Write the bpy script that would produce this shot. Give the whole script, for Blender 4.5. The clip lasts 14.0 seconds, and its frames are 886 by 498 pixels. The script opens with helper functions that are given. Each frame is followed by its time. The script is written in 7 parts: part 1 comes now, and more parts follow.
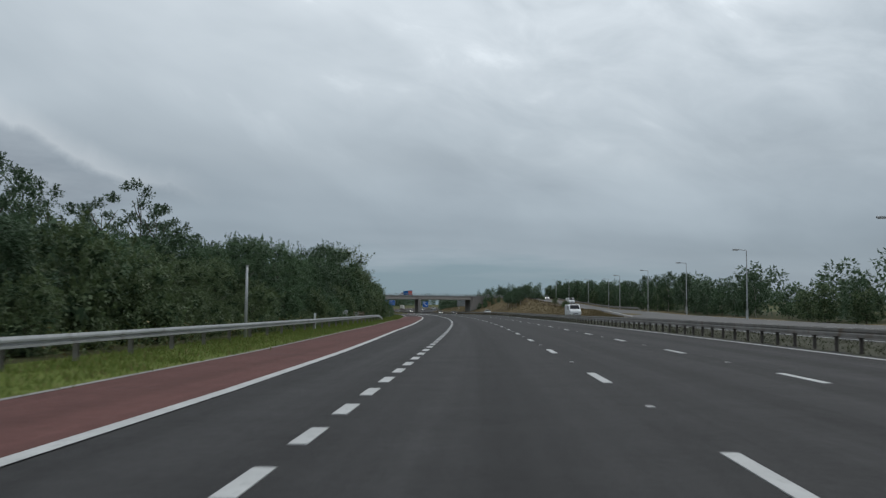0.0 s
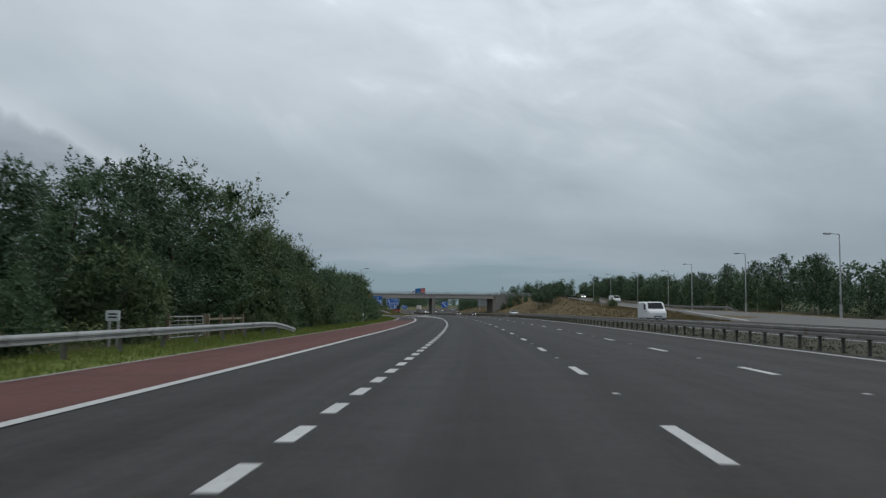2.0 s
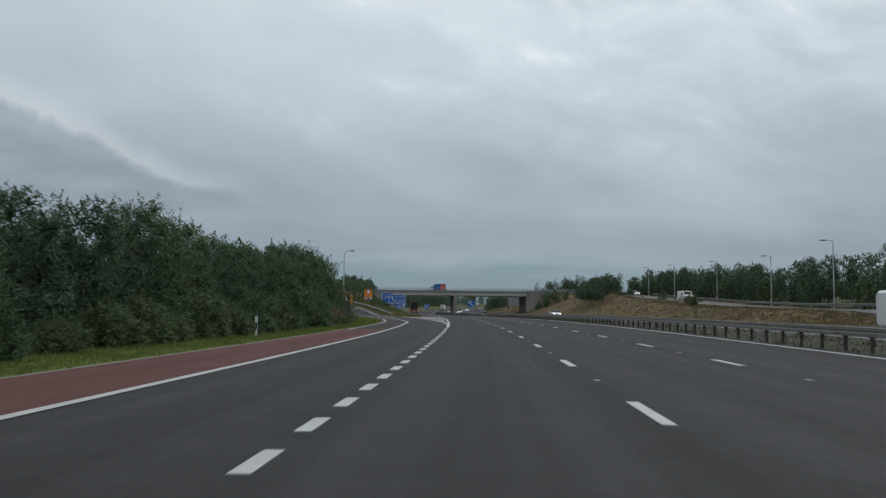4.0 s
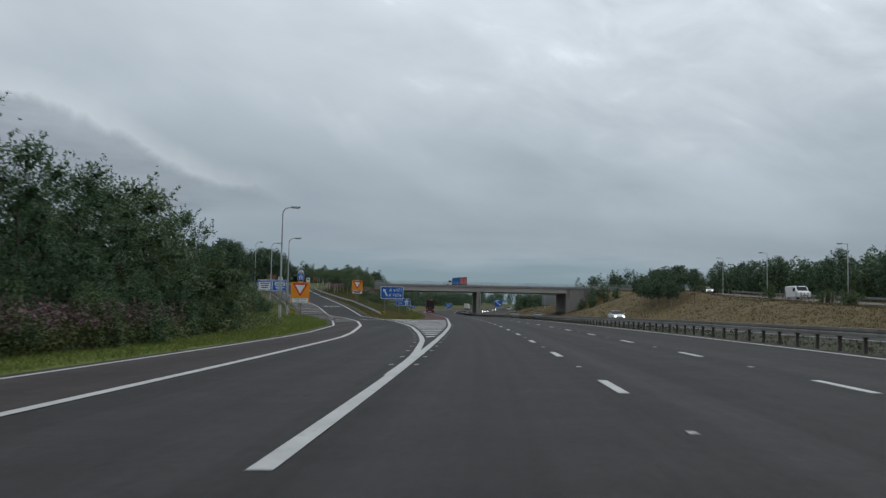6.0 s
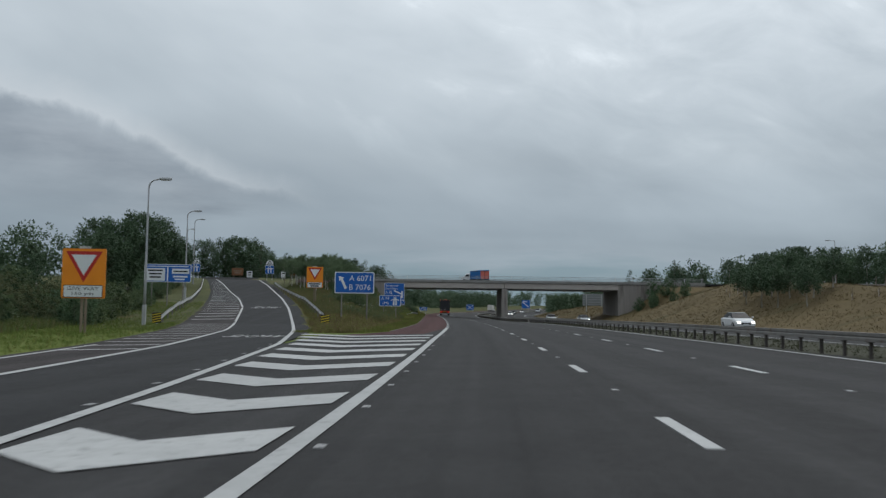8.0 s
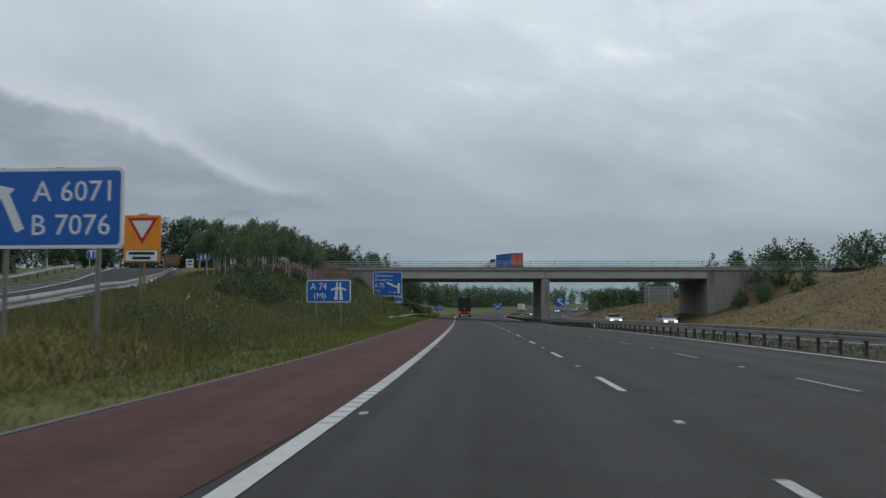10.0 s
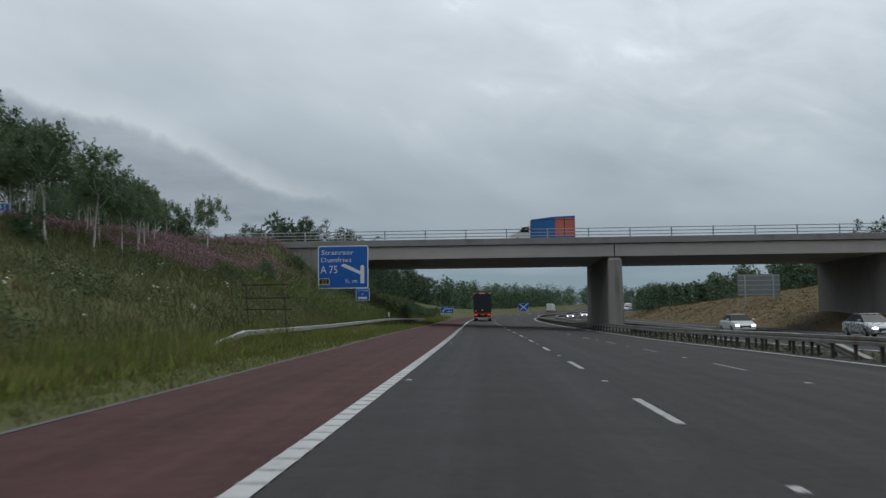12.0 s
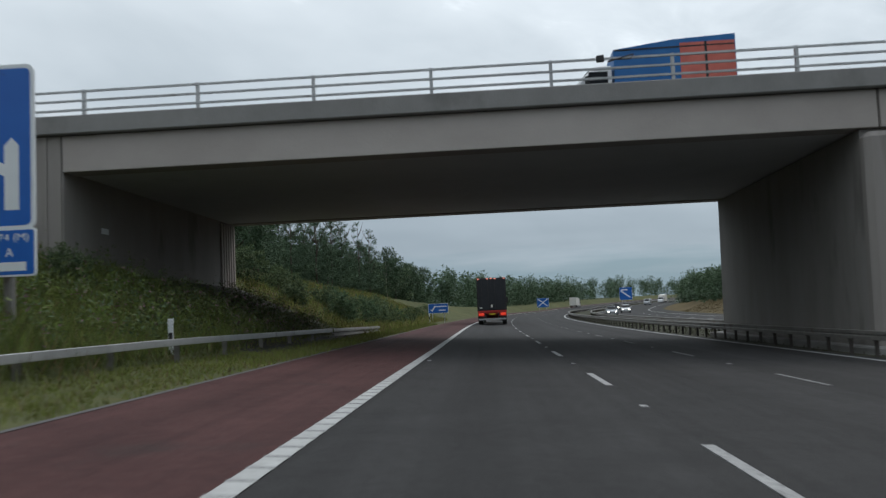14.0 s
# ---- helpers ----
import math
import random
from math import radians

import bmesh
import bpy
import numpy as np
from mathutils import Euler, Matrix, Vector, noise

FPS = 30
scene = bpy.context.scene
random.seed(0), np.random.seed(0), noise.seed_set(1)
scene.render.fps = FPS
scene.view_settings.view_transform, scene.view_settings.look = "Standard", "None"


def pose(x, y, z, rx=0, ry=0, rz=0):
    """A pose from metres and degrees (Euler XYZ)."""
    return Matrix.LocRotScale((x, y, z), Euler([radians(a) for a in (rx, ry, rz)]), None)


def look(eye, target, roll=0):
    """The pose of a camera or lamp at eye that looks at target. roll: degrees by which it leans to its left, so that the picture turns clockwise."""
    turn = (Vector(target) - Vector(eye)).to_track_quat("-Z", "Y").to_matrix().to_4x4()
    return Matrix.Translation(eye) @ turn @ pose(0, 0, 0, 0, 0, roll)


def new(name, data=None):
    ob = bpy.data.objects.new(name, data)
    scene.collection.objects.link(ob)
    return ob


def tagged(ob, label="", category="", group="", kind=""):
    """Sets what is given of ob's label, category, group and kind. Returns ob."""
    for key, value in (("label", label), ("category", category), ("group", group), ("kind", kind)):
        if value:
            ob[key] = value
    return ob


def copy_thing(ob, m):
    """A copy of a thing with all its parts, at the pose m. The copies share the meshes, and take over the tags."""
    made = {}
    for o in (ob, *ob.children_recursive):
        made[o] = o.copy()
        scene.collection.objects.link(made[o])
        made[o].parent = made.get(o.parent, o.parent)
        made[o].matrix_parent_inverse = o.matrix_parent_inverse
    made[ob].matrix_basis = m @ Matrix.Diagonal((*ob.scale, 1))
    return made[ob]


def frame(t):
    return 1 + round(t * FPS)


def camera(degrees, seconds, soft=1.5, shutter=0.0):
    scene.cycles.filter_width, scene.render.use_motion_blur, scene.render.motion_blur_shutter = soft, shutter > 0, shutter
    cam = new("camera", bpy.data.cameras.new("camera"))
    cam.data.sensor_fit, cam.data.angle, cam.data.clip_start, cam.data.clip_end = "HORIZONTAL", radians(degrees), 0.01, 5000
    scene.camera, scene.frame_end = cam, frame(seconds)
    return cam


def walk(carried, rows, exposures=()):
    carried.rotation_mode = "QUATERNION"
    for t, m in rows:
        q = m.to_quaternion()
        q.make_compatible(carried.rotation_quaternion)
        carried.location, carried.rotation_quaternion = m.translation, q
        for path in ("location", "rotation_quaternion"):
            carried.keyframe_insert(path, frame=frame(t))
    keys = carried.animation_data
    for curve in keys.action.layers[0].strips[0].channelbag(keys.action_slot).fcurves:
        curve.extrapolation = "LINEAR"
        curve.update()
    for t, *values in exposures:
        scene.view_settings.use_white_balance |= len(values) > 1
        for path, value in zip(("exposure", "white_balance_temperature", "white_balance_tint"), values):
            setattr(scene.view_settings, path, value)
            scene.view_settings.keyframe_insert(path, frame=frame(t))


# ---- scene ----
cam = camera(53.6, 14.0, soft=1.35, shutter=0.14)
# t, x, y, z, tilt, lean, heading: a car in the second lane of a motorway, 1.14 m above it
PATH = [
    (0.0, -0.03, -0.002, 1.14, 93.98, -0.57, 2.93),
    (0.5, -0.13, 13.469, 1.14, 94.0, -0.54, 3.39),
    (1.0, -0.265, 26.901, 1.14, 94.03, -0.52, 3.75),
    (1.5, -0.42, 40.281, 1.14, 94.04, -0.51, 4.11),
    (2.0, -0.63, 53.62, 1.14, 94.02, -0.5, 4.47),
    (2.5, -0.961, 66.918, 1.14, 94.01, -0.47, 4.9),
    (3.0, -1.471, 80.158, 1.14, 94.02, -0.43, 5.35),
    (3.5, -2.151, 93.353, 1.14, 94.0, -0.44, 5.89),
    (4.0, -2.927, 106.49, 1.14, 93.99, -0.52, 6.39),
    (4.5, -3.803, 119.577, 1.14, 93.98, -0.65, 6.85),
    (5.0, -4.779, 132.613, 1.14, 93.95, -0.8, 7.28),
    (5.5, -5.84, 145.6, 1.14, 93.91, -0.95, 7.71),
    (6.0, -6.97, 158.54, 1.14, 93.93, -1.05, 8.16),
    (6.5, -8.2, 171.42, 1.14, 93.98, -1.09, 8.6),
    (7.0, -9.52, 184.25, 1.14, 94.03, -1.06, 9.0),
    (7.5, -10.92, 197.03, 1.14, 94.03, -0.96, 9.38),
    (8.0, -12.4, 209.76, 1.14, 94.06, -0.79, 9.78),
    (8.5, -13.983, 222.428, 1.14, 94.09, -0.6, 10.2),
    (9.0, -15.664, 235.034, 1.14, 94.09, -0.41, 10.64),
    (9.5, -17.435, 247.589, 1.14, 94.08, -0.23, 11.11),
    (10.0, -19.307, 260.084, 1.14, 94.07, -0.05, 11.61),
    (10.5, -21.288, 272.519, 1.14, 94.07, 0.12, 12.11),
    (11.0, -23.328, 284.898, 1.14, 94.15, 0.27, 12.53),
    (11.5, -25.448, 297.218, 1.14, 94.21, 0.43, 12.81),
    (12.0, -27.583, 309.493, 1.14, 94.23, 0.66, 13.05),
    (12.5, -29.74, 321.724, 1.14, 94.21, 1.0, 13.22),
    (13.0, -31.92, 333.912, 1.14, 94.24, 1.45, 13.3),
    (13.5, -34.102, 346.046, 1.14, 94.27, 1.99, 13.51),
    (14.0, -36.373, 358.121, 1.14, 94.24, 2.53, 13.84),
]
walk(cam, [(t, pose(x, y, z, rx, ry, rz)) for t, x, y, z, rx, ry, rz in PATH], [(0.0, 0.0), (12.5, 0.0), (13.3, 0.08), (14.0, 0.22)])

# ---- the line of the road: station, heading, level and crossfall (degrees, right side down) ----
ROAD_S = [0.0, 13.5, 26.9, 40.3, 53.6, 66.9, 80.2, 93.4, 106.5, 119.7, 132.7, 145.8, 158.7, 171.7, 184.6, 197.4, 210.3, 223.0, 235.7, 248.4, 261.1, 273.7, 286.2, 298.7, 311.2, 323.6, 336.0, 348.3, 360.6]
ROAD_HEAD = [0.0, 0.45, 0.82, 1.18, 1.53, 1.97, 2.42, 2.96, 3.46, 3.91, 4.35, 4.77, 5.23, 5.67, 6.07, 6.45, 6.85, 7.27, 7.71, 8.18, 8.67, 9.18, 9.6, 9.88, 10.12, 10.29, 10.37, 10.57, 10.9]
ROAD_Z = [0.0, 0.0, 0.0, 0.0, 0.0, 0.0, 0.0, 0.0, 0.0, 0.0, 0.0, 0.0, 0.0, 0.0, 0.0, 0.0, 0.0, 0.0, 0.0, 0.0, 0.0, 0.0, 0.0, 0.0, 0.0, 0.0, 0.0, 0.0, 0.0]
ROAD_BANK = [-0.57, -0.54, -0.52, -0.51, -0.5, -0.47, -0.43, -0.44, -0.52, -0.65, -0.8, -0.95, -1.05, -1.09, -1.06, -0.96, -0.79, -0.6, -0.41, -0.23, -0.05, 0.12, 0.27, 0.43, 0.66, 1.0, 1.45, 1.99, 2.53]
ROAD_S = [-1200.0, -200.0] + ROAD_S + [411.0, 477.0, 600.0, 809.0, 1029.0, 4200.0]
ROAD_HEAD = [0.0, 0.0] + ROAD_HEAD + [10.9, 8.4, -1.8, -19.0, -31.0, -31.0]
ROAD_Z = [0.0, 0.0] + ROAD_Z + [0.0, 0.1, 0.7, 4.0, 6.0, 8.0]
ROAD_BANK = [-0.64, -0.64] + ROAD_BANK + [2.5, 2.2, 2.0, 2.0, 2.0, 2.0]
STEP = 1.0
LINE_S = np.arange(-1200.0, 4200.0, STEP)
_h = np.radians(np.interp(LINE_S, ROAD_S, ROAD_HEAD))
_g = np.append(_h[:1], (_h[1:] + _h[:-1]) / 2)
_x, _y = np.cumsum(-np.sin(_g)) * STEP, np.cumsum(np.cos(_g)) * STEP
_x, _y = _x - np.interp(0, LINE_S, _x), _y - np.interp(0, LINE_S, _y)


def heading(s):
    return np.radians(np.interp(s, ROAD_S, ROAD_HEAD))


def plan(s, u):
    """World x, y of a place s metres along the road and u metres to its right."""
    s, u = np.asarray(s, float), np.asarray(u, float)
    near = np.clip(u, -150, 150)
    far = u - near
    a, b = heading(s), math.radians(6)
    return (np.interp(s, LINE_S, _x) + near * np.cos(a) + far * math.cos(b),
            np.interp(s, LINE_S, _y) + near * np.sin(a) + far * math.sin(b))


def base(s, u):
    """Level of the paved motorway, with its crossfall."""
    return np.interp(s, ROAD_S, ROAD_Z) - np.clip(u, -14, 14) * np.tan(np.radians(np.interp(s, ROAD_S, ROAD_BANK)))


# the exit slip road on the left: its right line, left line and outer edge, and level
SLIP_S = [0, 12, 24, 48, 89, 155, 169, 180, 195, 202, 219, 238, 257, 273, 291, 309, 326, 356, 390, 420]
SLIP_L = [-3.62, -3.65, -3.85, -4.5, -5.0, -5.1, -5.25, -5.4, -5.65, -6.15, -7.7, -10.0, -13.3, -16.9, -20.5, -25.0, -30.0, -38.9, -48, -55]
SLIP_O = [-6.15, -6.2, -6.35, -7.2, -8.0, -8.3, -8.4, -8.45, -8.55, -8.75, -10.0, -12.7, -16.6, -20.6, -24.2, -28.4, -32.5, -40.6, -50.2, -57]
GORE_S = [160, 178, 181, 184.4, 188, 191.4, 196, 202, 209, 214.5, 223, 239.6, 256, 273, 291, 309, 326, 356, 390, 420]
GORE_U = [-1.60, -1.64, -1.69, -1.82, -1.96, -2.10, -2.42, -2.86, -3.45, -3.87, -4.75, -6.75, -9.5, -12.7, -16.3, -20.1, -24.1, -31.9, -40, -47]
RISE_S = [0, 262, 273, 291, 309, 326, 340, 356, 368, 380, 404, 425, 460, 530, 590]
RISE_Z = [0, 0, 0.02, 1.15, 2.1, 3.1, 4.2, 5.2, 5.65, 6.05, 6.7, 5.0, 3.4, 1.6, 1.2]
MOUND_S = [50, 83, 137, 173, 211, 225, 260, 303, 322, 350, 372, 394, 415, 448, 498, 581]
MOUND_Z = [0, 0.1, 0.5, 1.0, 1.45, 1.65, 2.5, 4.1, 4.8, 6.2, 6.8, 7.2, 6.2, 4.1, 2.5, 1.2]
RAMP_S = [50, 83, 137, 173, 211, 225, 260, 303, 322, 350, 372, 394]
RAMP_U = [30, 30.3, 32.3, 35.5, 40.5, 43, 49, 54, 56, 59.5, 63, 66]


def slip_l(s): return np.interp(s, SLIP_S, SLIP_L)
def slip_o(s): return np.interp(s, SLIP_S, SLIP_O)
def gore(s): return np.interp(s, GORE_S, GORE_U)
def ramp(s): return np.interp(s, RAMP_S, RAMP_U)


def soft_noise(s, u, k):
    return np.sin(s * 0.13 * k + 1.3 * np.sin(u * 0.11 * k)) * np.cos(u * 0.17 * k + np.sin(s * 0.07 * k))


def smooth_ground(s, u):
    """Level of the graded ground and of the slip roads."""
    s, u = np.asarray(s, float), np.asarray(u, float)
    z = base(s, u)
    rise = np.interp(s, RISE_S, RISE_Z)
    z = z + np.where(u < 0, np.minimum(rise, np.clip((-7.0 - u) * np.interp(s, [300, 325, 342, 352, 366, 384], [0.245, 0.37, 0.385, 0.385, 0.40, 0.40]), 0, None)), 0)
    ends = np.clip((s - 371) / 12, 0, 1) * np.clip((413 - s) / 8, 0, 1)      # the embankments behind the abutments
    z = z + ends * np.where(u < 0, np.clip((-u - 12.4) * 0.48, 0, None), 0)
    z = np.where(u < 0, np.minimum(z, np.maximum(base(s, u) + rise, 7.2 * ends)), z)
    under = np.clip((s - 383) / 4, 0, 1) * np.clip((408 - s) / 4, 0, 1)      # the paved slope at the abutment's foot
    z = np.where(u < 0, np.maximum(z, base(s, u) + under * np.clip((-6.6 - u) * 0.43, 0, 2.75)), z)
    wing = ends * np.clip((u - 34.6) * 0.95, 0, 7.2)
    knoll = 1.0 * np.interp(s, [285, 325, 362, 378], [0, 1, 1, 0]) * np.clip((u - 36) / 5, 0, 1) * np.clip((ramp(s) - 5 - u) / 6, 0, 1)
    return z + np.where(u > 0, np.maximum(np.minimum(np.interp(s, MOUND_S, MOUND_Z), np.clip((u - 29.8) * 0.33, 0, None)) + knoll, wing), 0)


def left_edge(s):
    """Left edge of the motorway's paving."""
    return np.where(s < 222, slip_o(s), np.where(s < 257, np.interp(s, [222, 240, 249, 257], [-4.6, -6.7, -7.0, -4.7]), np.interp(s, [257, 284, 298, 334, 345, 368, 400], [-4.7, -4.35, -4.5, -4.72, -4.76, -4.6, -4.6])))


def lay(s, u):
    """Level of the open ground: verge, cutting banks, embankments; a little lower under the paving."""
    s, u = np.asarray(s, float), np.asarray(u, float)
    slip = (s > 212) & (u > slip_o(s) - 1) & (u < gore(s) + 1.5)
    right = np.abs(u - ramp(s)) < 5.5
    rough = np.clip((np.abs(u + 1) - 9.5) / 8, 0, 1) * np.where((u > 8) & (u < 29.5) | slip | right, 0, 1)
    paved = (u > left_edge(s) + 0.5) & (u < 9.6) | (u > 14.6) & (u < 28.4) | (s > 219) & (s < 418) & (u > slip_o(s) + 0.5) & (u < gore(s)) | (s > 50) & (s < 394) & (np.abs(u - ramp(s)) < 3.2)
    return smooth_ground(s, u) + 0.12 * rough * soft_noise(s, u, 1.0) + 0.05 * rough * soft_noise(s, u, 3.7) - np.where(paved, 0.15, 0)


def at(s, u, dz=0.0, level=None):
    x, y = plan(s, u)
    return Vector((float(x), float(y), float(lay(s, u) if level is None else level) + dz))


def stand(s, u, dz=0.0, turn=0.0, level=None):
    """A pose on the ground there, x to the road's right, y along the road; turn in degrees, to the left."""
    p = at(s, u, dz, level)
    return pose(p.x, p.y, p.z, 0, 0, math.degrees(float(heading(s))) + turn)


# ---- sky and light: an overcast day ----
SUN_EL, SUN_AZ = 52, 35
world = bpy.data.worlds.new("overcast_sky")
scene.world = world
world.use_nodes = True
wn, wl = world.node_tree.nodes, world.node_tree.links
wn.clear()


def wnode(kind, **values):
    n = wn.new(kind)
    for k, v in values.items():
        n.inputs[k.replace("_", " ")].default_value = v
    return n


def wmath(op, a, b=None, c=None):
    n = wn.new("ShaderNodeMath")
    n.operation = op
    for i, v in enumerate((a, b, c)):
        if v is None:
            continue
        if isinstance(v, (int, float)):
            n.inputs[i].default_value = v
        else:
            wl.new(v, n.inputs[i])
    return n.outputs[0]


def wramp(src, stops):
    n = wn.new("ShaderNodeValToRGB")
    wl.new(src, n.inputs[0])
    el = n.color_ramp.elements
    while len(el) < len(stops):
        el.new(0.5)
    for e, (p, c) in zip(el, stops):
        e.position, e.color = p, (*c, 1)
    return n.outputs[0]


def wmix(f, a, b, kind="MIX"):
    n = wn.new("ShaderNodeMix")
    n.data_type, n.blend_type = "RGBA", kind
    for sock, v in ((n.inputs[0], f), (n.inputs[6], a), (n.inputs[7], b)):
        if isinstance(v, (int, float)):
            sock.default_value = v
        elif isinstance(v, tuple):
            sock.default_value = (*v, 1)
        else:
            wl.new(v, sock)
    return n.outputs[2]


def wnoise(vec, scale, detail, rough, warp=0.0):
    n = wnode("ShaderNodeTexNoise", Scale=scale, Detail=detail, Roughness=rough, Distortion=warp)
    wl.new(vec, n.inputs["Vector"])
    return n.outputs["Fac"]


coord = wn.new("ShaderNodeTexCoord").outputs["Generated"]
split = wn.new("ShaderNodeSeparateXYZ")
wl.new(coord, split.inputs[0])
dx, dy, dz_ = split.outputs
up = wmath("MAXIMUM", dz_, 0.0)
den = wmath("ADD", up, 0.13)
cloud_plane = wn.new("ShaderNodeCombineXYZ")
wl.new(wmath("DIVIDE", dx, den), cloud_plane.inputs[0])
wl.new(wmath("DIVIDE", dy, den), cloud_plane.inputs[1])
az = wmath("ARCTAN2", wmath("MULTIPLY", dx, -1.0), dy)      # radians to the left of north
el_ = wmath("ARCSINE", dz_)


def warped(src, turn, size, shift):
    m = wn.new("ShaderNodeMapping")
    m.inputs["Rotation"].default_value = (0, 0, radians(turn))
    m.inputs["Scale"].default_value = size
    m.inputs["Location"].default_value = shift
    wl.new(src, m.inputs[0])
    return m.outputs[0]


def wsum(*terms):
    out = terms[0]
    for t in terms[1:]:
        out = wmath("ADD", out, t)
    return out


def wave(src, k):
    """A noise value made to swing k about nought."""
    return wmath("MULTIPLY", wmath("SUBTRACT", src, 0.5), k)


sky = wn.new("ShaderNodeTexSky")
sky.sky_type, sky.sun_disc = "NISHITA", False
sky.sun_elevation, sky.sun_rotation = radians(SUN_EL), radians(SUN_AZ)
big = wnoise(warped(cloud_plane.outputs[0], 24, (0.55, 1.0, 1.0), (0.3, 0.9, 0)), 0.42, 3, 0.5, 0.3)
view_plane = wn.new("ShaderNodeCombineXYZ")
wl.new(wmath("MULTIPLY", az, -1.0), view_plane.inputs[0])
wl.new(el_, view_plane.inputs[1])
mid_ = wnoise(warped(warped(view_plane.outputs[0], 17, (1, 1, 1), (0, 0, 0)), 0, (2.3, 5.2, 1.0), (2.1, 0.4, 0)), 1.5, 4, 0.5, 0.35)
fine = wnoise(warped(warped(view_plane.outputs[0], 14, (1, 1, 1), (0, 0, 0)), 0, (5.0, 11.0, 1.0), (5.2, 3.3, 0)), 1.5, 7, 0.55, 0.5)
# brighter overhead than near the horizon
level = wramp(wmath("MULTIPLY", el_, 1.0 / 1.2), [(0.0, (0.27, 0.27, 0.27)), (0.06, (0.325, 0.325, 0.325)), (0.14, (0.43, 0.43, 0.43)), (0.22, (0.56, 0.56, 0.56)), (0.30, (0.70, 0.70, 0.70)), (0.60, (0.76, 0.76, 0.76)), (1.0, (0.80, 0.80, 0.80))])
mottle = wmath("MULTIPLY", wramp(wmath("ADD", az, 0.5), [(0.15, (1, 1, 1)), (0.50, (0.8, 0.8, 0.8)), (0.75, (0.15, 0.15, 0.15))]), wramp(wmath("MULTIPLY", el_, 2.0), [(0.15, (0.25, 0.25, 0.25)), (0.5, (1, 1, 1))]))
swing = wsum(1.0, wave(big, 0.9), wave(mid_, 0.50), wmath("MULTIPLY", wave(fine, 0.80), mottle))
bright = wmath("MULTIPLY", wmath("MULTIPLY", level, wramp(wmath("ADD", az, 0.6), [(0.05, (0.84, 0.84, 0.84)), (0.42, (0.98, 0.98, 0.98)), (0.62, (1.0, 1.0, 1.0)), (1.0, (0.93, 0.93, 0.93))])), wmath("MULTIPLY", wmath("MAXIMUM", swing, 0.5), 1.09))
# small thin places where the cloud glows
thin = wmath("MULTIPLY", wmath("MAXIMUM", wmath("SUBTRACT", wmath("ADD", wmath("MULTIPLY", mid_, 0.5), wmath("MULTIPLY", fine, 0.5)), 0.56), 0.0), wramp(wmath("MULTIPLY", el_, 2.0), [(0.3, (0, 0, 0)), (0.7, (1, 1, 1))]))
bright = wmath("ADD", bright, wmath("MULTIPLY", thin, 1.6))
cloud = wmix(1.0, wramp(bright, [(0.0, (0.0, 0.0, 0.0)), (0.30, (0.275, 0.302, 0.325)), (0.50, (0.475, 0.502, 0.520)), (0.75, (0.74, 0.752, 0.758)), (1.0, (1.0, 1.0, 1.0))]), (0.925, 0.997, 1.055), "MULTIPLY")
# a slate blue gap low in the north
slate_top = wsum(0.052, wave(wnoise(warped(coord, 0, (3, 3, 26), (0, 0, 0)), 2.2, 5, 0.55), 0.045), wmath("MULTIPLY", az, 0.02))
slate = wramp(wmath("ADD", wmath("MULTIPLY", wmath("SUBTRACT", slate_top, el_), 22.0), 0.5), [(0.25, (0, 0, 0)), (0.75, (1, 1, 1))])
window_az = wramp(wmath("ADD", az, 0.5), [(0.20, (0, 0, 0)), (0.42, (1, 1, 1)), (0.70, (1, 1, 1)), (0.95, (0.15, 0.15, 0.15))])
low_blue = wmath("MULTIPLY", wramp(el_, [(0.02, (1, 1, 1)), (0.17, (0, 0, 0))]), 0.6)
cloud = wmix(low_blue, cloud, wmix(1.0, cloud, (0.90, 0.985, 1.07), "MULTIPLY"))
cloud = wmix(wmath("MULTIPLY", wmath("MULTIPLY", slate, window_az), 0.80), cloud, (0.175, 0.262, 0.315))
# a long dark cloud in the north-west with a pale billowing top
top_el = wn.new("ShaderNodeFloatCurve")
wl.new(wmath("DIVIDE", az, 1.2), top_el.inputs["Value"])
cv = top_el.mapping.curves[0]
for q, (a_, e_) in zip(range(8), ((0.0, 0.10), (0.27, 0.108), (0.345, 0.126), (0.44, 0.147), (0.505, 0.184), (0.56, 0.204), (0.66, 0.224), (0.80, 0.262))):
    if q < 2:
        cv.points[q].location = (a_ / 1.2, e_)
    else:
        cv.points.new(a_ / 1.2, e_)
top_el.mapping.update()
ripple = wave(wnoise(coord, 16.0, 7, 0.62, 0.6), 0.036)
above = wmath("SUBTRACT", el_, wmath("ADD", top_el.outputs[0], ripple))
foot_el = wsum(0.088, wave(wnoise(warped(coord, 0, (2, 2, 14), (1, 2, 3)), 4.0, 6, 0.6), 0.050), wmath("MULTIPLY", wmath("ABSOLUTE", wmath("SUBTRACT", az, 0.52)), 0.16))
under_top = wramp(wmath("ADD", wmath("MULTIPLY", above, -12.0), 0.5), [(0.46, (0, 0, 0)), (0.62, (0.7, 0.7, 0.7)), (0.95, (1, 1, 1))])
over_foot = wramp(wmath("ADD", wmath("MULTIPLY", wmath("SUBTRACT", el_, foot_el), 16.0), 0.5), [(0.35, (0, 0, 0)), (0.80, (1, 1, 1))])
in_az = wramp(az, [(0.30, (0, 0, 0)), (0.42, (1, 1, 1)), (0.85, (1, 1, 1)), (1.0, (0, 0, 0))])
deep = wramp(wmath("MULTIPLY", above, -10.0), [(0.30, (1, 1, 1)), (0.85, (0.45, 0.45, 0.45))])      # paler again lower down
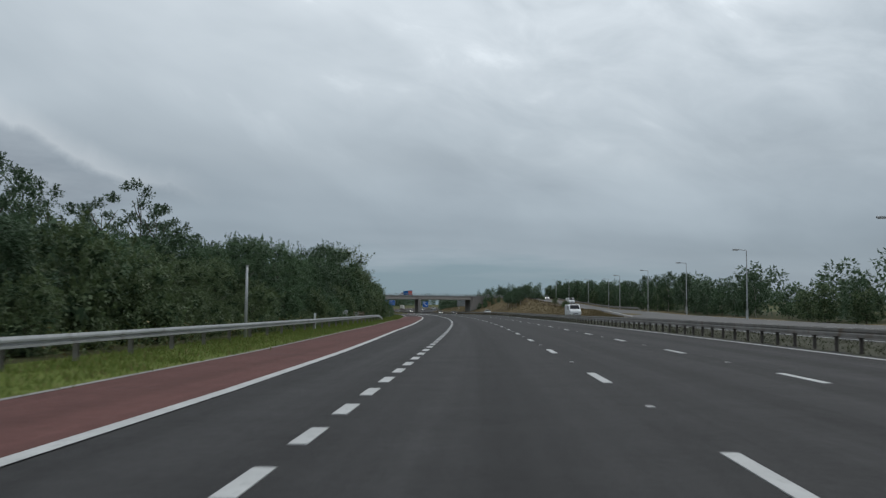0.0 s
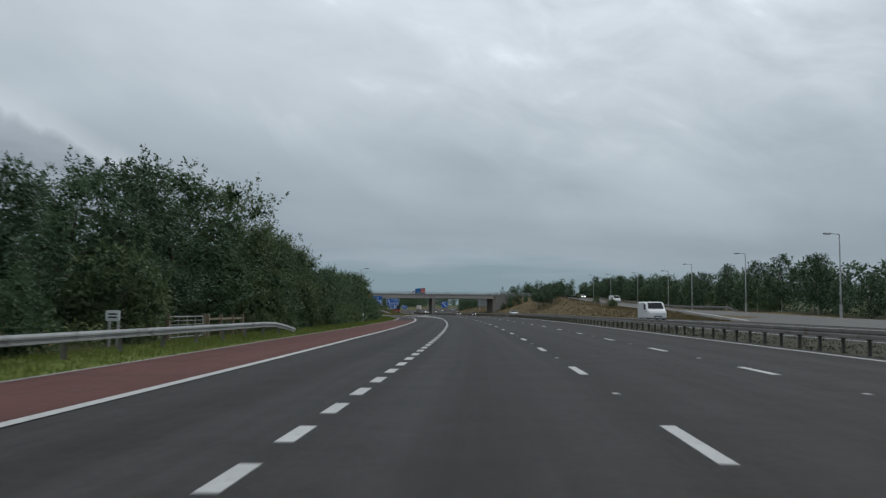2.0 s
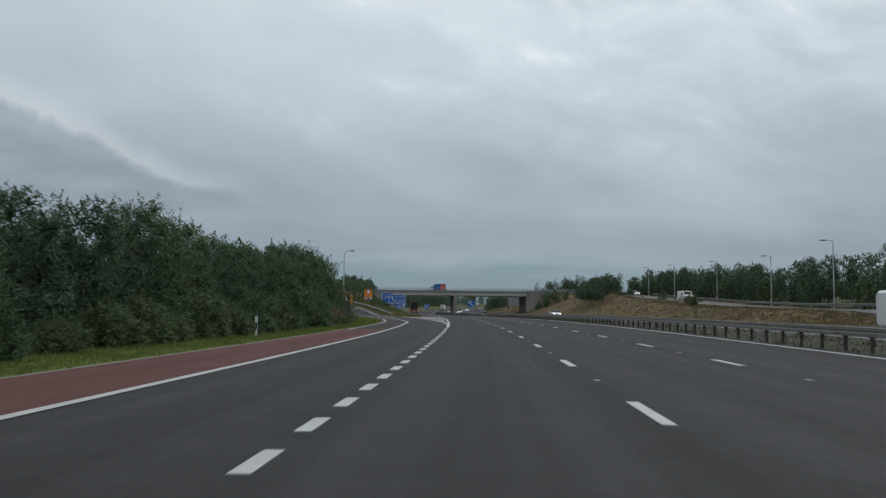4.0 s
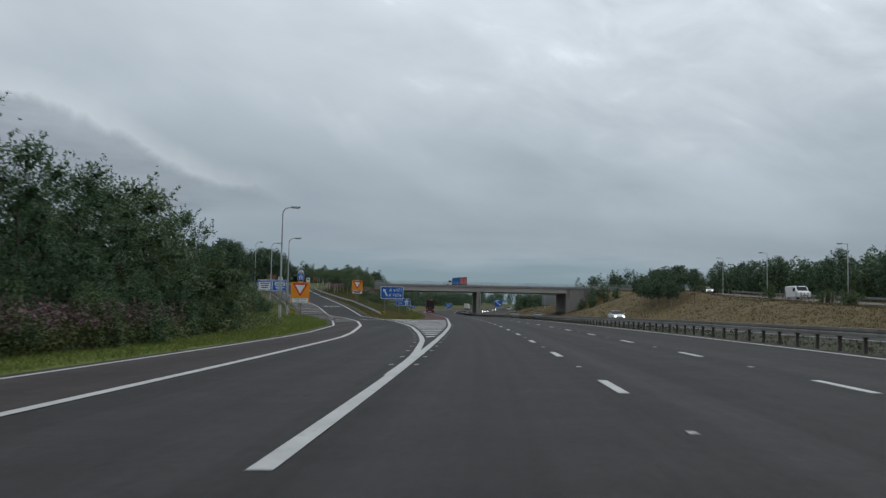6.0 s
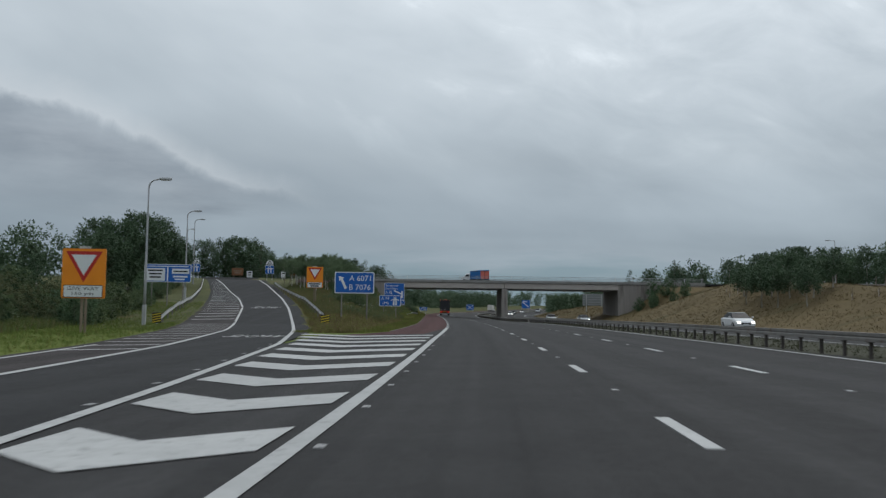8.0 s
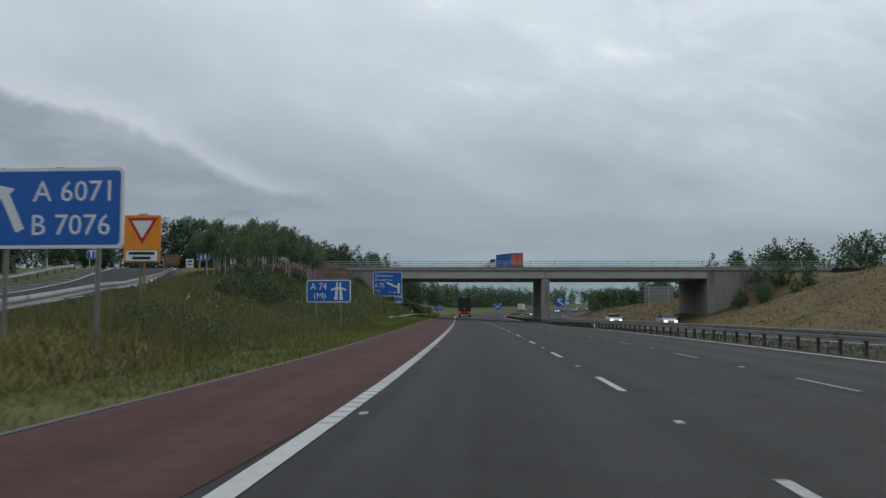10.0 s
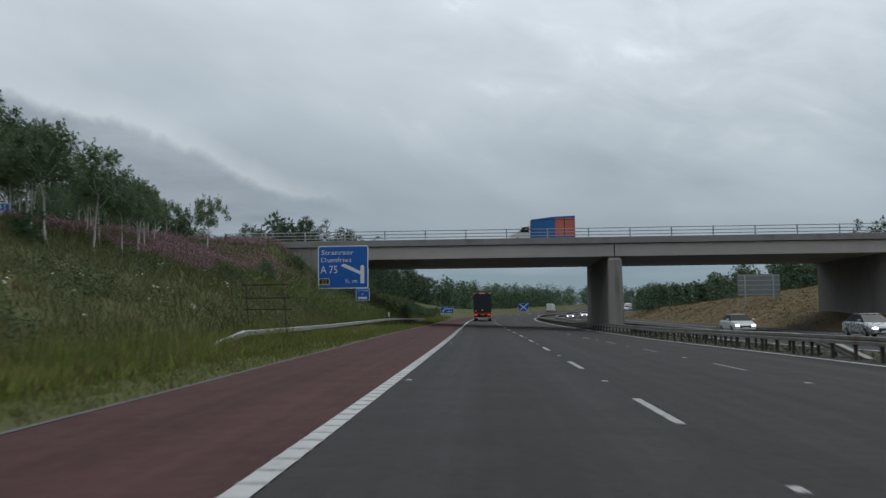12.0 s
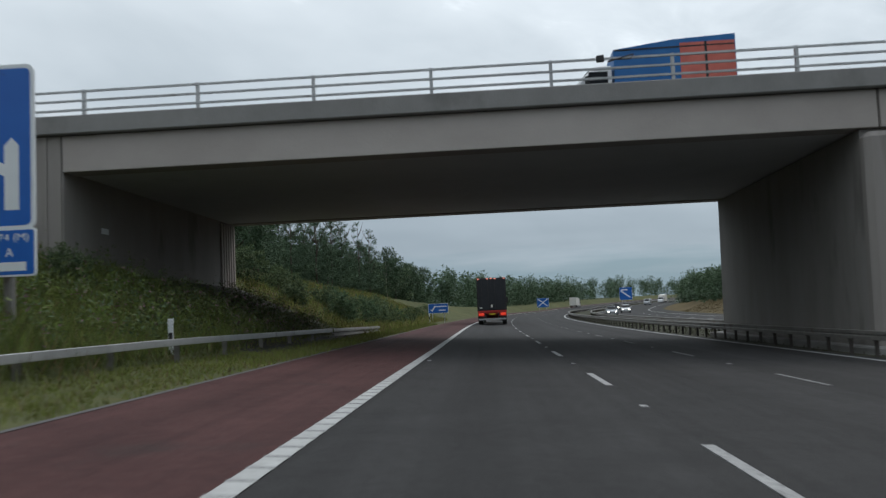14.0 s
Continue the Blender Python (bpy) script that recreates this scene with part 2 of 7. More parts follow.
dark = wmath("MULTIPLY", wmath("MULTIPLY", wmath("MULTIPLY", under_top, over_foot), in_az), deep)
pale = wmath("MULTIPLY", wramp(wmath("ADD", wmath("MULTIPLY", above, 9.0), 0.5), [(0.42, (0, 0, 0)), (0.52, (1, 1, 1)), (0.75, (0, 0, 0))]), in_az)
cloud = wmix(wmath("MULTIPLY", pale, 0.45), cloud, (0.58, 0.62, 0.655))
cloud = wmix(wmath("MULTIPLY", dark, 0.88), cloud, wmix(wmath("ADD", 0.5, wave(wnoise(warped(coord, 0, (1.8, 1.8, 7), (0, 0, 0)), 5.0, 5, 0.55), 2.4)), (0.180, 0.214, 0.256), (0.305, 0.346, 0.390)))
# the thin sky behind the clouds adds its own colour
mixed = wmix(0.006, cloud, sky.outputs[0])
back = wnode("ShaderNodeBackground", Strength=1.0)
wl.new(mixed, back.inputs["Color"])
wl.new(back.outputs[0], wn.new("ShaderNodeOutputWorld").inputs[0])

sun = new("sun", bpy.data.lights.new("sun", "SUN"))
sun.data.energy, sun.data.angle, sun.data.color = 0.8, radians(25), (1.0, 0.97, 0.93)
_d = Vector((math.sin(radians(SUN_AZ)) * math.cos(radians(SUN_EL)), math.cos(radians(SUN_AZ)) * math.cos(radians(SUN_EL)), math.sin(radians(SUN_EL))))
sun.matrix_world = look(_d * 50, (0, 0, 0))
scene.view_settings.exposure = -0.1


# ---- materials ----
def material(name, tones, scale=4.0, rough=0.8, metal=0.0, bump=0.0, bump_scale=60.0, detail=6, vary=0.0, patch=None, space="Object", spec=0.4, stretch=None, streak=0.0, through_light=0.0):
    """tones: dark and light colour, mixed by noise at two sizes; patch: a stain colour, its amount and size."""
    m = bpy.data.materials.new(name)
    m.use_nodes = True
    n, l = m.node_tree.nodes, m.node_tree.links
    p = n["Principled BSDF"]
    tc = n.new("ShaderNodeTexCoord").outputs[space]
    if stretch:
        mp = n.new("ShaderNodeMapping")
        mp.inputs["Scale"].default_value = stretch
        l.new(tc, mp.inputs[0])
        tc = mp.outputs[0]

    def tex(sc, det=6, ro=0.6):
        t = n.new("ShaderNodeTexNoise")
        t.inputs["Scale"].default_value, t.inputs["Detail"].default_value, t.inputs["Roughness"].default_value = sc, det, ro
        l.new(tc, t.inputs["Vector"])
        return t.outputs["Fac"]

    def mix(f, a, b):
        x = n.new("ShaderNodeMix")
        x.data_type = "RGBA"
        for sock, v in ((x.inputs[0], f), (x.inputs[6], a), (x.inputs[7], b)):
            if isinstance(v, (int, float)):
                sock.default_value = v
            elif isinstance(v, tuple):
                sock.default_value = (*v, 1)
            else:
                l.new(v, sock)
        return x.outputs[2]

    def ramp01(src, a, b):
        r = n.new("ShaderNodeMapRange")
        r.inputs[1].default_value, r.inputs[2].default_value = a, b
        l.new(src, r.inputs[0])
        return r.outputs[0]

    col = mix(ramp01(tex(scale, detail), 0.3, 0.7), *tones)
    big = mix(ramp01(tex(scale * 0.13, 4), 0.3, 0.7), tuple(c * 0.82 for c in tones[0]), tones[1])
    col = mix(0.45, col, big)
    if patch:
        colour, amount, size = patch
        col = mix(ramp01(tex(size, 5), 0.72 - amount, 0.80 - amount * 0.6), col, colour)
    if streak:      # wear that runs along the lanes
        at_ = n.new("ShaderNodeAttribute")
        at_.attribute_name = "lane"
        for size, amt in (((0.9, 0.008, 1.0), streak), ((4.0, 0.03, 1.0), streak * 0.7)):
            mp = n.new("ShaderNodeMapping")
            mp.inputs["Scale"].default_value = size
            l.new(at_.outputs["Vector"], mp.inputs[0])
            t = n.new("ShaderNodeTexNoise")
            t.inputs["Scale"].default_value, t.inputs["Detail"].default_value = 1.0, 4
            l.new(mp.outputs[0], t.inputs["Vector"])
            h = n.new("ShaderNodeHueSaturation")
            v = n.new("ShaderNodeMapRange")
            v.inputs[1].default_value, v.inputs[2].default_value = 0.3, 0.7
            v.inputs[3].default_value, v.inputs[4].default_value = 1 - amt, 1 + amt
            l.new(t.outputs["Fac"], v.inputs[0])
            l.new(v.outputs[0], h.inputs["Value"])
            l.new(col, h.inputs["Color"])
            col = h.outputs[0]
        # paler wheel tracks, an oily middle
        across = n.new("ShaderNodeSeparateXYZ")
        l.new(at_.outputs["Vector"], across.inputs[0])
        turn = n.new("ShaderNodeMath")
        turn.operation = "MULTIPLY_ADD"
        turn.inputs[1].default_value, turn.inputs[2].default_value = 4 * math.pi / 3.48, -0.17 * 4 * math.pi / 3.48 + math.pi
        l.new(across.outputs[0], turn.inputs[0])
        swing_ = n.new("ShaderNodeMath")
        swing_.operation = "COSINE"
        l.new(turn.outputs[0], swing_.inputs[0])
        scale_ = n.new("ShaderNodeMath")
        scale_.operation = "MULTIPLY_ADD"
        scale_.inputs[1].default_value, scale_.inputs[2].default_value = streak * 0.55, 1.0
        l.new(swing_.outputs[0], scale_.inputs[0])
        h = n.new("ShaderNodeHueSaturation")
        l.new(scale_.outputs[0], h.inputs["Value"])
        l.new(col, h.inputs["Color"])
        col = h.outputs[0]
    if vary:
        info = n.new("ShaderNodeObjectInfo").outputs["Random"]
        geo = n.new("ShaderNodeNewGeometry").outputs["Random Per Island"]
        for src, amt in ((info, vary), (geo, vary)):
            h = n.new("ShaderNodeHueSaturation")
            v = n.new("ShaderNodeMapRange")
            v.inputs[3].default_value, v.inputs[4].default_value = 1 - amt, 1 + amt
            l.new(src, v.inputs[0])
            l.new(v.outputs[0], h.inputs["Value"])
            l.new(col, h.inputs["Color"])
            col = h.outputs[0]
    l.new(col, p.inputs["Base Color"])
    p.inputs["Metallic"].default_value = metal
    p.inputs["Specular IOR Level"].default_value = spec
    rr = n.new("ShaderNodeMapRange")
    rr.inputs[3].default_value, rr.inputs[4].default_value = max(rough - 0.12, 0.02), min(rough + 0.1, 1)
    l.new(tex(scale * 2.3, 3), rr.inputs[0])
    l.new(rr.outputs[0], p.inputs["Roughness"])
    if bump:
        b = n.new("ShaderNodeBump")
        b.inputs["Strength"].default_value, b.inputs["Distance"].default_value = bump, 0.02
        l.new(tex(bump_scale, 4), b.inputs["Height"])
        l.new(b.outputs[0], p.inputs["Normal"])
    if through_light:      # thin leaves pass some light
        tl = n.new("ShaderNodeBsdfTranslucent")
        l.new(col, tl.inputs["Color"])
        both = n.new("ShaderNodeMixShader")
        both.inputs[0].default_value = through_light
        l.new(p.outputs[0], both.inputs[1])
        l.new(tl.outputs[0], both.inputs[2])
        l.new(both.outputs[0], n["Material Output"].inputs["Surface"])
    return m


def glow(name, colour, strength):
    m = bpy.data.materials.new(name)
    m.use_nodes = True
    p = m.node_tree.nodes["Principled BSDF"]
    p.inputs["Base Color"].default_value = (*colour, 1)
    p.inputs["Emission Color"].default_value = (*colour, 1)
    p.inputs["Emission Strength"].default_value = strength
    return m


ASPHALT = material("asphalt", ((0.0262, 0.0258, 0.0263), (0.0425, 0.0418, 0.0424)), 7.0, 0.84, bump=0.35, bump_scale=90, spec=0.17, patch=((0.027, 0.027, 0.028), 0.12, 0.35), streak=0.2)
RED_SURFACE = material("red_asphalt", ((0.090, 0.041, 0.037), (0.130, 0.060, 0.053)), 5.0, 0.9, bump=0.35, bump_scale=80, spec=0.15, patch=((0.085, 0.045, 0.042), 0.14, 0.5), streak=0.12)
DULL_RED = material("dull_red_asphalt", ((0.056, 0.027, 0.027), (0.090, 0.043, 0.041)), 5.0, 0.9, bump=0.35, bump_scale=80, spec=0.15, patch=((0.050, 0.032, 0.031), 0.14, 0.5), streak=0.15)
OLD_SURFACE = material("old_brown_asphalt", ((0.040, 0.036, 0.036), (0.062, 0.055, 0.055)), 5.0, 0.9, bump=0.35, bump_scale=80, spec=0.12, streak=0.15)
PALE_ROAD = material("pale_asphalt", ((0.082, 0.080, 0.078), (0.115, 0.113, 0.110)), 5.0, 0.85, bump=0.2, bump_scale=80)
PAINT = material("road_paint", ((0.36, 0.365, 0.36), (0.47, 0.475, 0.47)), 9.0, 0.6, bump=0.2, bump_scale=60, patch=((0.26, 0.26, 0.26), 0.16, 5.0), vary=0.06)
SLIP_ASPHALT = material("smooth_dark_asphalt", ((0.0215, 0.0218, 0.0228), (0.0350, 0.0352, 0.0362)), 7.0, 0.84, bump=0.3, bump_scale=90, spec=0.16, patch=((0.022, 0.022, 0.023), 0.12, 0.35), streak=0.15)
WORN_AND_SHADE_PAINT = material("worn_and_shade_paint", ((0.22, 0.22, 0.22), (0.42, 0.42, 0.42)), 14.0, 0.7, bump=0.2, patch=((0.10, 0.10, 0.10), 0.2, 9.0), vary=0.12)
FAINT_PAINT = material("nearly_worn_off_paint", ((0.10, 0.10, 0.10), (0.26, 0.26, 0.26)), 12.0, 0.75, bump=0.2, patch=((0.05, 0.05, 0.05), 0.22, 7.0), vary=0.2)
GRASS = material("grass_ground", ((0.086, 0.118, 0.032), (0.150, 0.178, 0.052)), 1.3, 0.95, bump=0.6, bump_scale=25, patch=((0.17, 0.15, 0.06), 0.13, 0.35), spec=0.03)
MEADOW = material("rough_grass_ground", ((0.058, 0.070, 0.030), (0.118, 0.120, 0.056)), 0.9, 0.95, bump=0.8, bump_scale=14, patch=((0.15, 0.12, 0.055), 0.14, 0.3), spec=0.1)
DRY = material("dry_grass_ground", ((0.092, 0.071, 0.036), (0.150, 0.114, 0.060)), 0.45, 0.95, bump=0.6, bump_scale=8, patch=((0.066, 0.062, 0.030), 0.18, 0.12), spec=0.1)
MEDIAN = material("dull_median_ground", ((0.045, 0.047, 0.033), (0.078, 0.078, 0.054)), 1.1, 0.95, bump=0.6, bump_scale=14, patch=((0.06, 0.055, 0.045), 0.15, 0.4), spec=0.1)
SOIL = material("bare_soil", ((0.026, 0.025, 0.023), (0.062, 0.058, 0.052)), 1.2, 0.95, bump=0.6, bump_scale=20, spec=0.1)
WOOD_FLOOR = material("woodland_ground", ((0.030, 0.034, 0.015), (0.065, 0.065, 0.028)), 0.8, 0.95, bump=0.6, bump_scale=10, spec=0.1)
BLADE = material("grass_blades", ((0.124, 0.158, 0.038), (0.222, 0.245, 0.074)), 0.5, 0.9, vary=0.15, spec=0.04)
LAWN = material("green_verge_blades", ((0.092, 0.140, 0.034), (0.160, 0.205, 0.060)), 0.4, 0.9, vary=0.1, spec=0.04, through_light=0.25)
STRAW = material("dry_grass_blades", ((0.135, 0.105, 0.048), (0.215, 0.170, 0.088)), 0.5, 0.85, vary=0.2, spec=0.15)
TAN = material("tan_grass_blades", ((0.108, 0.085, 0.044), (0.160, 0.126, 0.068)), 0.12, 0.9, vary=0.08, spec=0.1)
MEDIAN_BLADE = material("dull_grass_blades", ((0.050, 0.056, 0.032), (0.090, 0.092, 0.056)), 0.5, 0.85, vary=0.12, spec=0.1)
WEED = material("weed_leaves", ((0.078, 0.104, 0.038), (0.140, 0.160, 0.066)), 0.5, 0.75, vary=0.25, spec=0.2)
FIREWEED = material("pink_seed_heads", ((0.195, 0.118, 0.136), (0.295, 0.188, 0.208)), 0.6, 0.85, vary=0.2, spec=0.1)
UMBEL = material("white_flower_heads", ((0.45, 0.45, 0.38), (0.60, 0.60, 0.52)), 2.0, 0.8, vary=0.1)
BARK = material("bark", ((0.055, 0.045, 0.036), (0.120, 0.100, 0.080)), 6.0, 0.9, bump=0.7, bump_scale=20, stretch=(1, 1, 0.25))
PALE_BARK = material("pale_bark", ((0.22, 0.20, 0.17), (0.40, 0.38, 0.34)), 6.0, 0.9, bump=0.5, bump_scale=20, stretch=(1, 1, 0.4), patch=((0.05, 0.045, 0.04), 0.15, 8.0))
BIRCH_BARK = material("white_bark", ((0.40, 0.385, 0.36), (0.62, 0.60, 0.57)), 6.0, 0.85, bump=0.4, bump_scale=20, stretch=(1, 1, 0.5), patch=((0.07, 0.065, 0.06), 0.12, 5.0))
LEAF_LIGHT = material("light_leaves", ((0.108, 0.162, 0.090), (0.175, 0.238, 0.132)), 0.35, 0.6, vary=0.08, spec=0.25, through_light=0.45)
BANK_BLADE = material("dull_bank_blades", ((0.094, 0.112, 0.046), (0.168, 0.182, 0.084)), 0.35, 0.85, vary=0.15, spec=0.1)
GORSE = material("gorse_sprays", ((0.076, 0.090, 0.042), (0.132, 0.140, 0.068)), 0.3, 0.75, vary=0.12, spec=0.15, through_light=0.15)
# leaf colours lifted and made bluer, standing in for windscreen haze
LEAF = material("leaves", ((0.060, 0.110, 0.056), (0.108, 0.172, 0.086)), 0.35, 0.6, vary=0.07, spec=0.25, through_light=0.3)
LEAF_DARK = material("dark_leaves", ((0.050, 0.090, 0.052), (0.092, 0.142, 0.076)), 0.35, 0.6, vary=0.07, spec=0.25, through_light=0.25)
# darker copy of the leaf colour, painting the shade inside the crowns
LEAF_SHADE = material("shade_toned_inner_leaves", ((0.044, 0.074, 0.040), (0.066, 0.102, 0.054)), 0.35, 0.8, vary=0.07, spec=0.1, through_light=0.15)
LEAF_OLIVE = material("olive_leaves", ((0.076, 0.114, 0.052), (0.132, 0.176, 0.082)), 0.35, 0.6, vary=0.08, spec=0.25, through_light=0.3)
NEEDLES = material("pine_needles", ((0.072, 0.112, 0.076), (0.112, 0.160, 0.100)), 0.4, 0.8, vary=0.05, spec=0.08, through_light=0.15)
GALV = material("galvanised_steel", ((0.34, 0.35, 0.355), (0.49, 0.50, 0.505)), 3.0, 0.5, metal=0.55, patch=((0.20, 0.19, 0.18), 0.13, 1.2), vary=0.08)
OLD_GALV = material("weathered_galvanised_steel", ((0.14, 0.13, 0.12), (0.26, 0.25, 0.235)), 3.0, 0.6, metal=0.4, patch=((0.11, 0.075, 0.05), 0.16, 1.5), vary=0.1)
POST_STEEL = material("dark_steel_post", ((0.050, 0.044, 0.040), (0.110, 0.098, 0.090)), 4.0, 0.7, metal=0.4, patch=((0.13, 0.07, 0.04), 0.12, 3.0), vary=0.1)
LAMP_STEEL = material("lamp_column_steel", ((0.34, 0.35, 0.36), (0.50, 0.51, 0.52)), 2.0, 0.5, metal=0.3)
CONCRETE = material("pale_concrete", ((0.37, 0.335, 0.312), (0.46, 0.424, 0.398)), 1.6, 0.9, bump=0.3, bump_scale=30, patch=((0.30, 0.268, 0.248), 0.10, 0.35), stretch=(0.35, 0.35, 0.5))
CONCRETE_GREY = material("weathered_edge_concrete", ((0.215, 0.210, 0.204), (0.285, 0.279, 0.272)), 2.2, 0.9, bump=0.4, bump_scale=30, patch=((0.18, 0.175, 0.168), 0.16, 0.8), stretch=(0.6, 0.6, 0.5))
CONCRETE_STAIN = material("streaked_concrete", ((0.235, 0.215, 0.20), (0.33, 0.306, 0.288)), 1.6, 0.9, bump=0.4, bump_scale=25, patch=((0.145, 0.128, 0.116), 0.16, 1.0), stretch=(1, 1, 0.10))
CONCRETE_DARK = material("dull_brown_concrete", ((0.215, 0.200, 0.188), (0.30, 0.283, 0.268)), 0.9, 0.9, bump=0.3, bump_scale=25, patch=((0.15, 0.137, 0.126), 0.12, 0.5), stretch=(1, 1, 0.3))
# colour lightened past the other concrete to stand in for bounced light below deck
SOFFIT = material("lightened_soffit_concrete", ((0.56, 0.565, 0.57), (0.64, 0.645, 0.65)), 0.5, 0.9, bump=0.2, bump_scale=20, patch=((0.48, 0.48, 0.48), 0.10, 0.25))
SIGN_BLUE = material("blue_sign_sheet", ((0.006, 0.100, 0.420), (0.010, 0.125, 0.480)), 1.5, 0.42, patch=((0.02, 0.09, 0.27), 0.06, 2.0))
SIGN_WHITE = material("white_sign_sheet", ((0.66, 0.69, 0.71), (0.76, 0.78, 0.80)), 2.0, 0.45)
SIGN_ORANGE = material("orange_sign_sheet", ((0.78, 0.235, 0.008), (0.88, 0.29, 0.015)), 2.0, 0.42)
SIGN_RED = material("red_sign_sheet", ((0.42, 0.018, 0.015), (0.52, 0.03, 0.022)), 2.0, 0.42)
SIGN_BLACK = material("black_lettering", ((0.015, 0.015, 0.016), (0.025, 0.025, 0.026)), 5.0, 0.5)
SIGN_YELLOW = material("yellow_lettering", ((0.55, 0.42, 0.02), (0.65, 0.50, 0.04)), 5.0, 0.5)
SIGN_BROWN = material("brown_sign_sheet", ((0.16, 0.075, 0.035), (0.22, 0.105, 0.05)), 3.0, 0.6)
SIGN_BACK = material("grey_sign_back", ((0.19, 0.21, 0.22), (0.27, 0.29, 0.30)), 2.0, 0.55, metal=0.3)
WOOD = material("weathered_timber", ((0.13, 0.10, 0.07), (0.26, 0.21, 0.16)), 5.0, 0.85, bump=0.5, stretch=(1, 1, 0.2), vary=0.2)
BLACK_FRAME = material("black_steel_frame", ((0.040, 0.030, 0.022), (0.075, 0.056, 0.040)), 4.0, 0.7, metal=0.3)
PALE_PLASTIC = material("pale_plastic", ((0.42, 0.41, 0.38), (0.58, 0.57, 0.54)), 4.0, 0.6, vary=0.15)
CURTAIN = material("black_trailer_cloth", ((0.012, 0.014, 0.018), (0.024, 0.027, 0.033)), 2.0, 0.6, bump=0.2, bump_scale=8)
TRUCK_RED = material("red_truck_paint", ((0.33, 0.022, 0.018), (0.45, 0.035, 0.028)), 4.0, 0.5)
TYRE = material("tyre_rubber", ((0.014, 0.014, 0.015), (0.028, 0.028, 0.029)), 8.0, 0.85)
RIM = material("wheel_rim", ((0.22, 0.22, 0.23), (0.38, 0.38, 0.39)), 6.0, 0.4, metal=0.7)
GLASS = material("dark_car_glass", ((0.010, 0.012, 0.015), (0.018, 0.021, 0.025)), 2.0, 0.4, spec=0.1)
PLASTIC = material("black_plastic", ((0.018, 0.018, 0.019), (0.032, 0.032, 0.033)), 6.0, 0.6)
CAR_WHITE = material("white_car_paint", ((0.66, 0.67, 0.68), (0.74, 0.75, 0.76)), 2.0, 0.25, spec=0.5)
CAR_SILVER = material("silver_car_paint", ((0.36, 0.38, 0.40), (0.46, 0.48, 0.50)), 2.0, 0.28, metal=0.5)
CAR_DARK = material("dark_car_paint", ((0.020, 0.023, 0.030), (0.035, 0.038, 0.045)), 2.0, 0.25, spec=0.5)
BOX_BLUE = material("blue_lorry_side", ((0.010, 0.110, 0.330), (0.020, 0.150, 0.400)), 1.0, 0.5)
BOX_RED = material("orange_red_panel", ((0.48, 0.10, 0.075), (0.62, 0.16, 0.12)), 2.5, 0.5)
BOX_CREAM = material("cream_lorry_body", ((0.55, 0.53, 0.48), (0.68, 0.66, 0.62)), 1.5, 0.5)
TAIL = glow("lit_tail_light", (1.0, 0.06, 0.025), 0.4)
MARKER = glow("lit_marker_light", (1.0, 0.30, 0.20), 0.9)
HEAD = glow("lit_headlight", (1.0, 0.96, 0.88), 6.0)


# ---- mesh helpers ----
def mesh_of(name, verts, faces, mat, smooth=False):
    me = bpy.data.meshes.new(name)
    me.from_pydata([tuple(v) for v in verts], [], faces)
    for m in (mat if isinstance(mat, (list, tuple)) else [mat]):
        me.materials.append(m)
    if smooth:
        me.polygons.foreach_set("use_smooth", [True] * len(me.polygons))
    me.update()
    return me


def put(name, me, parent=None, label="", m=None):
    ob = new(name, me)
    if parent is not None:
        ob.parent = parent
    if m is not None:
        ob.matrix_basis = m
    if label:
        ob["label"] = label
    return ob


def part(name, bm, mat, parent, label="", smooth=False, m=None):
    me = bpy.data.meshes.new(name)
    bm.to_mesh(me)
    bm.free()
    me.materials.append(mat)
    if smooth:
        me.polygons.foreach_set("use_smooth", [True] * len(me.polygons))
    return put(name, me, parent, label, m)


def thing(name, m, label, category, group="", kind=""):
    ob = new(name)
    ob.empty_display_size = 0.3
    ob.matrix_basis = m
    return tagged(ob, label, category, group, kind)


def block(bm, x0, x1, y0, y1, z0, z1, bevel=0.0):
    r = bmesh.ops.create_cube(bm, size=1.0, matrix=Matrix.Translation(((x0 + x1) / 2, (y0 + y1) / 2, (z0 + z1) / 2)) @ Matrix.Diagonal((abs(x1 - x0), abs(y1 - y0), abs(z1 - z0), 1)))
    if bevel:
        es = list({e for v in r["verts"] for e in v.link_edges})
        bmesh.ops.bevel(bm, geom=es, offset=bevel, segments=2, affect="EDGES", profile=0.6)
    return bm


def boxes(*rows, bevel=0.0):
    bm = bmesh.new()
    for r in rows:
        block(bm, *r, bevel=bevel)
    return bm


def tube(bm, pts, radii, sides=8):
    """A tapered round tube along pts."""
    rings = []
    for i, p in enumerate(pts):
        a = pts[max(i - 1, 0)]
        b = pts[min(i + 1, len(pts) - 1)]
        d = (Vector(b) - Vector(a)).normalized()
        q = d.to_track_quat("Z", "Y")
        rings.append([bm.verts.new(Vector(p) + q @ Vector((radii[i] * math.cos(k * 2 * math.pi / sides), radii[i] * math.sin(k * 2 * math.pi / sides), 0))) for k in range(sides)])
    for r0, r1 in zip(rings, rings[1:]):
        for k in range(sides):
            bm.faces.new((r0[k], r0[(k + 1) % sides], r1[(k + 1) % sides], r1[k]))
    bm.faces.new(list(reversed(rings[0])))
    bm.faces.new(rings[-1])
    return bm


def cyl(bm, a, b, r, sides=14):
    return tube(bm, [a, b], [r, r], sides)


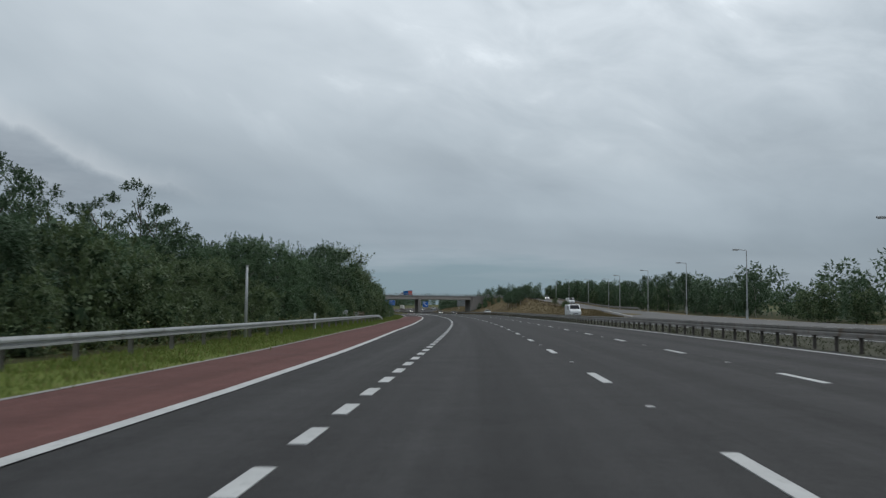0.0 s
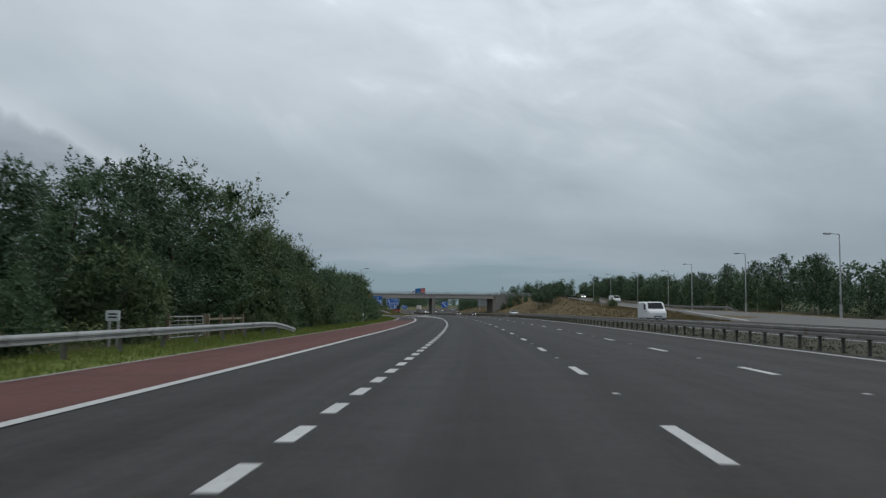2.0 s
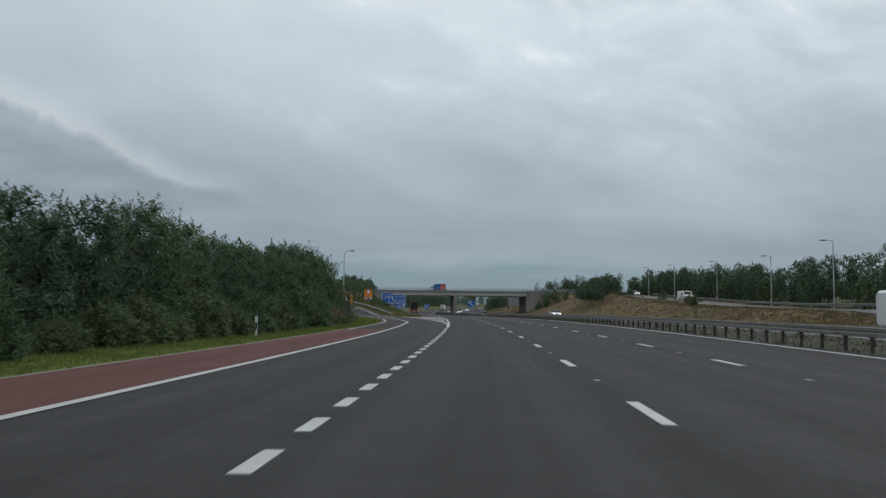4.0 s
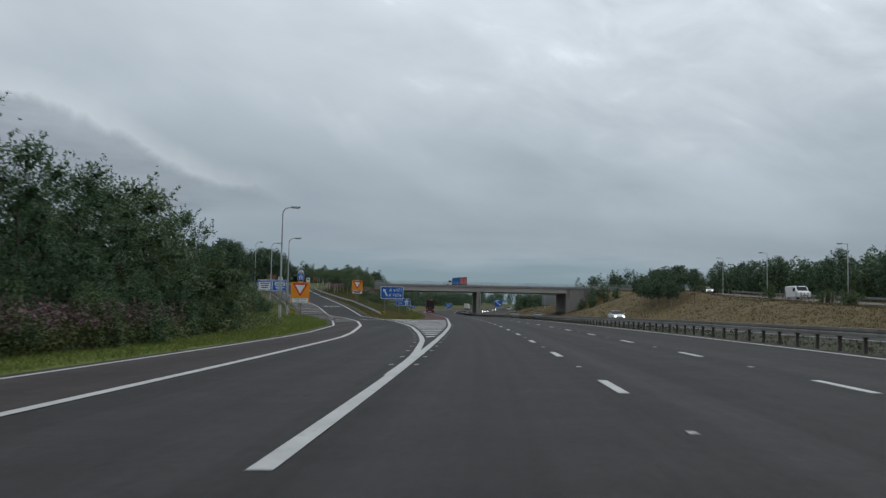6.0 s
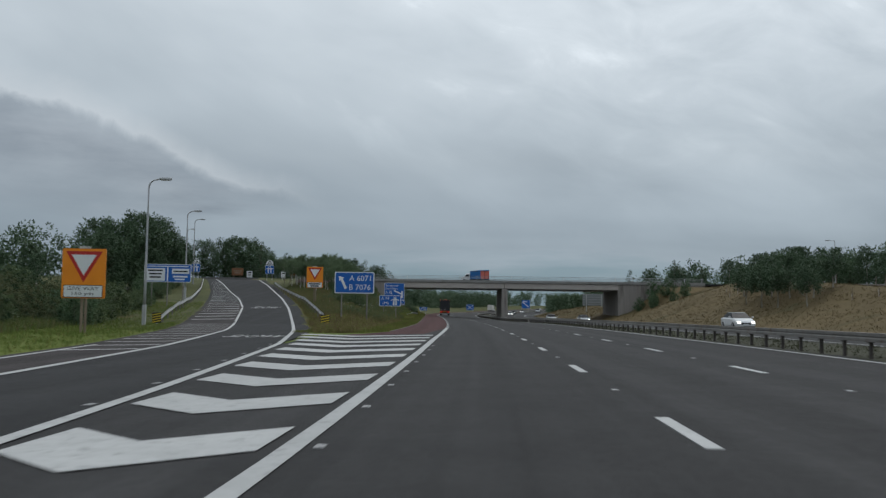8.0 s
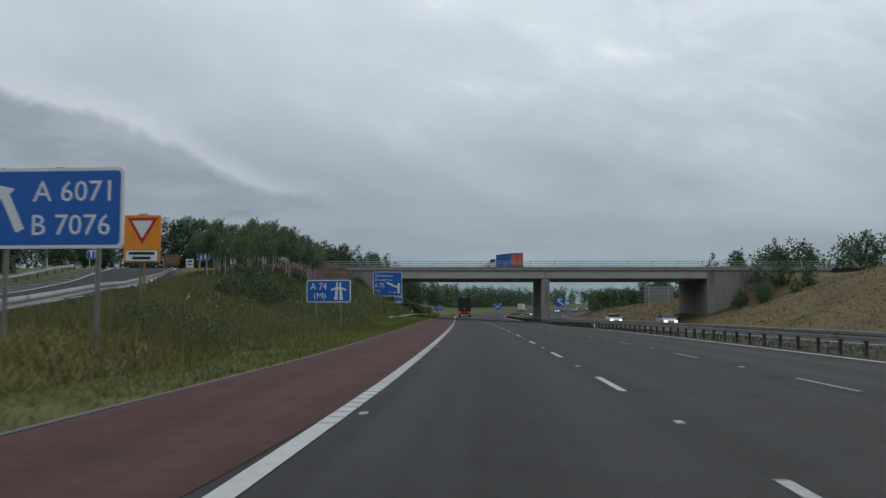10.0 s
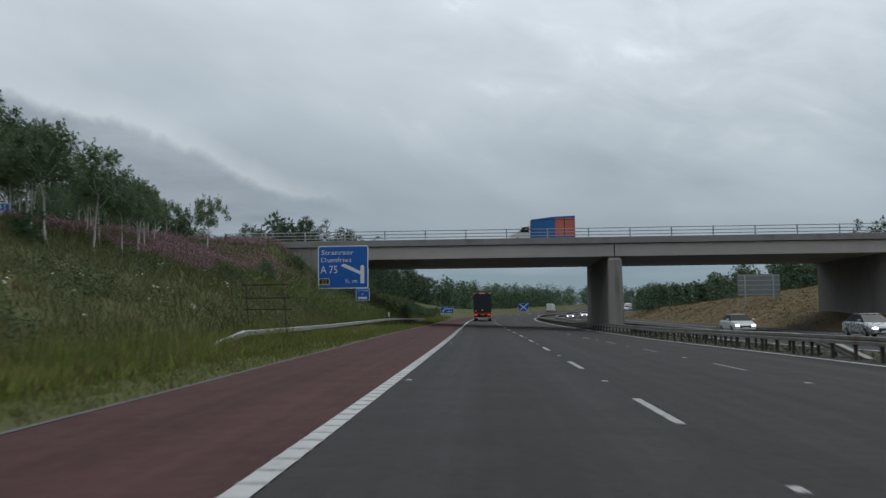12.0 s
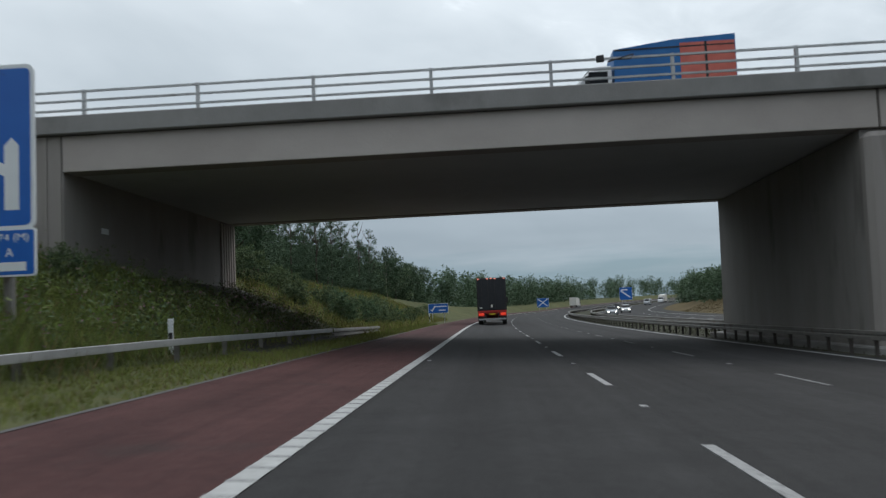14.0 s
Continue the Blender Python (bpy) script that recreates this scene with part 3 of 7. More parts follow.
def prism(bm, outline, y0, y1):
    """An outline in x, z pushed from y0 to y1."""
    n = len(outline)
    f = [bm.verts.new((x, y0, z)) for x, z in outline]
    b = [bm.verts.new((x, y1, z)) for x, z in outline]
    for i in range(n):
        bm.faces.new((f[i], f[(i + 1) % n], b[(i + 1) % n], b[i]))
    bm.faces.new(list(reversed(f)))
    bm.faces.new(b)
    bmesh.ops.recalc_face_normals(bm, faces=bm.faces)
    return bm


def sheet(s_list, u_lists, level, dz, skirt=0.0):
    """Vertices and faces of a strip of road: u_lists holds one list of u per line along it."""
    verts, faces = [], []
    cols = len(u_lists)
    for i, s in enumerate(s_list):
        for j in range(cols):
            u = float(u_lists[j][i])
            x, y = plan(s, u)
            verts.append((float(x), float(y), float(level(s, u)) + dz))
    for i in range(len(s_list) - 1):
        for j in range(cols - 1):
            a = i * cols + j
            faces.append((a, a + 1, a + cols + 1, a + cols))
    if skirt:
        n0 = len(verts)
        for i in range(len(s_list)):
            for j in (0, cols - 1):
                v = verts[i * cols + j]
                verts.append((v[0], v[1], v[2] - skirt))
        for i in range(len(s_list) - 1):
            a, b = i * cols, (i + 1) * cols
            p, q = n0 + 2 * i, n0 + 2 * (i + 1)
            faces.append((a, b, q, p))
            faces.append((b + cols - 1, a + cols - 1, p + 1, q + 1))
    return verts, faces


def strip(name, s0, s1, left, right, level, dz, mat, parent=None, label="", step=4.0, skirt=0.0, cols=2):
    n = max(2, int(abs(s1 - s0) / step) + 1)
    ss = np.linspace(s0, s1, n)
    lo = np.array([left(s) if callable(left) else left for s in ss], float)
    hi = np.array([right(s) if callable(right) else right for s in ss], float)
    us = [lo + (hi - lo) * k / (cols - 1) for k in range(cols)]
    v, f = sheet(ss, us, level, dz, skirt)
    me = mesh_of(name, v, f, mat)
    lane = np.zeros((len(v), 3))
    lane[:n * cols, 0], lane[:n * cols, 1] = np.stack(us, 1).ravel(), np.repeat(ss, cols)
    me.attributes.new("lane", "FLOAT_VECTOR", "POINT").data.foreach_set("vector", lane.ravel())
    return put(name, me, parent, label)


# ---- ground: one sheet to the horizon ----
def ground_sheet():
    us = [-3000, -1500, -800, -500, -320, -220, -150, -115, -90, -75, -65, -58, -52] + list(np.arange(-48, -4.0, 1.0)) + [-3, 0, 3, 6, 9, 9.6, 10.0, 10.6, 11.5, 12.5, 13.5, 14.1, 14.6, 16, 19, 22, 25, 28, 28.6, 29.2] + list(np.arange(30.5, 56, 1.5)) + list(np.arange(56, 100, 2.5)) + [105, 115, 135, 150, 220, 320, 500, 800, 1500, 3000]
    ss = [-1200, -700, -400, -250, -150, -90, -50, -25] + list(np.arange(-10, 540, 2.5)) + list(np.arange(540, 1000, 12)) + [1050, 1120, 1250, 1450, 1800, 2400, 3200, 4100]
    S, U = np.meshgrid(ss, us, indexing="ij")
    X, Y = plan(S, U)
    Z = lay(S, U)
    far = np.clip((np.abs(U) - 150) / 400, 0, 1)
    Z = Z * (1 - far * 0.5) + far * 3.0 * np.sin(S * 0.004 + U * 0.003)
    n = len(us)
    faces, mats = [], []
    for i in range(len(ss) - 1):
        for j in range(n - 1):
            a = i * n + j
            faces.append((a, a + 1, a + n + 1, a + n))
            s, u = (ss[i] + ss[i + 1]) / 2, (us[j] + us[j + 1]) / 2
            lo = slip_o(s) if s < 222 else -4.7
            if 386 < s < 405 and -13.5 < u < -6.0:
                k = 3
            elif u > 29:
                k = 2 if u < ramp(s) + 7 or s > 400 and u < 50 else 4 if u < ramp(s) + 36 else 1
            elif u > 9:
                k = 5
            elif s < 215 and u < lo - 3.6 and u > -34 - 3 * math.sin(s * 0.05):
                k = 4
            elif s < 255 or u > -7:
                k = 0 if u > -24 else 1
            else:
                k = 1
            if s > 262 and k == 0:
                k = 1
            mats.append(k)
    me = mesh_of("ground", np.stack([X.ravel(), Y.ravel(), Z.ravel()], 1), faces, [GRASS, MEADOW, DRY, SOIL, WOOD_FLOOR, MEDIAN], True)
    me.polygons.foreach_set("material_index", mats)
    return tagged(put("ground", me), "grassy verges and cutting banks beside the motorway", "ground", kind="structure")


ground_sheet()

# ---- motorway surface and its markings ----
road = tagged(strip("road", -150, 1500, left_edge, 9.9, base, 0.0, ASPHALT, skirt=0.3, cols=4, step=3.0), "dark asphalt carriageway with white lane markings", "road", kind="structure")
far_road = tagged(strip("road", -150, 1500, 14.2, 28.8, base, 0.0, ASPHALT, skirt=0.3, cols=3, step=6.0), "dark asphalt carriageway for oncoming traffic", "road", kind="structure")
slip_road = tagged(strip("road", 217, 418, slip_o, lambda s: gore(s) + np.interp(s, [240, 258], [0.0, 1.0]), smooth_ground, 0.004, SLIP_ASPHALT, skirt=0.3, cols=3, step=2.0), "asphalt exit slip road climbing to the junction", "road", kind="structure")
right_slip = tagged(strip("road", 50, 394, lambda s: ramp(s) - 3.6, lambda s: ramp(s) + 3.6, smooth_ground, 0.05, PALE_ROAD, skirt=0.3, step=4.0, cols=3), "pale worn slip road coming down from the bridge", "road", kind="structure")
tagged(strip("hard_shoulder", -150, 163, slip_o, slip_l, base, 0.005, RED_SURFACE, step=3.0), "dull red surfaced hard shoulder along the verge", "hard shoulder", kind="structure")
tagged(strip("hard_shoulder", 249, 1200, lambda s: np.interp(s, [249, 257], [-6.6, -4.65]) if s < 257 else left_edge(s) + 0.03, lambda s: np.interp(s, [249, 255, 268, 280], [-6.2, -2.6, -1.85, -1.58]), base, 0.005, DULL_RED, step=3.0), "dull red surfaced hard shoulder along the verge", "hard shoulder", kind="structure")

tagged(strip("hard_shoulder", 163, 300, lambda s: slip_o(s) + 0.05, slip_l, lambda s, u: base(s, u) if s < 217 else smooth_ground(s, u), 0.009, OLD_SURFACE, step=3.0), "worn brownish hard strip beside the exit lane", "hard shoulder", kind="structure")


def line(name, s0, s1, u, width, parent, level=base, dz=0.009, mat=PAINT, step=3.0, label=""):
    f = u if callable(u) else (lambda s: u)
    return strip(name, s0, s1, lambda s: f(s) - width / 2, lambda s: f(s) + width / 2, level, dz, mat, parent, label, step)


def edge_u(s):
    return np.interp(s, [165, 218, 230, 246, 258, 275, 300, 348, 366, 388, 4000], [-1.59, -1.60, -1.70, -1.82, -1.76, -1.64, -1.65, -1.63, -1.62, -1.56, -1.56])


line("edge_line", -60, 250, slip_l, 0.20, road, base, 0.012)
line("edge_line", 250, 412, slip_l, 0.18, slip_road, smooth_ground, 0.012)
line("edge_line", 165, 290, edge_u, 0.20, road)
line("edge_line", 290, 1200, edge_u, 0.20, road)
line("gore_line", 174, 256, gore, 0.19, road, base, 0.013, step=2.0)
line("gore_line", 256, 410, gore, 0.20, slip_road, smooth_ground, 0.012, step=2.0)
line("edge_line", -60, 1200, 9.25, 0.18, road)
line("edge_line", -60, 900, 14.8, 0.18, far_road)
line("edge_line", -60, 900, 25.6, 0.18, far_road)
line("edge_line", 50, 394, lambda s: ramp(s) - 3.0, 0.15, right_slip, smooth_ground, 0.06)
line("edge_line", 50, 394, lambda s: ramp(s) + 3.0, 0.15, right_slip, smooth_ground, 0.06)


def flat_piece(name, length, width, mat):
    bm = bmesh.new()
    block(bm, -width / 2, width / 2, -length / 2, length / 2, -0.010, 0.009)
    me = bpy.data.meshes.new(name)
    bm.to_mesh(me)
    bm.free()
    me.materials.append(mat)
    return me


def on_road(s, u, dz=0.0):
    """A pose lying on the sloping carriageway."""
    x, y = plan(s, u)
    return pose(float(x), float(y), float(base(s, u)) + dz, 0, float(np.interp(s, ROAD_S, ROAD_BANK)) if abs(u) < 14 else 0, math.degrees(float(heading(s))))


def stations(anchor_s, anchor_k, lo, hi, gap):
    """Places of evenly set marks that pass through the anchors."""
    k0, k1 = anchor_k[0] - int((anchor_s[0] - lo) / gap), anchor_k[-1] + int((hi - anchor_s[-1]) / gap)
    out = []
    for k in range(k0, k1 + 1):
        if k < anchor_k[0]:
            out.append(anchor_s[0] + (k - anchor_k[0]) * gap)
        elif k > anchor_k[-1]:
            out.append(anchor_s[-1] + (k - anchor_k[-1]) * gap)
        else:
            out.append(float(np.interp(k, anchor_k, anchor_s)))
    return out


SHORT = flat_piece("exit_dash", 1.05, 0.17, PAINT)
LONG = flat_piece("lane_dash", 2.2, 0.15, PAINT)
LONGER = flat_piece("lane_dash", 2.7, 0.11, WORN_AND_SHADE_PAINT)
FAINT = flat_piece("lane_dash", 2.5, 0.08, FAINT_PAINT)
STUD = flat_piece("stud_patch", 0.20, 0.09, WORN_AND_SHADE_PAINT)
for s in stations([5.85, 21.0, 33.88, 46.76, 74.65, 87.2, 152.2, 163.1], [0, 7, 13, 19, 32, 38, 68, 73], -8, 164, 2.139):
    put("exit_dash", SHORT, road, m=on_road(s, -1.625))
lane_1 = stations([6.1, 15.1, 24.7, 33.95, 52.15, 79.9, 153.1, 181.5, 218.85, 294.0, 331.1, 340.5, 366.95, 375.8], [0, 1, 2, 3, 5, 8, 16, 19, 23, 31, 35, 36, 39, 40], -10, 800, 9.1)
lane_2 = [s + 0.1 for s in lane_1]
for s in lane_1:
    put("lane_dash", LONG if s < 260 else LONGER, road, m=on_road(s, 1.92))
    put("stud_patch", STUD, road, m=on_road(s + 4.5, 1.93))
for s in lane_2:
    put("lane_dash", LONG if s < 260 else FAINT, road, m=on_road(s, 5.35))
    put("stud_patch", STUD, road, m=on_road(s + 4.5, 5.36))
for s in lane_2:
    for u in (18.4, 22.0):
        if s < 520:
            put("lane_dash", LONG, far_road, m=on_road(s + 3, u))
# raised ribs in the worn tone, painting the dark shading line each one casts
SHADE_RIB = flat_piece("line_rib", 0.045, 0.21, WORN_AND_SHADE_PAINT)
for s in np.arange(270, 386, 0.5):
    put("line_rib", SHADE_RIB, road, m=on_road(float(s), float(edge_u(s)), 0.006))
# twin stud marks beside the solid lines of the nose
for s in np.arange(177.15, 240, 3.12):
    put("stud_patch", STUD, road, m=on_road(float(s), float(edge_u(s)) + 0.22))
    put("stud_patch", STUD, road, m=on_road(float(s), float(gore(s)) - 0.26))
for s in np.arange(252.5, 520, 18.4):
    put("stud_patch", STUD, road, m=on_road(float(s), float(edge_u(s)) + 0.24))


def chevron(s, k):
    """A white V across the nose between slip road and motorway, pointing at the traffic."""
    left, right = float(gore(s + 1.2)) + 0.25, float(edge_u(s + 1.2)) - 0.25
    mid = left * 0.55 + right * 0.45
    thick = 1.49
    slope = 0.9
    pts = []
    for u, ds in ((left, (mid - left) * slope), (mid, 0), (right, (right - mid) * slope)):
        pts.append((u, s + ds))
    verts = []
    for u, q in pts:
        for add in (0, thick):
            x, y = plan(q + add, u)
            verts.append((float(x), float(y), float(base(q + add, u)) + 0.012))
    me = mesh_of("chevron_bar", verts, [(0, 2, 3, 1), (2, 4, 5, 3)], PAINT)
    put("chevron_bar", me, road)


for k, s in enumerate(np.arange(195.2, 249.0, 3.53)):
    chevron(float(s), k)
# hatching on the slip road's left side
for s in np.arange(234, 350, 3.0):
    a, b = float(slip_o(s)) + 0.3, float(slip_l(s + 1.5)) - 0.2
    verts = []
    for u, q in ((a, s), (b, s + 1.2)):
        for add in (0, 0.36):
            x, y = plan(q + add, u)
            verts.append((float(x), float(y), float(smooth_ground(q + add, u)) + 0.014))
    put("hatch_bar", mesh_of("hatch_bar", verts, [(0, 2, 3, 1)], PAINT), slip_road)
line("outer_line", 163, 238, lambda s: slip_o(s) + 0.45, 0.15, slip_road, smooth_ground, 0.013, step=2.0)


def text_mesh(text, height, width=None, mat=SIGN_WHITE, depth=0.004):
    """Letters in the x, z plane, facing -y, centred; a mesh of its own."""
    c = bpy.data.curves.new("lettering", "FONT")
    c.body, c.align_x, c.align_y, c.size, c.extrude, c.resolution_u = text, "CENTER", "CENTER", 1.0, 0.01, 2
    ob = new("lettering", c)
    bpy.context.view_layer.update()
    me = bpy.data.meshes.new_from_object(ob.evaluated_get(bpy.context.evaluated_depsgraph_get()))
    bpy.data.objects.remove(ob)
    bpy.data.curves.remove(c)
    v = np.zeros(len(me.vertices) * 3)
    me.vertices.foreach_get("co", v)
    v = v.reshape(-1, 3)
    lo, hi = v.min(0), v.max(0)
    k = height / (hi[1] - lo[1])
    kx = width / (hi[0] - lo[0]) if width else k
    mid = (lo + hi) / 2
    w = np.zeros_like(v)
    w[:, 0], w[:, 2], w[:, 1] = (v[:, 0] - mid[0]) * kx, (v[:, 1] - mid[1]) * k, -(v[:, 2] - mid[2]) / 0.02 * depth
    me.vertices.foreach_set("co", w.ravel())
    me.materials.clear()
    me.materials.append(mat)
    me.update()
    return me


for s, u in ((247.5, -9.4), (291.5, -18.4)):
    p = plan(s, u)
    me = text_mesh("SLOW", 2.8, 2.35, PAINT)
    a = np.array([0.0] * len(me.vertices) * 3)
    me.vertices.foreach_get("co", a)
    a = a.reshape(-1, 3)
    b = np.zeros_like(a)
    for i, (x, y, z) in enumerate(a):
        q = plan(s + z, u + x)
        b[i] = (q[0], q[1], float(smooth_ground(s + z, u + x)) + 0.016 - y)
    me.vertices.foreach_set("co", b.ravel())
    me.update()
    put("slow_lettering", me, slip_road)
# kerb-like edge of old paving along the verge
line("paving_edge", -60, 163, lambda s: slip_o(s) + 0.05, 0.13, road, base, 0.012, CONCRETE_GREY)
line("paving_edge", 258, 480, lambda s: left_edge(s) + 0.04, 0.10, road, base, 0.012, PALE_ROAD)


# ---- crash barriers ----
POST_BM = {}


def post_mesh(kind):
    if kind not in POST_BM:
        bm = bmesh.new()
        if kind == "z":
            block(bm, -0.05, 0.05, -0.055, -0.045, -0.35, 0.62)
            block(bm, -0.05, -0.04, -0.045, 0.055, -0.35, 0.62)
            block(bm, -0.04, 0.05, 0.045, 0.055, -0.35, 0.62)
        else:
            block(bm, -0.045, 0.045, -0.03, 0.03, -0.35, 0.43)
            block(bm, -0.07, 0.07, -0.06, 0.06, 0.40, 0.44)
        me = bpy.data.meshes.new("post")
        bm.to_mesh(me)
        bm.free()
        me.materials.append(POST_STEEL if kind == "box" else OLD_GALV)
        POST_BM[kind] = me
    return POST_BM[kind]


def barrier(s0, s1, uf, label, profile, kind, gap, mat, level=smooth_ground, ends=(0, 0), near=(-20, 560)):
    """A steel beam that follows the road on posts. ends: metres over which it dips to the ground."""
    root = thing("crash_barrier", Matrix.Identity(4), label, "crash barrier", "crash barriers along the motorway")
    ss = np.arange(s0, s1 + 0.01, 2.4)
    n = len(profile)

    def drop(s):
        d = 0.0
        if ends[0] and s < s0 + ends[0]:
            d = 0.62 * (1 - (s - s0) / ends[0]) ** 1.5
        if ends[1] and s > s1 - ends[1]:
            d = 0.62 * (1 - (s1 - s) / ends[1]) ** 1.5
        return d
    verts, faces = [], []
    for s in ss:
        u0 = float(uf(s))
        for du, z in profile:
            x, y = plan(s, u0 + du)
            verts.append((float(x), float(y), float(level(s, u0)) + z - drop(s)))
    for i in range(len(ss) - 1):
        for j in range(n):
            a, b = i * n + j, i * n + (j + 1) % n
            faces.append((a, b, b + n, a + n))
    faces += [tuple(range(n)), tuple(reversed(range((len(ss) - 1) * n, len(ss) * n)))]
    put("beam", mesh_of("beam", verts, faces, mat), root)
    rest_v, rest_f = [], []
    src = post_mesh(kind)
    sv = [v.co.copy() for v in src.vertices]
    sf = [tuple(p.vertices) for p in src.polygons]
    for s in np.arange(s0 + 1.2, s1, gap):
        u0 = float(uf(s)) + (0.0 if kind == "box" else -0.09 if uf(s) < 0 else 0.09)
        x, y = plan(s, u0)
        m = pose(float(x), float(y), float(level(s, u0)) - drop(s), 0, 0, math.degrees(float(heading(s))))
        if near[0] < s < near[1]:
            put("post", src, root, m=m)
        else:
            o = len(rest_v)
            rest_v += [m @ v for v in sv]
            rest_f += [tuple(i + o for i in f) for f in sf]
    if rest_v:
        far = put("post_row", mesh_of("post_row", rest_v, rest_f, src.materials[0]), root)
        far["kind"] = "stuff"
    return root


W_BEAM = [(0.045, 0.44), (0.045, 0.50), (-0.035, 0.53), (-0.035, 0.58), (0.045, 0.61), (0.045, 0.67), (0.020, 0.755), (0.012, 0.75), (0.037, 0.665), (0.037, 0.615), (-0.043, 0.585), (-0.043, 0.525), (0.037, 0.495), (0.037, 0.445)]
BOX_BEAM = [(-0.10, 0.43), (0.10, 0.43), (0.10, 0.51), (0.075, 0.545), (0.10, 0.58), (0.10, 0.66), (-0.10, 0.66), (-0.10, 0.58), (-0.075, 0.545), (-0.10, 0.51)]
barrier(-30, 101.5, lambda s: np.interp(s, [-30, 16, 58, 101], [-8.9, -8.9, -9.5, -9.35]), "grey galvanised crash barrier with a sloping end by the verge", [(d, 0.535 + (z - 0.6) * 0.72) for d, z in W_BEAM], "z", 3.2, GALV, lay, (0, 8), (-10, 100))
LOW_RAIL = lambda s, u: np.interp(s, [327, 338, 350, 362, 380, 396, 412], [0.02, -0.03, -0.02, 0.03, 0.10, 0.0, -0.15])
barrier(331, 396, lambda s: np.interp(s, [331, 348, 375, 396], [-6.9, -6.9, -7.1, -6.25]), "pale galvanised box-beam crash barrier half sunk in the verge grass", [(-0.055, 0.605), (0.055, 0.605), (0.06, 0.62), (0.06, 0.745), (0.05, 0.755), (-0.05, 0.755), (-0.06, 0.745), (-0.06, 0.62)], "z", 3.2, GALV, LOW_RAIL, (5, 0), (320, 405))
barrier(396.2, 411, lambda s: np.interp(s, [396, 411], [-6.25, -6.15]), "dark weathered crash barrier on posts under the bridge", W_BEAM, "z", 2.4, OLD_GALV, LOW_RAIL, (0, 0), (390, 415))
barrier(-40, 720, lambda s: 9.95, "long weathered box-beam crash barrier on dark posts in the central reserve", BOX_BEAM, "box", 1.6, OLD_GALV, lay, near=(-20, 480))
barrier(336, 720, lambda s: np.interp(s, [336, 352, 372], [10.5, 11.4, 13.8]), "long weathered box-beam crash barrier beside the oncoming lanes", BOX_BEAM, "box", 1.6, OLD_GALV, lay, (6, 0), near=(330, 480))
barrier(268, 338, lambda s: np.interp(s, [268, 300, 338], [-9.3, -16.4, -26.4]), "grey crash barrier climbing beside the slip road", [(d, z - 0.05) for d, z in W_BEAM], "z", 3.2, GALV, lay, (6, 0), (260, 345))
barrier(269, 347, lambda s: -21.0 - 0.2 * (s - 268) - 0.00035 * (s - 268) ** 2, "grey crash barrier on the outer side of the slip road", [(-d, z - 0.05) for d, z in reversed(W_BEAM)], "z", 3.2, GALV, lay, (4, 0), (255, 350))
barrier(178, 350, lambda s: ramp(s) + 4.2, "weathered crash barrier beside the pale slip road", [(-d, z) for d, z in reversed(W_BEAM)], "z", 4.0, OLD_GALV, lay, (5, 0), (170, 355))


# ---- overbridge ----
BRIDGE_O = Vector((-30.1, 384.5, 0))
BRIDGE_A = Vector((math.cos(radians(10)), math.sin(radians(10)), 0))
BRIDGE_B = Vector((-0.1736, 0.9848, 0))


def bp(a, b, z):
    v = BRIDGE_O + BRIDGE_A * a + BRIDGE_B * b
    return Vector((v.x, v.y, z))


def bridge_box(bm, a0, a1, b0, b1, z0, z1, lean0=0.0, lean1=0.0):
    """A block in the bridge's own directions; lean: how much wider its foot is along a."""
    vs = [bm.verts.new(bp(a, b, z)) for a, b, z in ((a0 - lean0, b0, z0), (a1 + lean1, b0, z0), (a1 + lean1, b1, z0), (a0 - lean0, b1, z0), (a0, b0, z1), (a1, b0, z1), (a1, b1, z1), (a0, b1, z1))]
    for f in ((0, 3, 2, 1), (4, 5, 6, 7), (0, 1, 5, 4), (1, 2, 6, 5), (2, 3, 7, 6), (3, 0, 4, 7)):
        bm.faces.new([vs[i] for i in f])
    return bm


bridge = thing("overbridge", Matrix.Identity(4), "two-span concrete road overbridge with grey metal parapets", "bridge", kind="structure")


def bpart(name, rows, mat, label="", parent=None, bevel=0.0):
    bm = bmesh.new()
    for r in rows:
        bridge_box(bm, *r)
    if bevel:
        bmesh.ops.bevel(bm, geom=list(bm.edges), offset=bevel, segments=1, affect="EDGES")
    bmesh.ops.recalc_face_normals(bm, faces=bm.faces)
    return part(name, bm, mat, parent or bridge, label)


DEPTH = 16.6
for b0, b1 in ((0.0, 0.8), (DEPTH - 0.8, DEPTH)):
    bpart("girder", [(-23.5, -0.03, b0, b1, 5.8, 6.885), (0.03, 22.7, b0, b1, 5.8, 6.885)], CONCRETE, "smooth pale concrete edge girder", bevel=0.02)
bpart("soffit", [(-23.5, 22.7, 0.8, DEPTH - 0.8, 5.85, 6.8)], SOFFIT, "shaded flat concrete soffit")
bpart("deck", [(-52, 52, 0.0, DEPTH, 6.89, 7.25)], ASPHALT)
for b0, b1 in ((-0.25, 0.3), (DEPTH - 0.3, DEPTH + 0.25)):
    bpart("edge_beam", [(-33.2, 40.0, b0, b1, 6.9, 7.45)], CONCRETE_GREY, "weathered grey concrete edge beam", bevel=0.03)
pier = bpart("pier", [(-0.5, 0.5, 0.2, DEPTH - 0.2, -1.2, 5.8, 0.12, 0.12)], CONCRETE_DARK, "streaked concrete leaf pier")
bpart("pier_nose", [(-0.56, 0.56, -0.34, 0.25, -1.2, 5.66, 0.12, 0.12)], CONCRETE_STAIN, "", pier, 0.16)
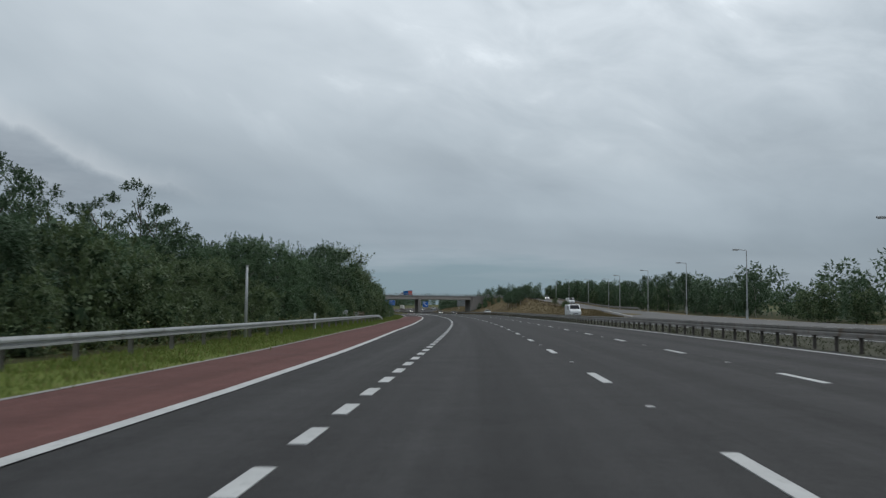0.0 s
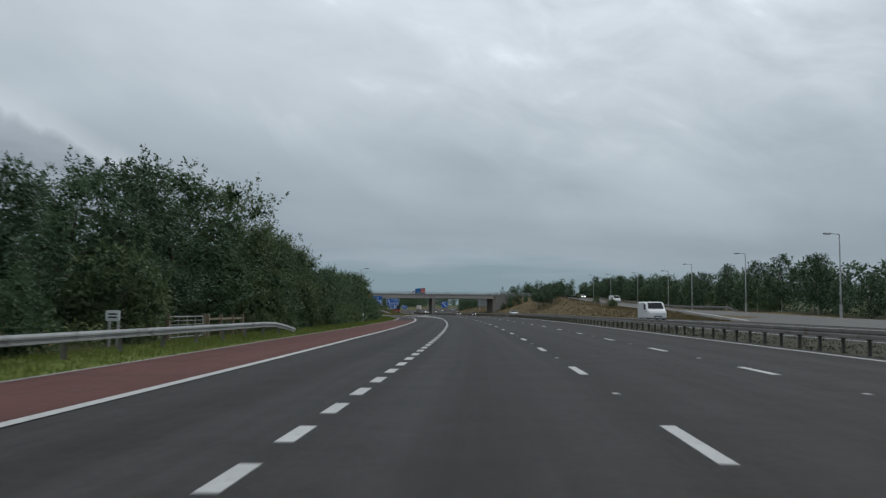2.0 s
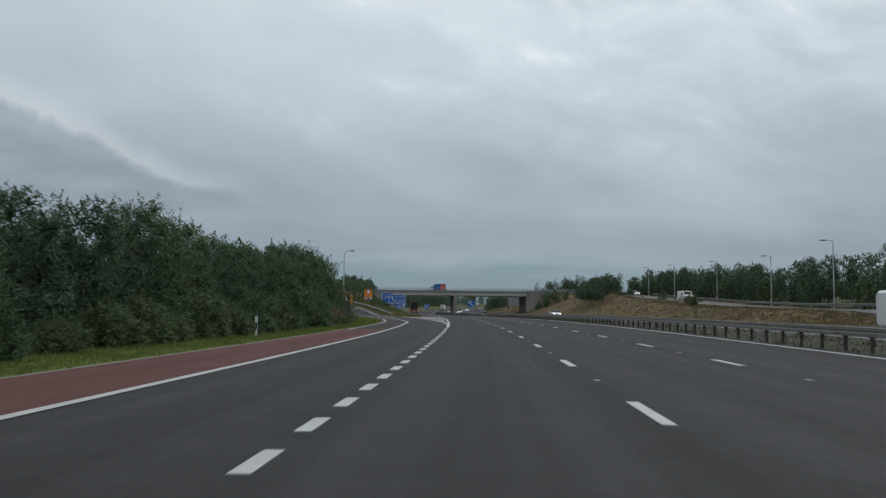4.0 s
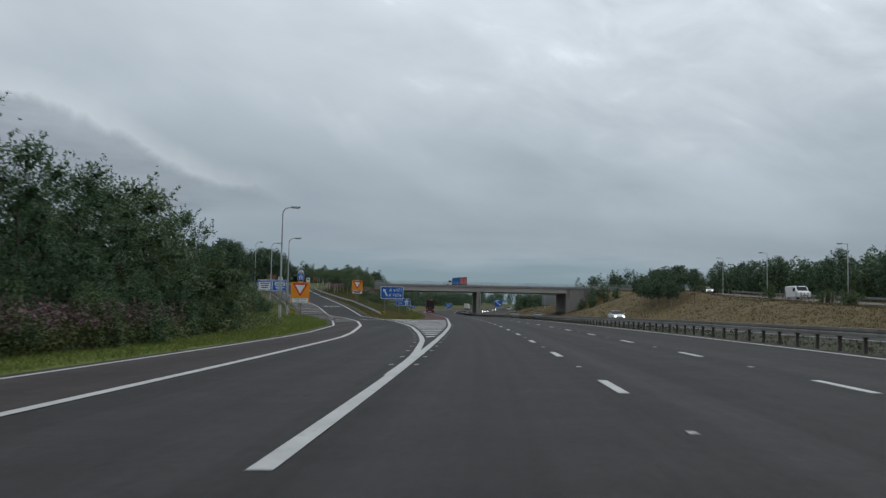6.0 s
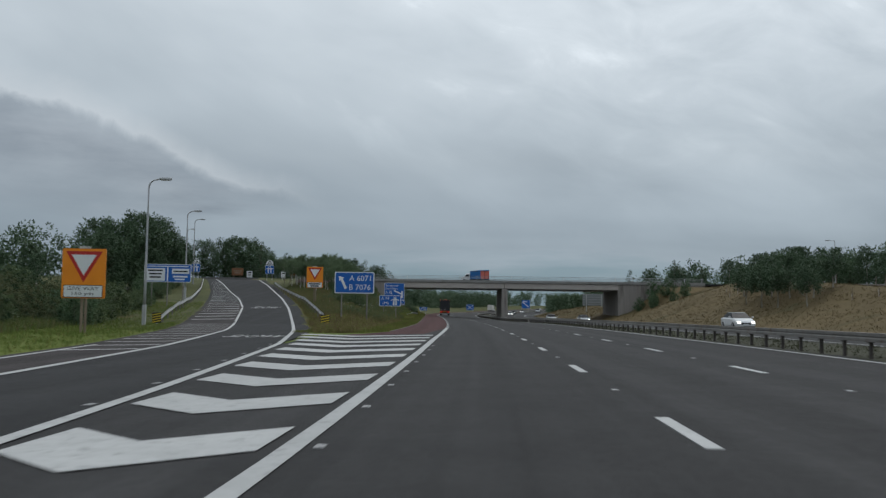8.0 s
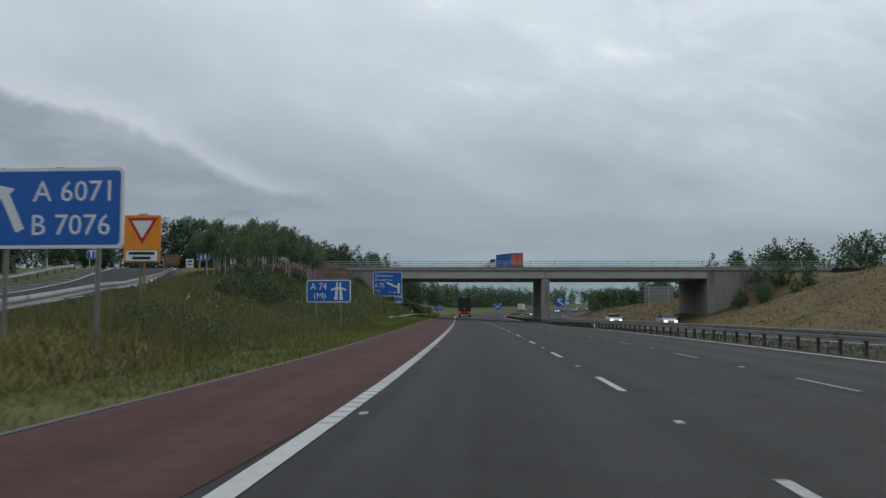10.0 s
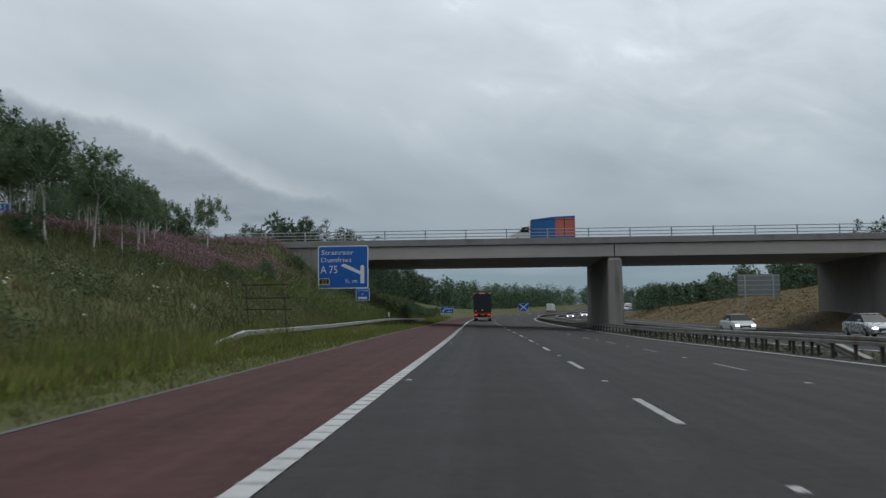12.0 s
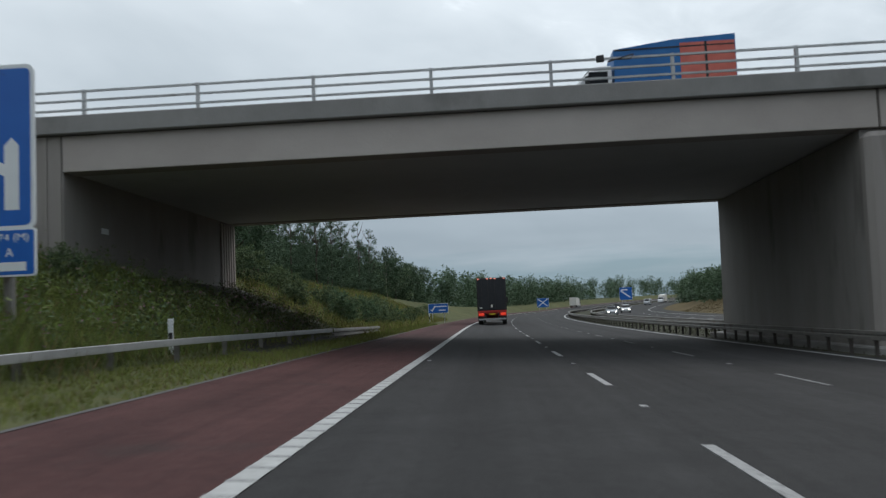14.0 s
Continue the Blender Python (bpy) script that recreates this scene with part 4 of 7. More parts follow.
bpart("pier_plinth", [(-1.0, 1.0, -0.9, DEPTH + 0.9, -1.2, -0.25)], CONCRETE_GREY, "", pier, 0.04)
for a0, a1 in ((-25.0, -23.5), (22.7, 24.2)):
    bpart("abutment", [(a0, a1, 0.05, DEPTH - 0.05, -1, 6.87)], CONCRETE_DARK, "streaked concrete abutment wall")
for a0, a1 in ((-33.2, -23.55), (22.75, 40.0)):
    wing = bpart("wing_wall", [(a0, a1, -0.02, 0.45, -1, 6.885)], CONCRETE_STAIN, "concrete wing wall with vertical ribs")
    for a in np.arange(a0 + 0.3, a1 - 0.2, 0.4):
        bpart("rib", [(a, a + 0.14, -0.07, -0.02, 0.0, 6.87)], CONCRETE_STAIN, "", wing)
for a in np.arange(-0.1, 1.8, 0.36):
    bpart("rib", [(-23.53, -23.42, DEPTH - 2.0 + a, DEPTH - 1.84 + a, 0.8, 5.75)], CONCRETE, "", wing)
bpart("bearing_plate", [(-23.48, -23.45, 2.4, 2.9, 4.2, 4.38)], SIGN_WHITE, "small pale plate on the abutment")
for b in (0.05, DEPTH - 0.1):
    rail = bpart("parapet", [(-33.0, 39.8, b - 0.035, b + 0.035, z - 0.03, z + 0.03) for z in (7.66, 7.94, 8.22)], GALV, "three-rail grey metal parapet")
    for a in np.arange(-2.1 - 8 * 3.46, 39.8, 3.46):
        bpart("parapet_post", [(a - 0.045, a + 0.045, b - 0.02, b + 0.1, 7.44, 8.27)], GALV, "", rail)
# road over the bridge, on its embankments
for a0, a1 in ((-130, -52), (52, 130)):
    bpart("deck", [(a0, a1, 2.5, 14, 6.6, 7.25)], ASPHALT)


# ---- lamp columns ----
def lamp_column(height, arm, bend=0.55, label="tall grey steel lamp column with one curved arm", name="street_lamp"):
    root = thing(name, Matrix.Identity(4), label, "street lamp", "lamp columns along the slip roads")
    sgn = 1 if arm > 0 else -1
    part("base_door", boxes((-0.11, 0.11, -0.11, 0.11, -0.3, 1.3), bevel=0.02), LAMP_STEEL, root)
    bm = bmesh.new()
    pts, rad = [(0, 0, 1.3)], [0.095]
    for k in range(1, 6):
        pts.append((0, 0, 1.3 + (height - 1.9) * k / 5))
        rad.append(0.095 - 0.04 * k / 5)
    for k in range(1, 7):
        q = k / 6 * math.pi / 2
        pts.append((sgn * bend * (1 - math.cos(q)), 0, height - bend + bend * math.sin(q)))
        rad.append(0.05)
    pts.append((arm, 0, height + 0.04))
    rad.append(0.042)
    tube(bm, pts, rad, 10)
    part("column", bm, LAMP_STEEL, root, smooth=True)
    x0, x1 = sorted((arm - sgn * 0.1, arm + sgn * 0.7))
    head = part("lantern", boxes((x0, x1, -0.13, 0.13, height - 0.03, height + 0.13), bevel=0.05), LAMP_STEEL, root)
    part("lens", boxes((x0 + 0.12, x1 - 0.12, -0.1, 0.1, height - 0.07, height - 0.02), bevel=0.02), PALE_PLASTIC, head)
    return root


left_lamp = lamp_column(9.55, 0.8)
left_lamp.matrix_basis = stand(232.7, -16.0)
for s, u in ((267.3, -21.4), (305, -29.9), (340, -38.7), (385, -52)):
    copy_thing(left_lamp, stand(s, u))
right_lamp = lamp_column(8.35, -0.95, 0.12, "tall grey steel lamp column with one straight square-set arm")
right_lamp.matrix_basis = stand(141, 37.6)
for s, u in ((66, 31.8), (103.5, 33.4), (178.4, 41.9), (212.3, 45.2), (250.5, 53.2), (285, 57.0), (324, 61.2), (360, 66)):
    copy_thing(right_lamp, stand(s, u))


# ---- signs ----
def rounded(w, h, r, seg=5):
    pts = []
    for cx, cz, a0 in ((w / 2 - r, h / 2 - r, 0), (-w / 2 + r, h / 2 - r, 90), (-w / 2 + r, -h / 2 + r, 180), (w / 2 - r, -h / 2 + r, 270)):
        for k in range(seg + 1):
            a = radians(a0 + 90 * k / seg)
            pts.append((cx + r * math.cos(a), cz + r * math.sin(a)))
    return pts


def plate(root, cx, cz, w, h, face, y=0.0, border=SIGN_WHITE, rim=0.07, radius=0.12, name="panel", label=""):
    """A sheet sign with a pale border; its face looks along -y."""
    p = part(name, prism(bmesh.new(), [(x + cx, z + cz) for x, z in rounded(w, h, radius)], y, y + 0.045), border, root, label)
    part("face", prism(bmesh.new(), [(x + cx, z + cz) for x, z in rounded(w - 2 * rim, h - 2 * rim, radius * 0.7)], y - 0.006, y), face, p)
    return p


def shape(root, pts, mat, y=-0.012, name="symbol"):
    return part(name, prism(bmesh.new(), pts, y, -0.004), mat, root)


def words(root, text, cx, cz, h, w=None, mat=SIGN_WHITE, y=-0.010):
    return put("lettering", text_mesh(text, h, w, mat), root, m=Matrix.Translation((cx, y, cz)))


def bars(root, rows, mat=SIGN_WHITE, y=-0.010):
    for cx, cz, w, h in rows:
        part("text_bar", boxes((cx - w / 2, cx + w / 2, y, -0.004, cz - h / 2, cz + h / 2)), mat, root)


def posts(root, xs, z0, z1, r=0.055, mat=OLD_GALV):
    for x in xs:
        part("post", cyl(bmesh.new(), (x, 0.09, z0), (x, 0.09, z1), r), mat, root)


def sign_root(s, u, label, turn=0.0, name="road_sign", level=None):
    return thing(name, stand(s, u, 0, turn, level), label, "road sign", "road signs beside the motorway")


def foot(s, u):
    return float(lay(s, u))


# exit direction sign
g = foot(278.8, -9.0)
r = sign_root(278.8, -9.0, "blue motorway exit sign with white arrow and road numbers", turn=-3)
z = 3.27 - g
p = plate(r, 0, z, 3.12, 1.68, SIGN_BLUE)
posts(r, (-1.0, 1.0), -0.4, z + 0.75)
words(p, "A 6071", 0.44, z + 0.35, 0.43, 1.68)
words(p, "B 7076", 0.44, z - 0.35, 0.43, 1.68)
shape(p, [(-0.82 + x * 0.82, z + q * 0.82) for x, q in ((-0.52, 0.62), (0.02, 0.50), (-0.12, 0.36), (0.30, -0.52), (0.08, -0.62), (-0.34, 0.26), (-0.44, 0.12))], SIGN_WHITE)

# motorway number sign
g = foot(308.0, -7.97)
r = sign_root(308.0, -7.97, "blue motorway sign on two posts in the rough grass", turn=-8)
z = 2.22 - g
p = plate(r, 0, z, 2.45, 1.2, SIGN_BLUE, rim=0.05)
posts(r, (-0.72, 0.66), -0.4, z + 0.5, 0.05)
words(p, "A 74", -0.55, z + 0.26, 0.36, 0.9)
words(p, "(M)", -0.48, z - 0.28, 0.39, 0.66)
for sgn in (-1, 1):
    shape(p, [(0.56 + sgn * x * 0.78, z + q * 0.78) for x, q in ((0.06, 0.58), (0.15, 0.58), (0.32, -0.60), (0.06, -0.60))][::sgn], SIGN_WHITE)
    shape(p, [(0.56 + sgn * x * 0.78, z + q * 0.78) for x, q in ((0.06, 0.60), (0.17, 0.60), (0.17, 0.30), (0.06, 0.30))][::sgn], SIGN_WHITE, -0.014)
shape(p, [(0.56 + x * 0.78, z + q * 0.78) for x, q in ((-0.55, 0.02), (-0.55, 0.13), (-0.22, 0.26), (0.22, 0.26), (0.55, 0.13), (0.55, 0.02), (0.22, 0.12), (-0.22, 0.12))], SIGN_WHITE, -0.016)

# half-mile advance sign
g = foot(377.0, -10.45)
r = sign_root(377.0, -10.45, "large blue advance direction sign with a forked white arrow", turn=-1)
z = 4.75 - g
p = plate(r, 0, z, 3.84, 3.25, SIGN_BLUE, rim=0.08, radius=0.17)
posts(r, (-1.3, 1.3), -0.4, z + 1.4, 0.07)
words(p, "Stranraer", -0.43, z + 1.12, 0.37, 2.45)
words(p, "Dumfries", -0.52, z + 0.55, 0.35, 2.28)
words(p, "A 75", -1.08, z - 0.18, 0.58, 1.28)
words(p, "½ m", 0.60, z - 1.06, 0.34, 0.92)
shape(p, [(1.45 + x * 0.8, z + q * 0.8) for x, q in ((-0.17, -1.55), (0.20, -1.55), (0.20, 0.02), (0.02, 0.22), (-0.17, 0.02), (-0.17, -0.72), (-1.82, 0.02), (-2.05, 0.12), (-1.86, 0.30), (-1.62, 0.30), (-0.17, -0.42))], SIGN_WHITE)
q_ = plate(p, -1.45, z - 1.08, 0.8, 0.5, SIGN_BLACK, y=-0.02, border=SIGN_WHITE, rim=0.04, radius=0.06, name="number_panel", label="black panel with a yellow junction number")
put("lettering", text_mesh("22", 0.32, 0.44, SIGN_YELLOW), q_, m=Matrix.Translation((-1.45, -0.032, z - 1.08)))
# distance marker below it
g = foot(376.8, -8.95)
r = sign_root(376.8, -8.95, "small blue route marker plate on a post", turn=-1)
z = 2.67 - g
p = plate(r, 0, z, 1.04, 0.92, SIGN_BLUE, rim=0.035, radius=0.06)
posts(r, (0,), -0.4, z + 0.4)
words(p, "A74 (M)", 0, z + 0.27, 0.18, 0.78)
words(p, "A", 0, z, 0.17)
bars(p, [(0, z - 0.27, 0.66, 0.17)])


def give_way(s, u, w, z0, z1, yards, turn=0.0):
    g = foot(s, u)
    r = sign_root(s, u, "orange backing board with a give way triangle", turn)
    h = z1 - z0
    zc = (z0 + z1) / 2 - g
    p = plate(r, 0, zc, w, h, SIGN_ORANGE, border=SIGN_ORANGE, rim=0.02, radius=0.06)
    posts(r, (-0.06, 0.10), -0.4, zc + h * 0.4, 0.055, WOOD)
    zt = zc + h * 0.47
    t = w * 0.42
    shape(p, [(-t, zt - 0.05), (0, zt - 0.05 - t * 1.72), (t, zt - 0.05)], SIGN_RED, -0.012, "triangle_border")
    shape(p, [(-t * 0.68, zt - 0.05 - t * 0.19), (0, zt - 0.05 - t * 1.34), (t * 0.68, zt - 0.05 - t * 0.19)], SIGN_WHITE, -0.017, "triangle")
    zb = zc - h * 0.36
    q = plate(p, 0, zb, w * 0.90, h * 0.25, SIGN_WHITE, y=-0.02, border=SIGN_BLACK, rim=0.025, radius=0.04, name="distance_plate", label="white distance plate with black lettering")
    if yards:
        words(q, "GIVE WAY", 0, zb + h * 0.055, h * 0.075, w * 0.72, SIGN_BLACK, -0.032)
        words(q, yards, 0, zb - h * 0.055, h * 0.075, w * 0.5, SIGN_BLACK, -0.032)
    else:
        bars(q, [(0, zb + h * 0.05, w * 0.7, h * 0.06), (0, zb - h * 0.05, w * 0.5, h * 0.06)], SIGN_BLACK, -0.032)
    part("marker_lamp", boxes((-0.22, 0.22, 0.0, 0.14, zc + h / 2, zc + h / 2 + 0.09), bevel=0.02), PALE_PLASTIC, r)


give_way(246.9, -16.7, 1.82, 1.48, 3.58, "150 yds", 4)
give_way(300.4, -15.3, 1.68, 3.35, 5.5, "")

# lane information sign beside the slip road
g = foot(290.2, -27.25)
r = sign_root(290.2, -27.25, "wide blue and white route information sign on posts", 4)
z = 4.26 - g
p = plate(r, 0, z, 4.2, 1.64, SIGN_BLUE, rim=0.05)
posts(r, (-1.4, 0, 1.4), -0.4, z + 0.6)
part("white_panel", boxes((-1.97, -0.23, -0.02, -0.006, z - 0.7, z + 0.44)), SIGN_WHITE, p)
part("white_panel", boxes((0.38, 1.93, -0.02, -0.006, z - 0.05, z + 0.42)), SIGN_WHITE, p)
bars(p, [(0, z + 0.62, 3.7, 0.08), (0.0, z - 0.08, 0.12, 1.25)])
bars(p, [(-1.1, z + 0.24, 1.3, 0.13), (-1.1, z - 0.07, 1.15, 0.13), (-1.1, z - 0.37, 1.0, 0.13), (1.15, z + 0.17, 1.25, 0.12)], SIGN_BLACK, -0.03)
bars(p, [(1.15, z - 0.3, 1.3, 0.15), (1.1, z - 0.55, 0.9, 0.13)])


def small_sign(s, u, w, h, top, face, label, dark=SIGN_BLACK, rows=(), timber=False, turn=0.0):
    r = sign_root(s, u, label, turn)
    z = top - foot(s, u) - h / 2
    p = plate(r, 0, z, w, h, face, rim=0.03, radius=0.05, border=SIGN_WHITE if face != SIGN_BROWN else SIGN_BROWN)
    posts(r, (-w * 0.3, w * 0.3), -0.4, z + h * 0.4, 0.05, WOOD if timber else GALV)
    bars(p, [(cx * w, z + cz * h, bw * w, bh * h) for cx, cz, bw, bh in rows], dark)
    return r, p, z


small_sign(386, -42.1, 2.3, 1.5, 9.2, SIGN_BROWN, "brown wooden board on two posts", WOOD, [(0, 0.1, 0.7, 0.12), (0, -0.15, 0.5, 0.12)], True)
small_sign(388, -40.1, 1.1, 1.3, 8.7, SIGN_WHITE, "white notice board on posts at the slip road top", SIGN_BLACK, [(0, 0.25, 0.6, 0.18), (0, -0.1, 0.6, 0.1)])
small_sign(383, -32.5, 0.85, 1.1, 8.45, SIGN_WHITE, "white notice board on posts above the bank", SIGN_BLACK, [(0, 0.2, 0.6, 0.2)])
for s, u in ((369.0, -32.7), (366.4, -45.3)):
    r, p, z = small_sign(s, u, 1.55, 1.5, 8.95, SIGN_BLUE, "blue motorway sign below a white warning triangle", SIGN_WHITE, [(-0.16, -0.12, 0.13, 0.55), (0.16, -0.12, 0.13, 0.55), (0, 0.12, 0.72, 0.1), (-0.1, 0.32, 0.07, 0.2), (0.1, 0.32, 0.07, 0.2)])
    part("warning_panel", prism(bmesh.new(), [(-0.62, z + 0.78), (0.62, z + 0.78), (0.62, z + 1.25), (0.2, z + 1.72), (-0.2, z + 1.72), (-0.62, z + 1.25)], 0.0, 0.04), SIGN_WHITE, r)
    shape(r, [(-0.55, z + 0.84), (0.55, z + 0.84), (0, z + 1.66)], SIGN_BLACK, -0.012, "triangle_border")
    shape(r, [(-0.38, z + 0.92), (0.38, z + 0.92), (0, z + 1.48)], SIGN_WHITE, -0.017, "triangle")
    bars(r, [(0, z + 1.04, 0.42, 0.12)], SIGN_BLACK, -0.022)
small_sign(385, -31.0, 1.0, 1.2, 9.0, SIGN_BROWN, "brown timber board on two posts on the bank", WOOD, [(0, 0, 0.5, 0.4)], True)
# far signs
r, p, z = small_sign(613, -5.0, 3.4, 2.6, 4.4, SIGN_BLUE, "blue country welcome sign with a white diagonal cross", SIGN_WHITE)
for k in (-1, 1):
    shape(p, [(k * x, z + q) for x, q in ((-1.6, 1.1), (-1.2, 1.1), (1.6, -1.1), (1.2, -1.1))][::k], SIGN_WHITE, -0.014 - 0.003 * k)
r, p, z = small_sign(452.7, -5.7, 2.1, 1.0, 2.25, SIGN_BLUE, "blue direction sign with a white arrow by the hard shoulder", SIGN_WHITE, [(0.15, 0.2, 0.55, 0.1), (0.2, -0.2, 0.35, 0.1)])
shape(p, [(-0.9, z - 0.08), (-0.6, z - 0.36), (-0.56, z - 0.24), (-0.25, z + 0.25), (-0.36, z + 0.28), (-0.68, z - 0.12)], SIGN_WHITE)
r, p, z = small_sign(667, 11.8, 4.2, 4.2, 7.4, SIGN_BLUE, "tall blue lane sign with a white diagonal arrow", SIGN_WHITE, [(-0.1, 0.3, 0.5, 0.1)])
shape(p, [(-1.8, z + 0.9), (-1.5, z + 1.2), (1.6, z - 1.2), (1.3, z - 1.5)], SIGN_WHITE)
# back of an oncoming sign beyond the bridge
r = sign_root(433, 38.0, "grey back of a large sign on steel posts", level=float(lay(433, 38.0)))
z = 4.55 - foot(433, 38.0)
part("panel", boxes((-2.85, 2.85, 0.0, 0.05, z - 1.5, z + 1.5), bevel=0.015), SIGN_BACK, r)
for k in range(5):
    part("stiffener", boxes((-2.8, 2.8, -0.06, 0.0, z - 1.3 + k * 0.64, z - 1.22 + k * 0.64)), GALV, r)
for x in (-1.9, 1.9):
    part("post", boxes((x - 0.08, x + 0.08, -0.22, -0.06, -0.6, z + 1.4)), GALV, r)

# empty black sign frame on the bank
g = foot(339.6, -7.25)
r = thing("sign_frame", stand(339.6, -7.25, 0, 6), "empty rusty black sign frame standing on the bank", "sign frame")
for x, top in ((-0.60, 2.2), (0.60, 2.55)):
    bm = bmesh.new()
    tube(bm, [(x + 0.16, 0, -0.5), (x - 0.05, 0, top - g)], [0.016, 0.016], 8)
    part("post", bm, BLACK_FRAME, r)
for zz, x0 in ((2.15 - g, 0.0), (1.72 - g, 0.05), (1.35 - g, 0.1)):
    part("rail", boxes((x0 - 0.78, x0 + 0.76, -0.04, -0.02, zz - 0.018, zz + 0.018)), BLACK_FRAME, r)

# bare pole and marker posts by the verge
r = thing("pole", stand(36.0, -9.65), "plain pale metal pole standing among the bushes", "pole")
part("shaft", tube(bmesh.new(), [(0, 0, -0.3), (0, 0, 1.6), (0, 0, 2.95)], [0.07, 0.06, 0.05], 10), LAMP_STEEL, r, smooth=True)
part("cap", cyl(bmesh.new(), (0, 0, 2.95), (0, 0, 2.99), 0.06), LAMP_STEEL, r)
r = small_sign(81.0, -11.5, 0.46, 0.34, 1.06, SIGN_WHITE, "small white notice plate on a short post", SIGN_BLACK, [(0, 0.15, 0.6, 0.15), (0, -0.15, 0.6, 0.15)])


# gate and short fence behind the barrier
r = thing("gate", stand(85.0, -11.1), "low grey metal gate in front of the trees", "gate")
for y in (0.0, 4.2):
    part("gate_post", boxes((-0.06, 0.06, y - 0.06, y + 0.06, -0.4, 1.02), bevel=0.01), WOOD, r)
gf = part("gate_frame", boxes((-0.02, 0.02, 0.1, 4.1, 0.90, 0.94), (-0.02, 0.02, 0.1, 4.1, 0.14, 0.18), (-0.02, 0.02, 0.1, 0.14, 0.18, 0.90), (-0.02, 0.02, 4.06, 4.1, 0.18, 0.90)), GALV, r)
for k in range(4):
    part("bar", boxes((-0.012, 0.012, 0.14, 4.06, 0.30 + k * 0.15, 0.325 + k * 0.15)), GALV, gf)
for y in (1.1, 2.1, 3.1):
    part("brace", boxes((-0.014, 0.014, y - 0.015, y + 0.015, 0.18, 0.90)), GALV, gf)
r = thing("fence", stand(90.0, -11.15), "short weathered timber post and rail fence", "fence")
for y in (0.0, 1.9, 3.8, 5.6):
    part("post", boxes((-0.06, 0.06, y - 0.06, y + 0.06, -0.4, 0.98 + 0.03 * math.sin(y * 3)), bevel=0.012), WOOD, r)
for z0 in (0.42, 0.74):
    part("rail", boxes((-0.03, 0.01, -0.1, 5.7, z0, z0 + 0.09), bevel=0.008), WOOD, r)


def marker_post():
    r = thing("marker_post", Matrix.Identity(4), "white roadside marker post with a dark reflector top", "marker post", "marker posts along the verge")
    part("stake", boxes((-0.06, 0.06, -0.02, 0.02, -0.3, 0.82), bevel=0.008), SIGN_WHITE, r)
    part("reflector", boxes((-0.045, 0.045, -0.028, -0.02, 0.30, 0.62)), SIGN_BLACK, r)
    part("cap", boxes((-0.065, 0.065, -0.025, 0.025, 0.82, 0.95), bevel=0.01), SIGN_WHITE, r)
    return r


mp = marker_post()
mp.matrix_basis = stand(381.0, -7.4, -0.12)
for s, u in ((53.0, -9.75), (149, -10.6), (450, -6.4)):
    copy_thing(mp, stand(s, u))

# striped boards at the barrier ends of the slip road
def hazard_board(s, u, turn=0.0):
    r = thing("hazard_board", stand(s, u, 0, turn), "black and yellow striped board at the barrier end", "hazard board", "striped boards at the barrier ends")
    part("board", boxes((-0.3, 0.3, -0.02, 0.02, 0.1, 0.8), bevel=0.01), SIGN_BLACK, r)
    for k in range(4):
        z0 = 0.12 + k * 0.16
        part("stripe", prism(bmesh.new(), [(-0.28, z0), (0.28, z0 + 0.12), (0.28, z0 + 0.19), (-0.28, z0 + 0.07)], -0.03, -0.02), SIGN_YELLOW, r)
    part("post", boxes((-0.04, 0.04, 0.02, 0.08, -0.3, 0.7)), GALV, r)


hazard_board(267.5, -9.6)
hazard_board(268.6, -21.0)

# surveillance lamp on the parapet
r = thing("parapet_lamp", Matrix.Translation(bp(-7.6, 0.05, 8.22)), "small dark lamp bracketed to the bridge parapet", "lamp")
part("bracket", tube(bmesh.new(), [(0.2, 0, -0.1), (0.7, 0, 0.0), (0.95, 0, 0.05), (0.85, 0, -0.08), (0.3, 0, -0.04)], [0.02] * 5, 6), POST_STEEL, r)
part("housing", boxes((-0.11, 0.11, -0.08, 0.08, -0.08, 0.10), bevel=0.02), PLASTIC, r)


# ---- vehicles ----
def wheel(root, x, y, r, w, rim=True):
    t = part("wheel", tube(bmesh.new(), [(x - w / 2, y, r), (x - w / 2 + 0.03, y, r), (x + w / 2 - 0.03, y, r), (x + w / 2, y, r)], [r - 0.04, r, r, r - 0.04], 20), TYRE, root, "black tyre", smooth=False)
    if rim:
        part("rim", cyl(bmesh.new(), (x - w / 2 - 0.01, y, r), (x + w / 2 + 0.01, y, r), r * 0.62, 14), RIM, t)


def loft(bm, sections):
    """Skin between closed sections; each is y and a list of (x, z)."""
    rings = [[bm.verts.new((x, y, z)) for x, z in pts] for y, pts in sections]
    n = len(rings[0])
    for a, b in zip(rings, rings[1:]):
        for k in range(n):
            bm.faces.new((a[k], a[(k + 1) % n], b[(k + 1) % n], b[k]))
    bm.faces.new(rings[0])
    bm.faces.new(list(reversed(rings[-1])))
    bmesh.ops.recalc_face_normals(bm, faces=bm.faces)
    return bm


def hull(w0, z0, w1, z1, wb=None):
    wb = wb or w0 * 0.92
    return [(-wb, z0), (-w0, z0 + 0.15), (-w0, z1 - 0.12), (-w1, z1), (w1, z1), (w0, z1 - 0.12), (w0, z0 + 0.15), (wb, z0)]


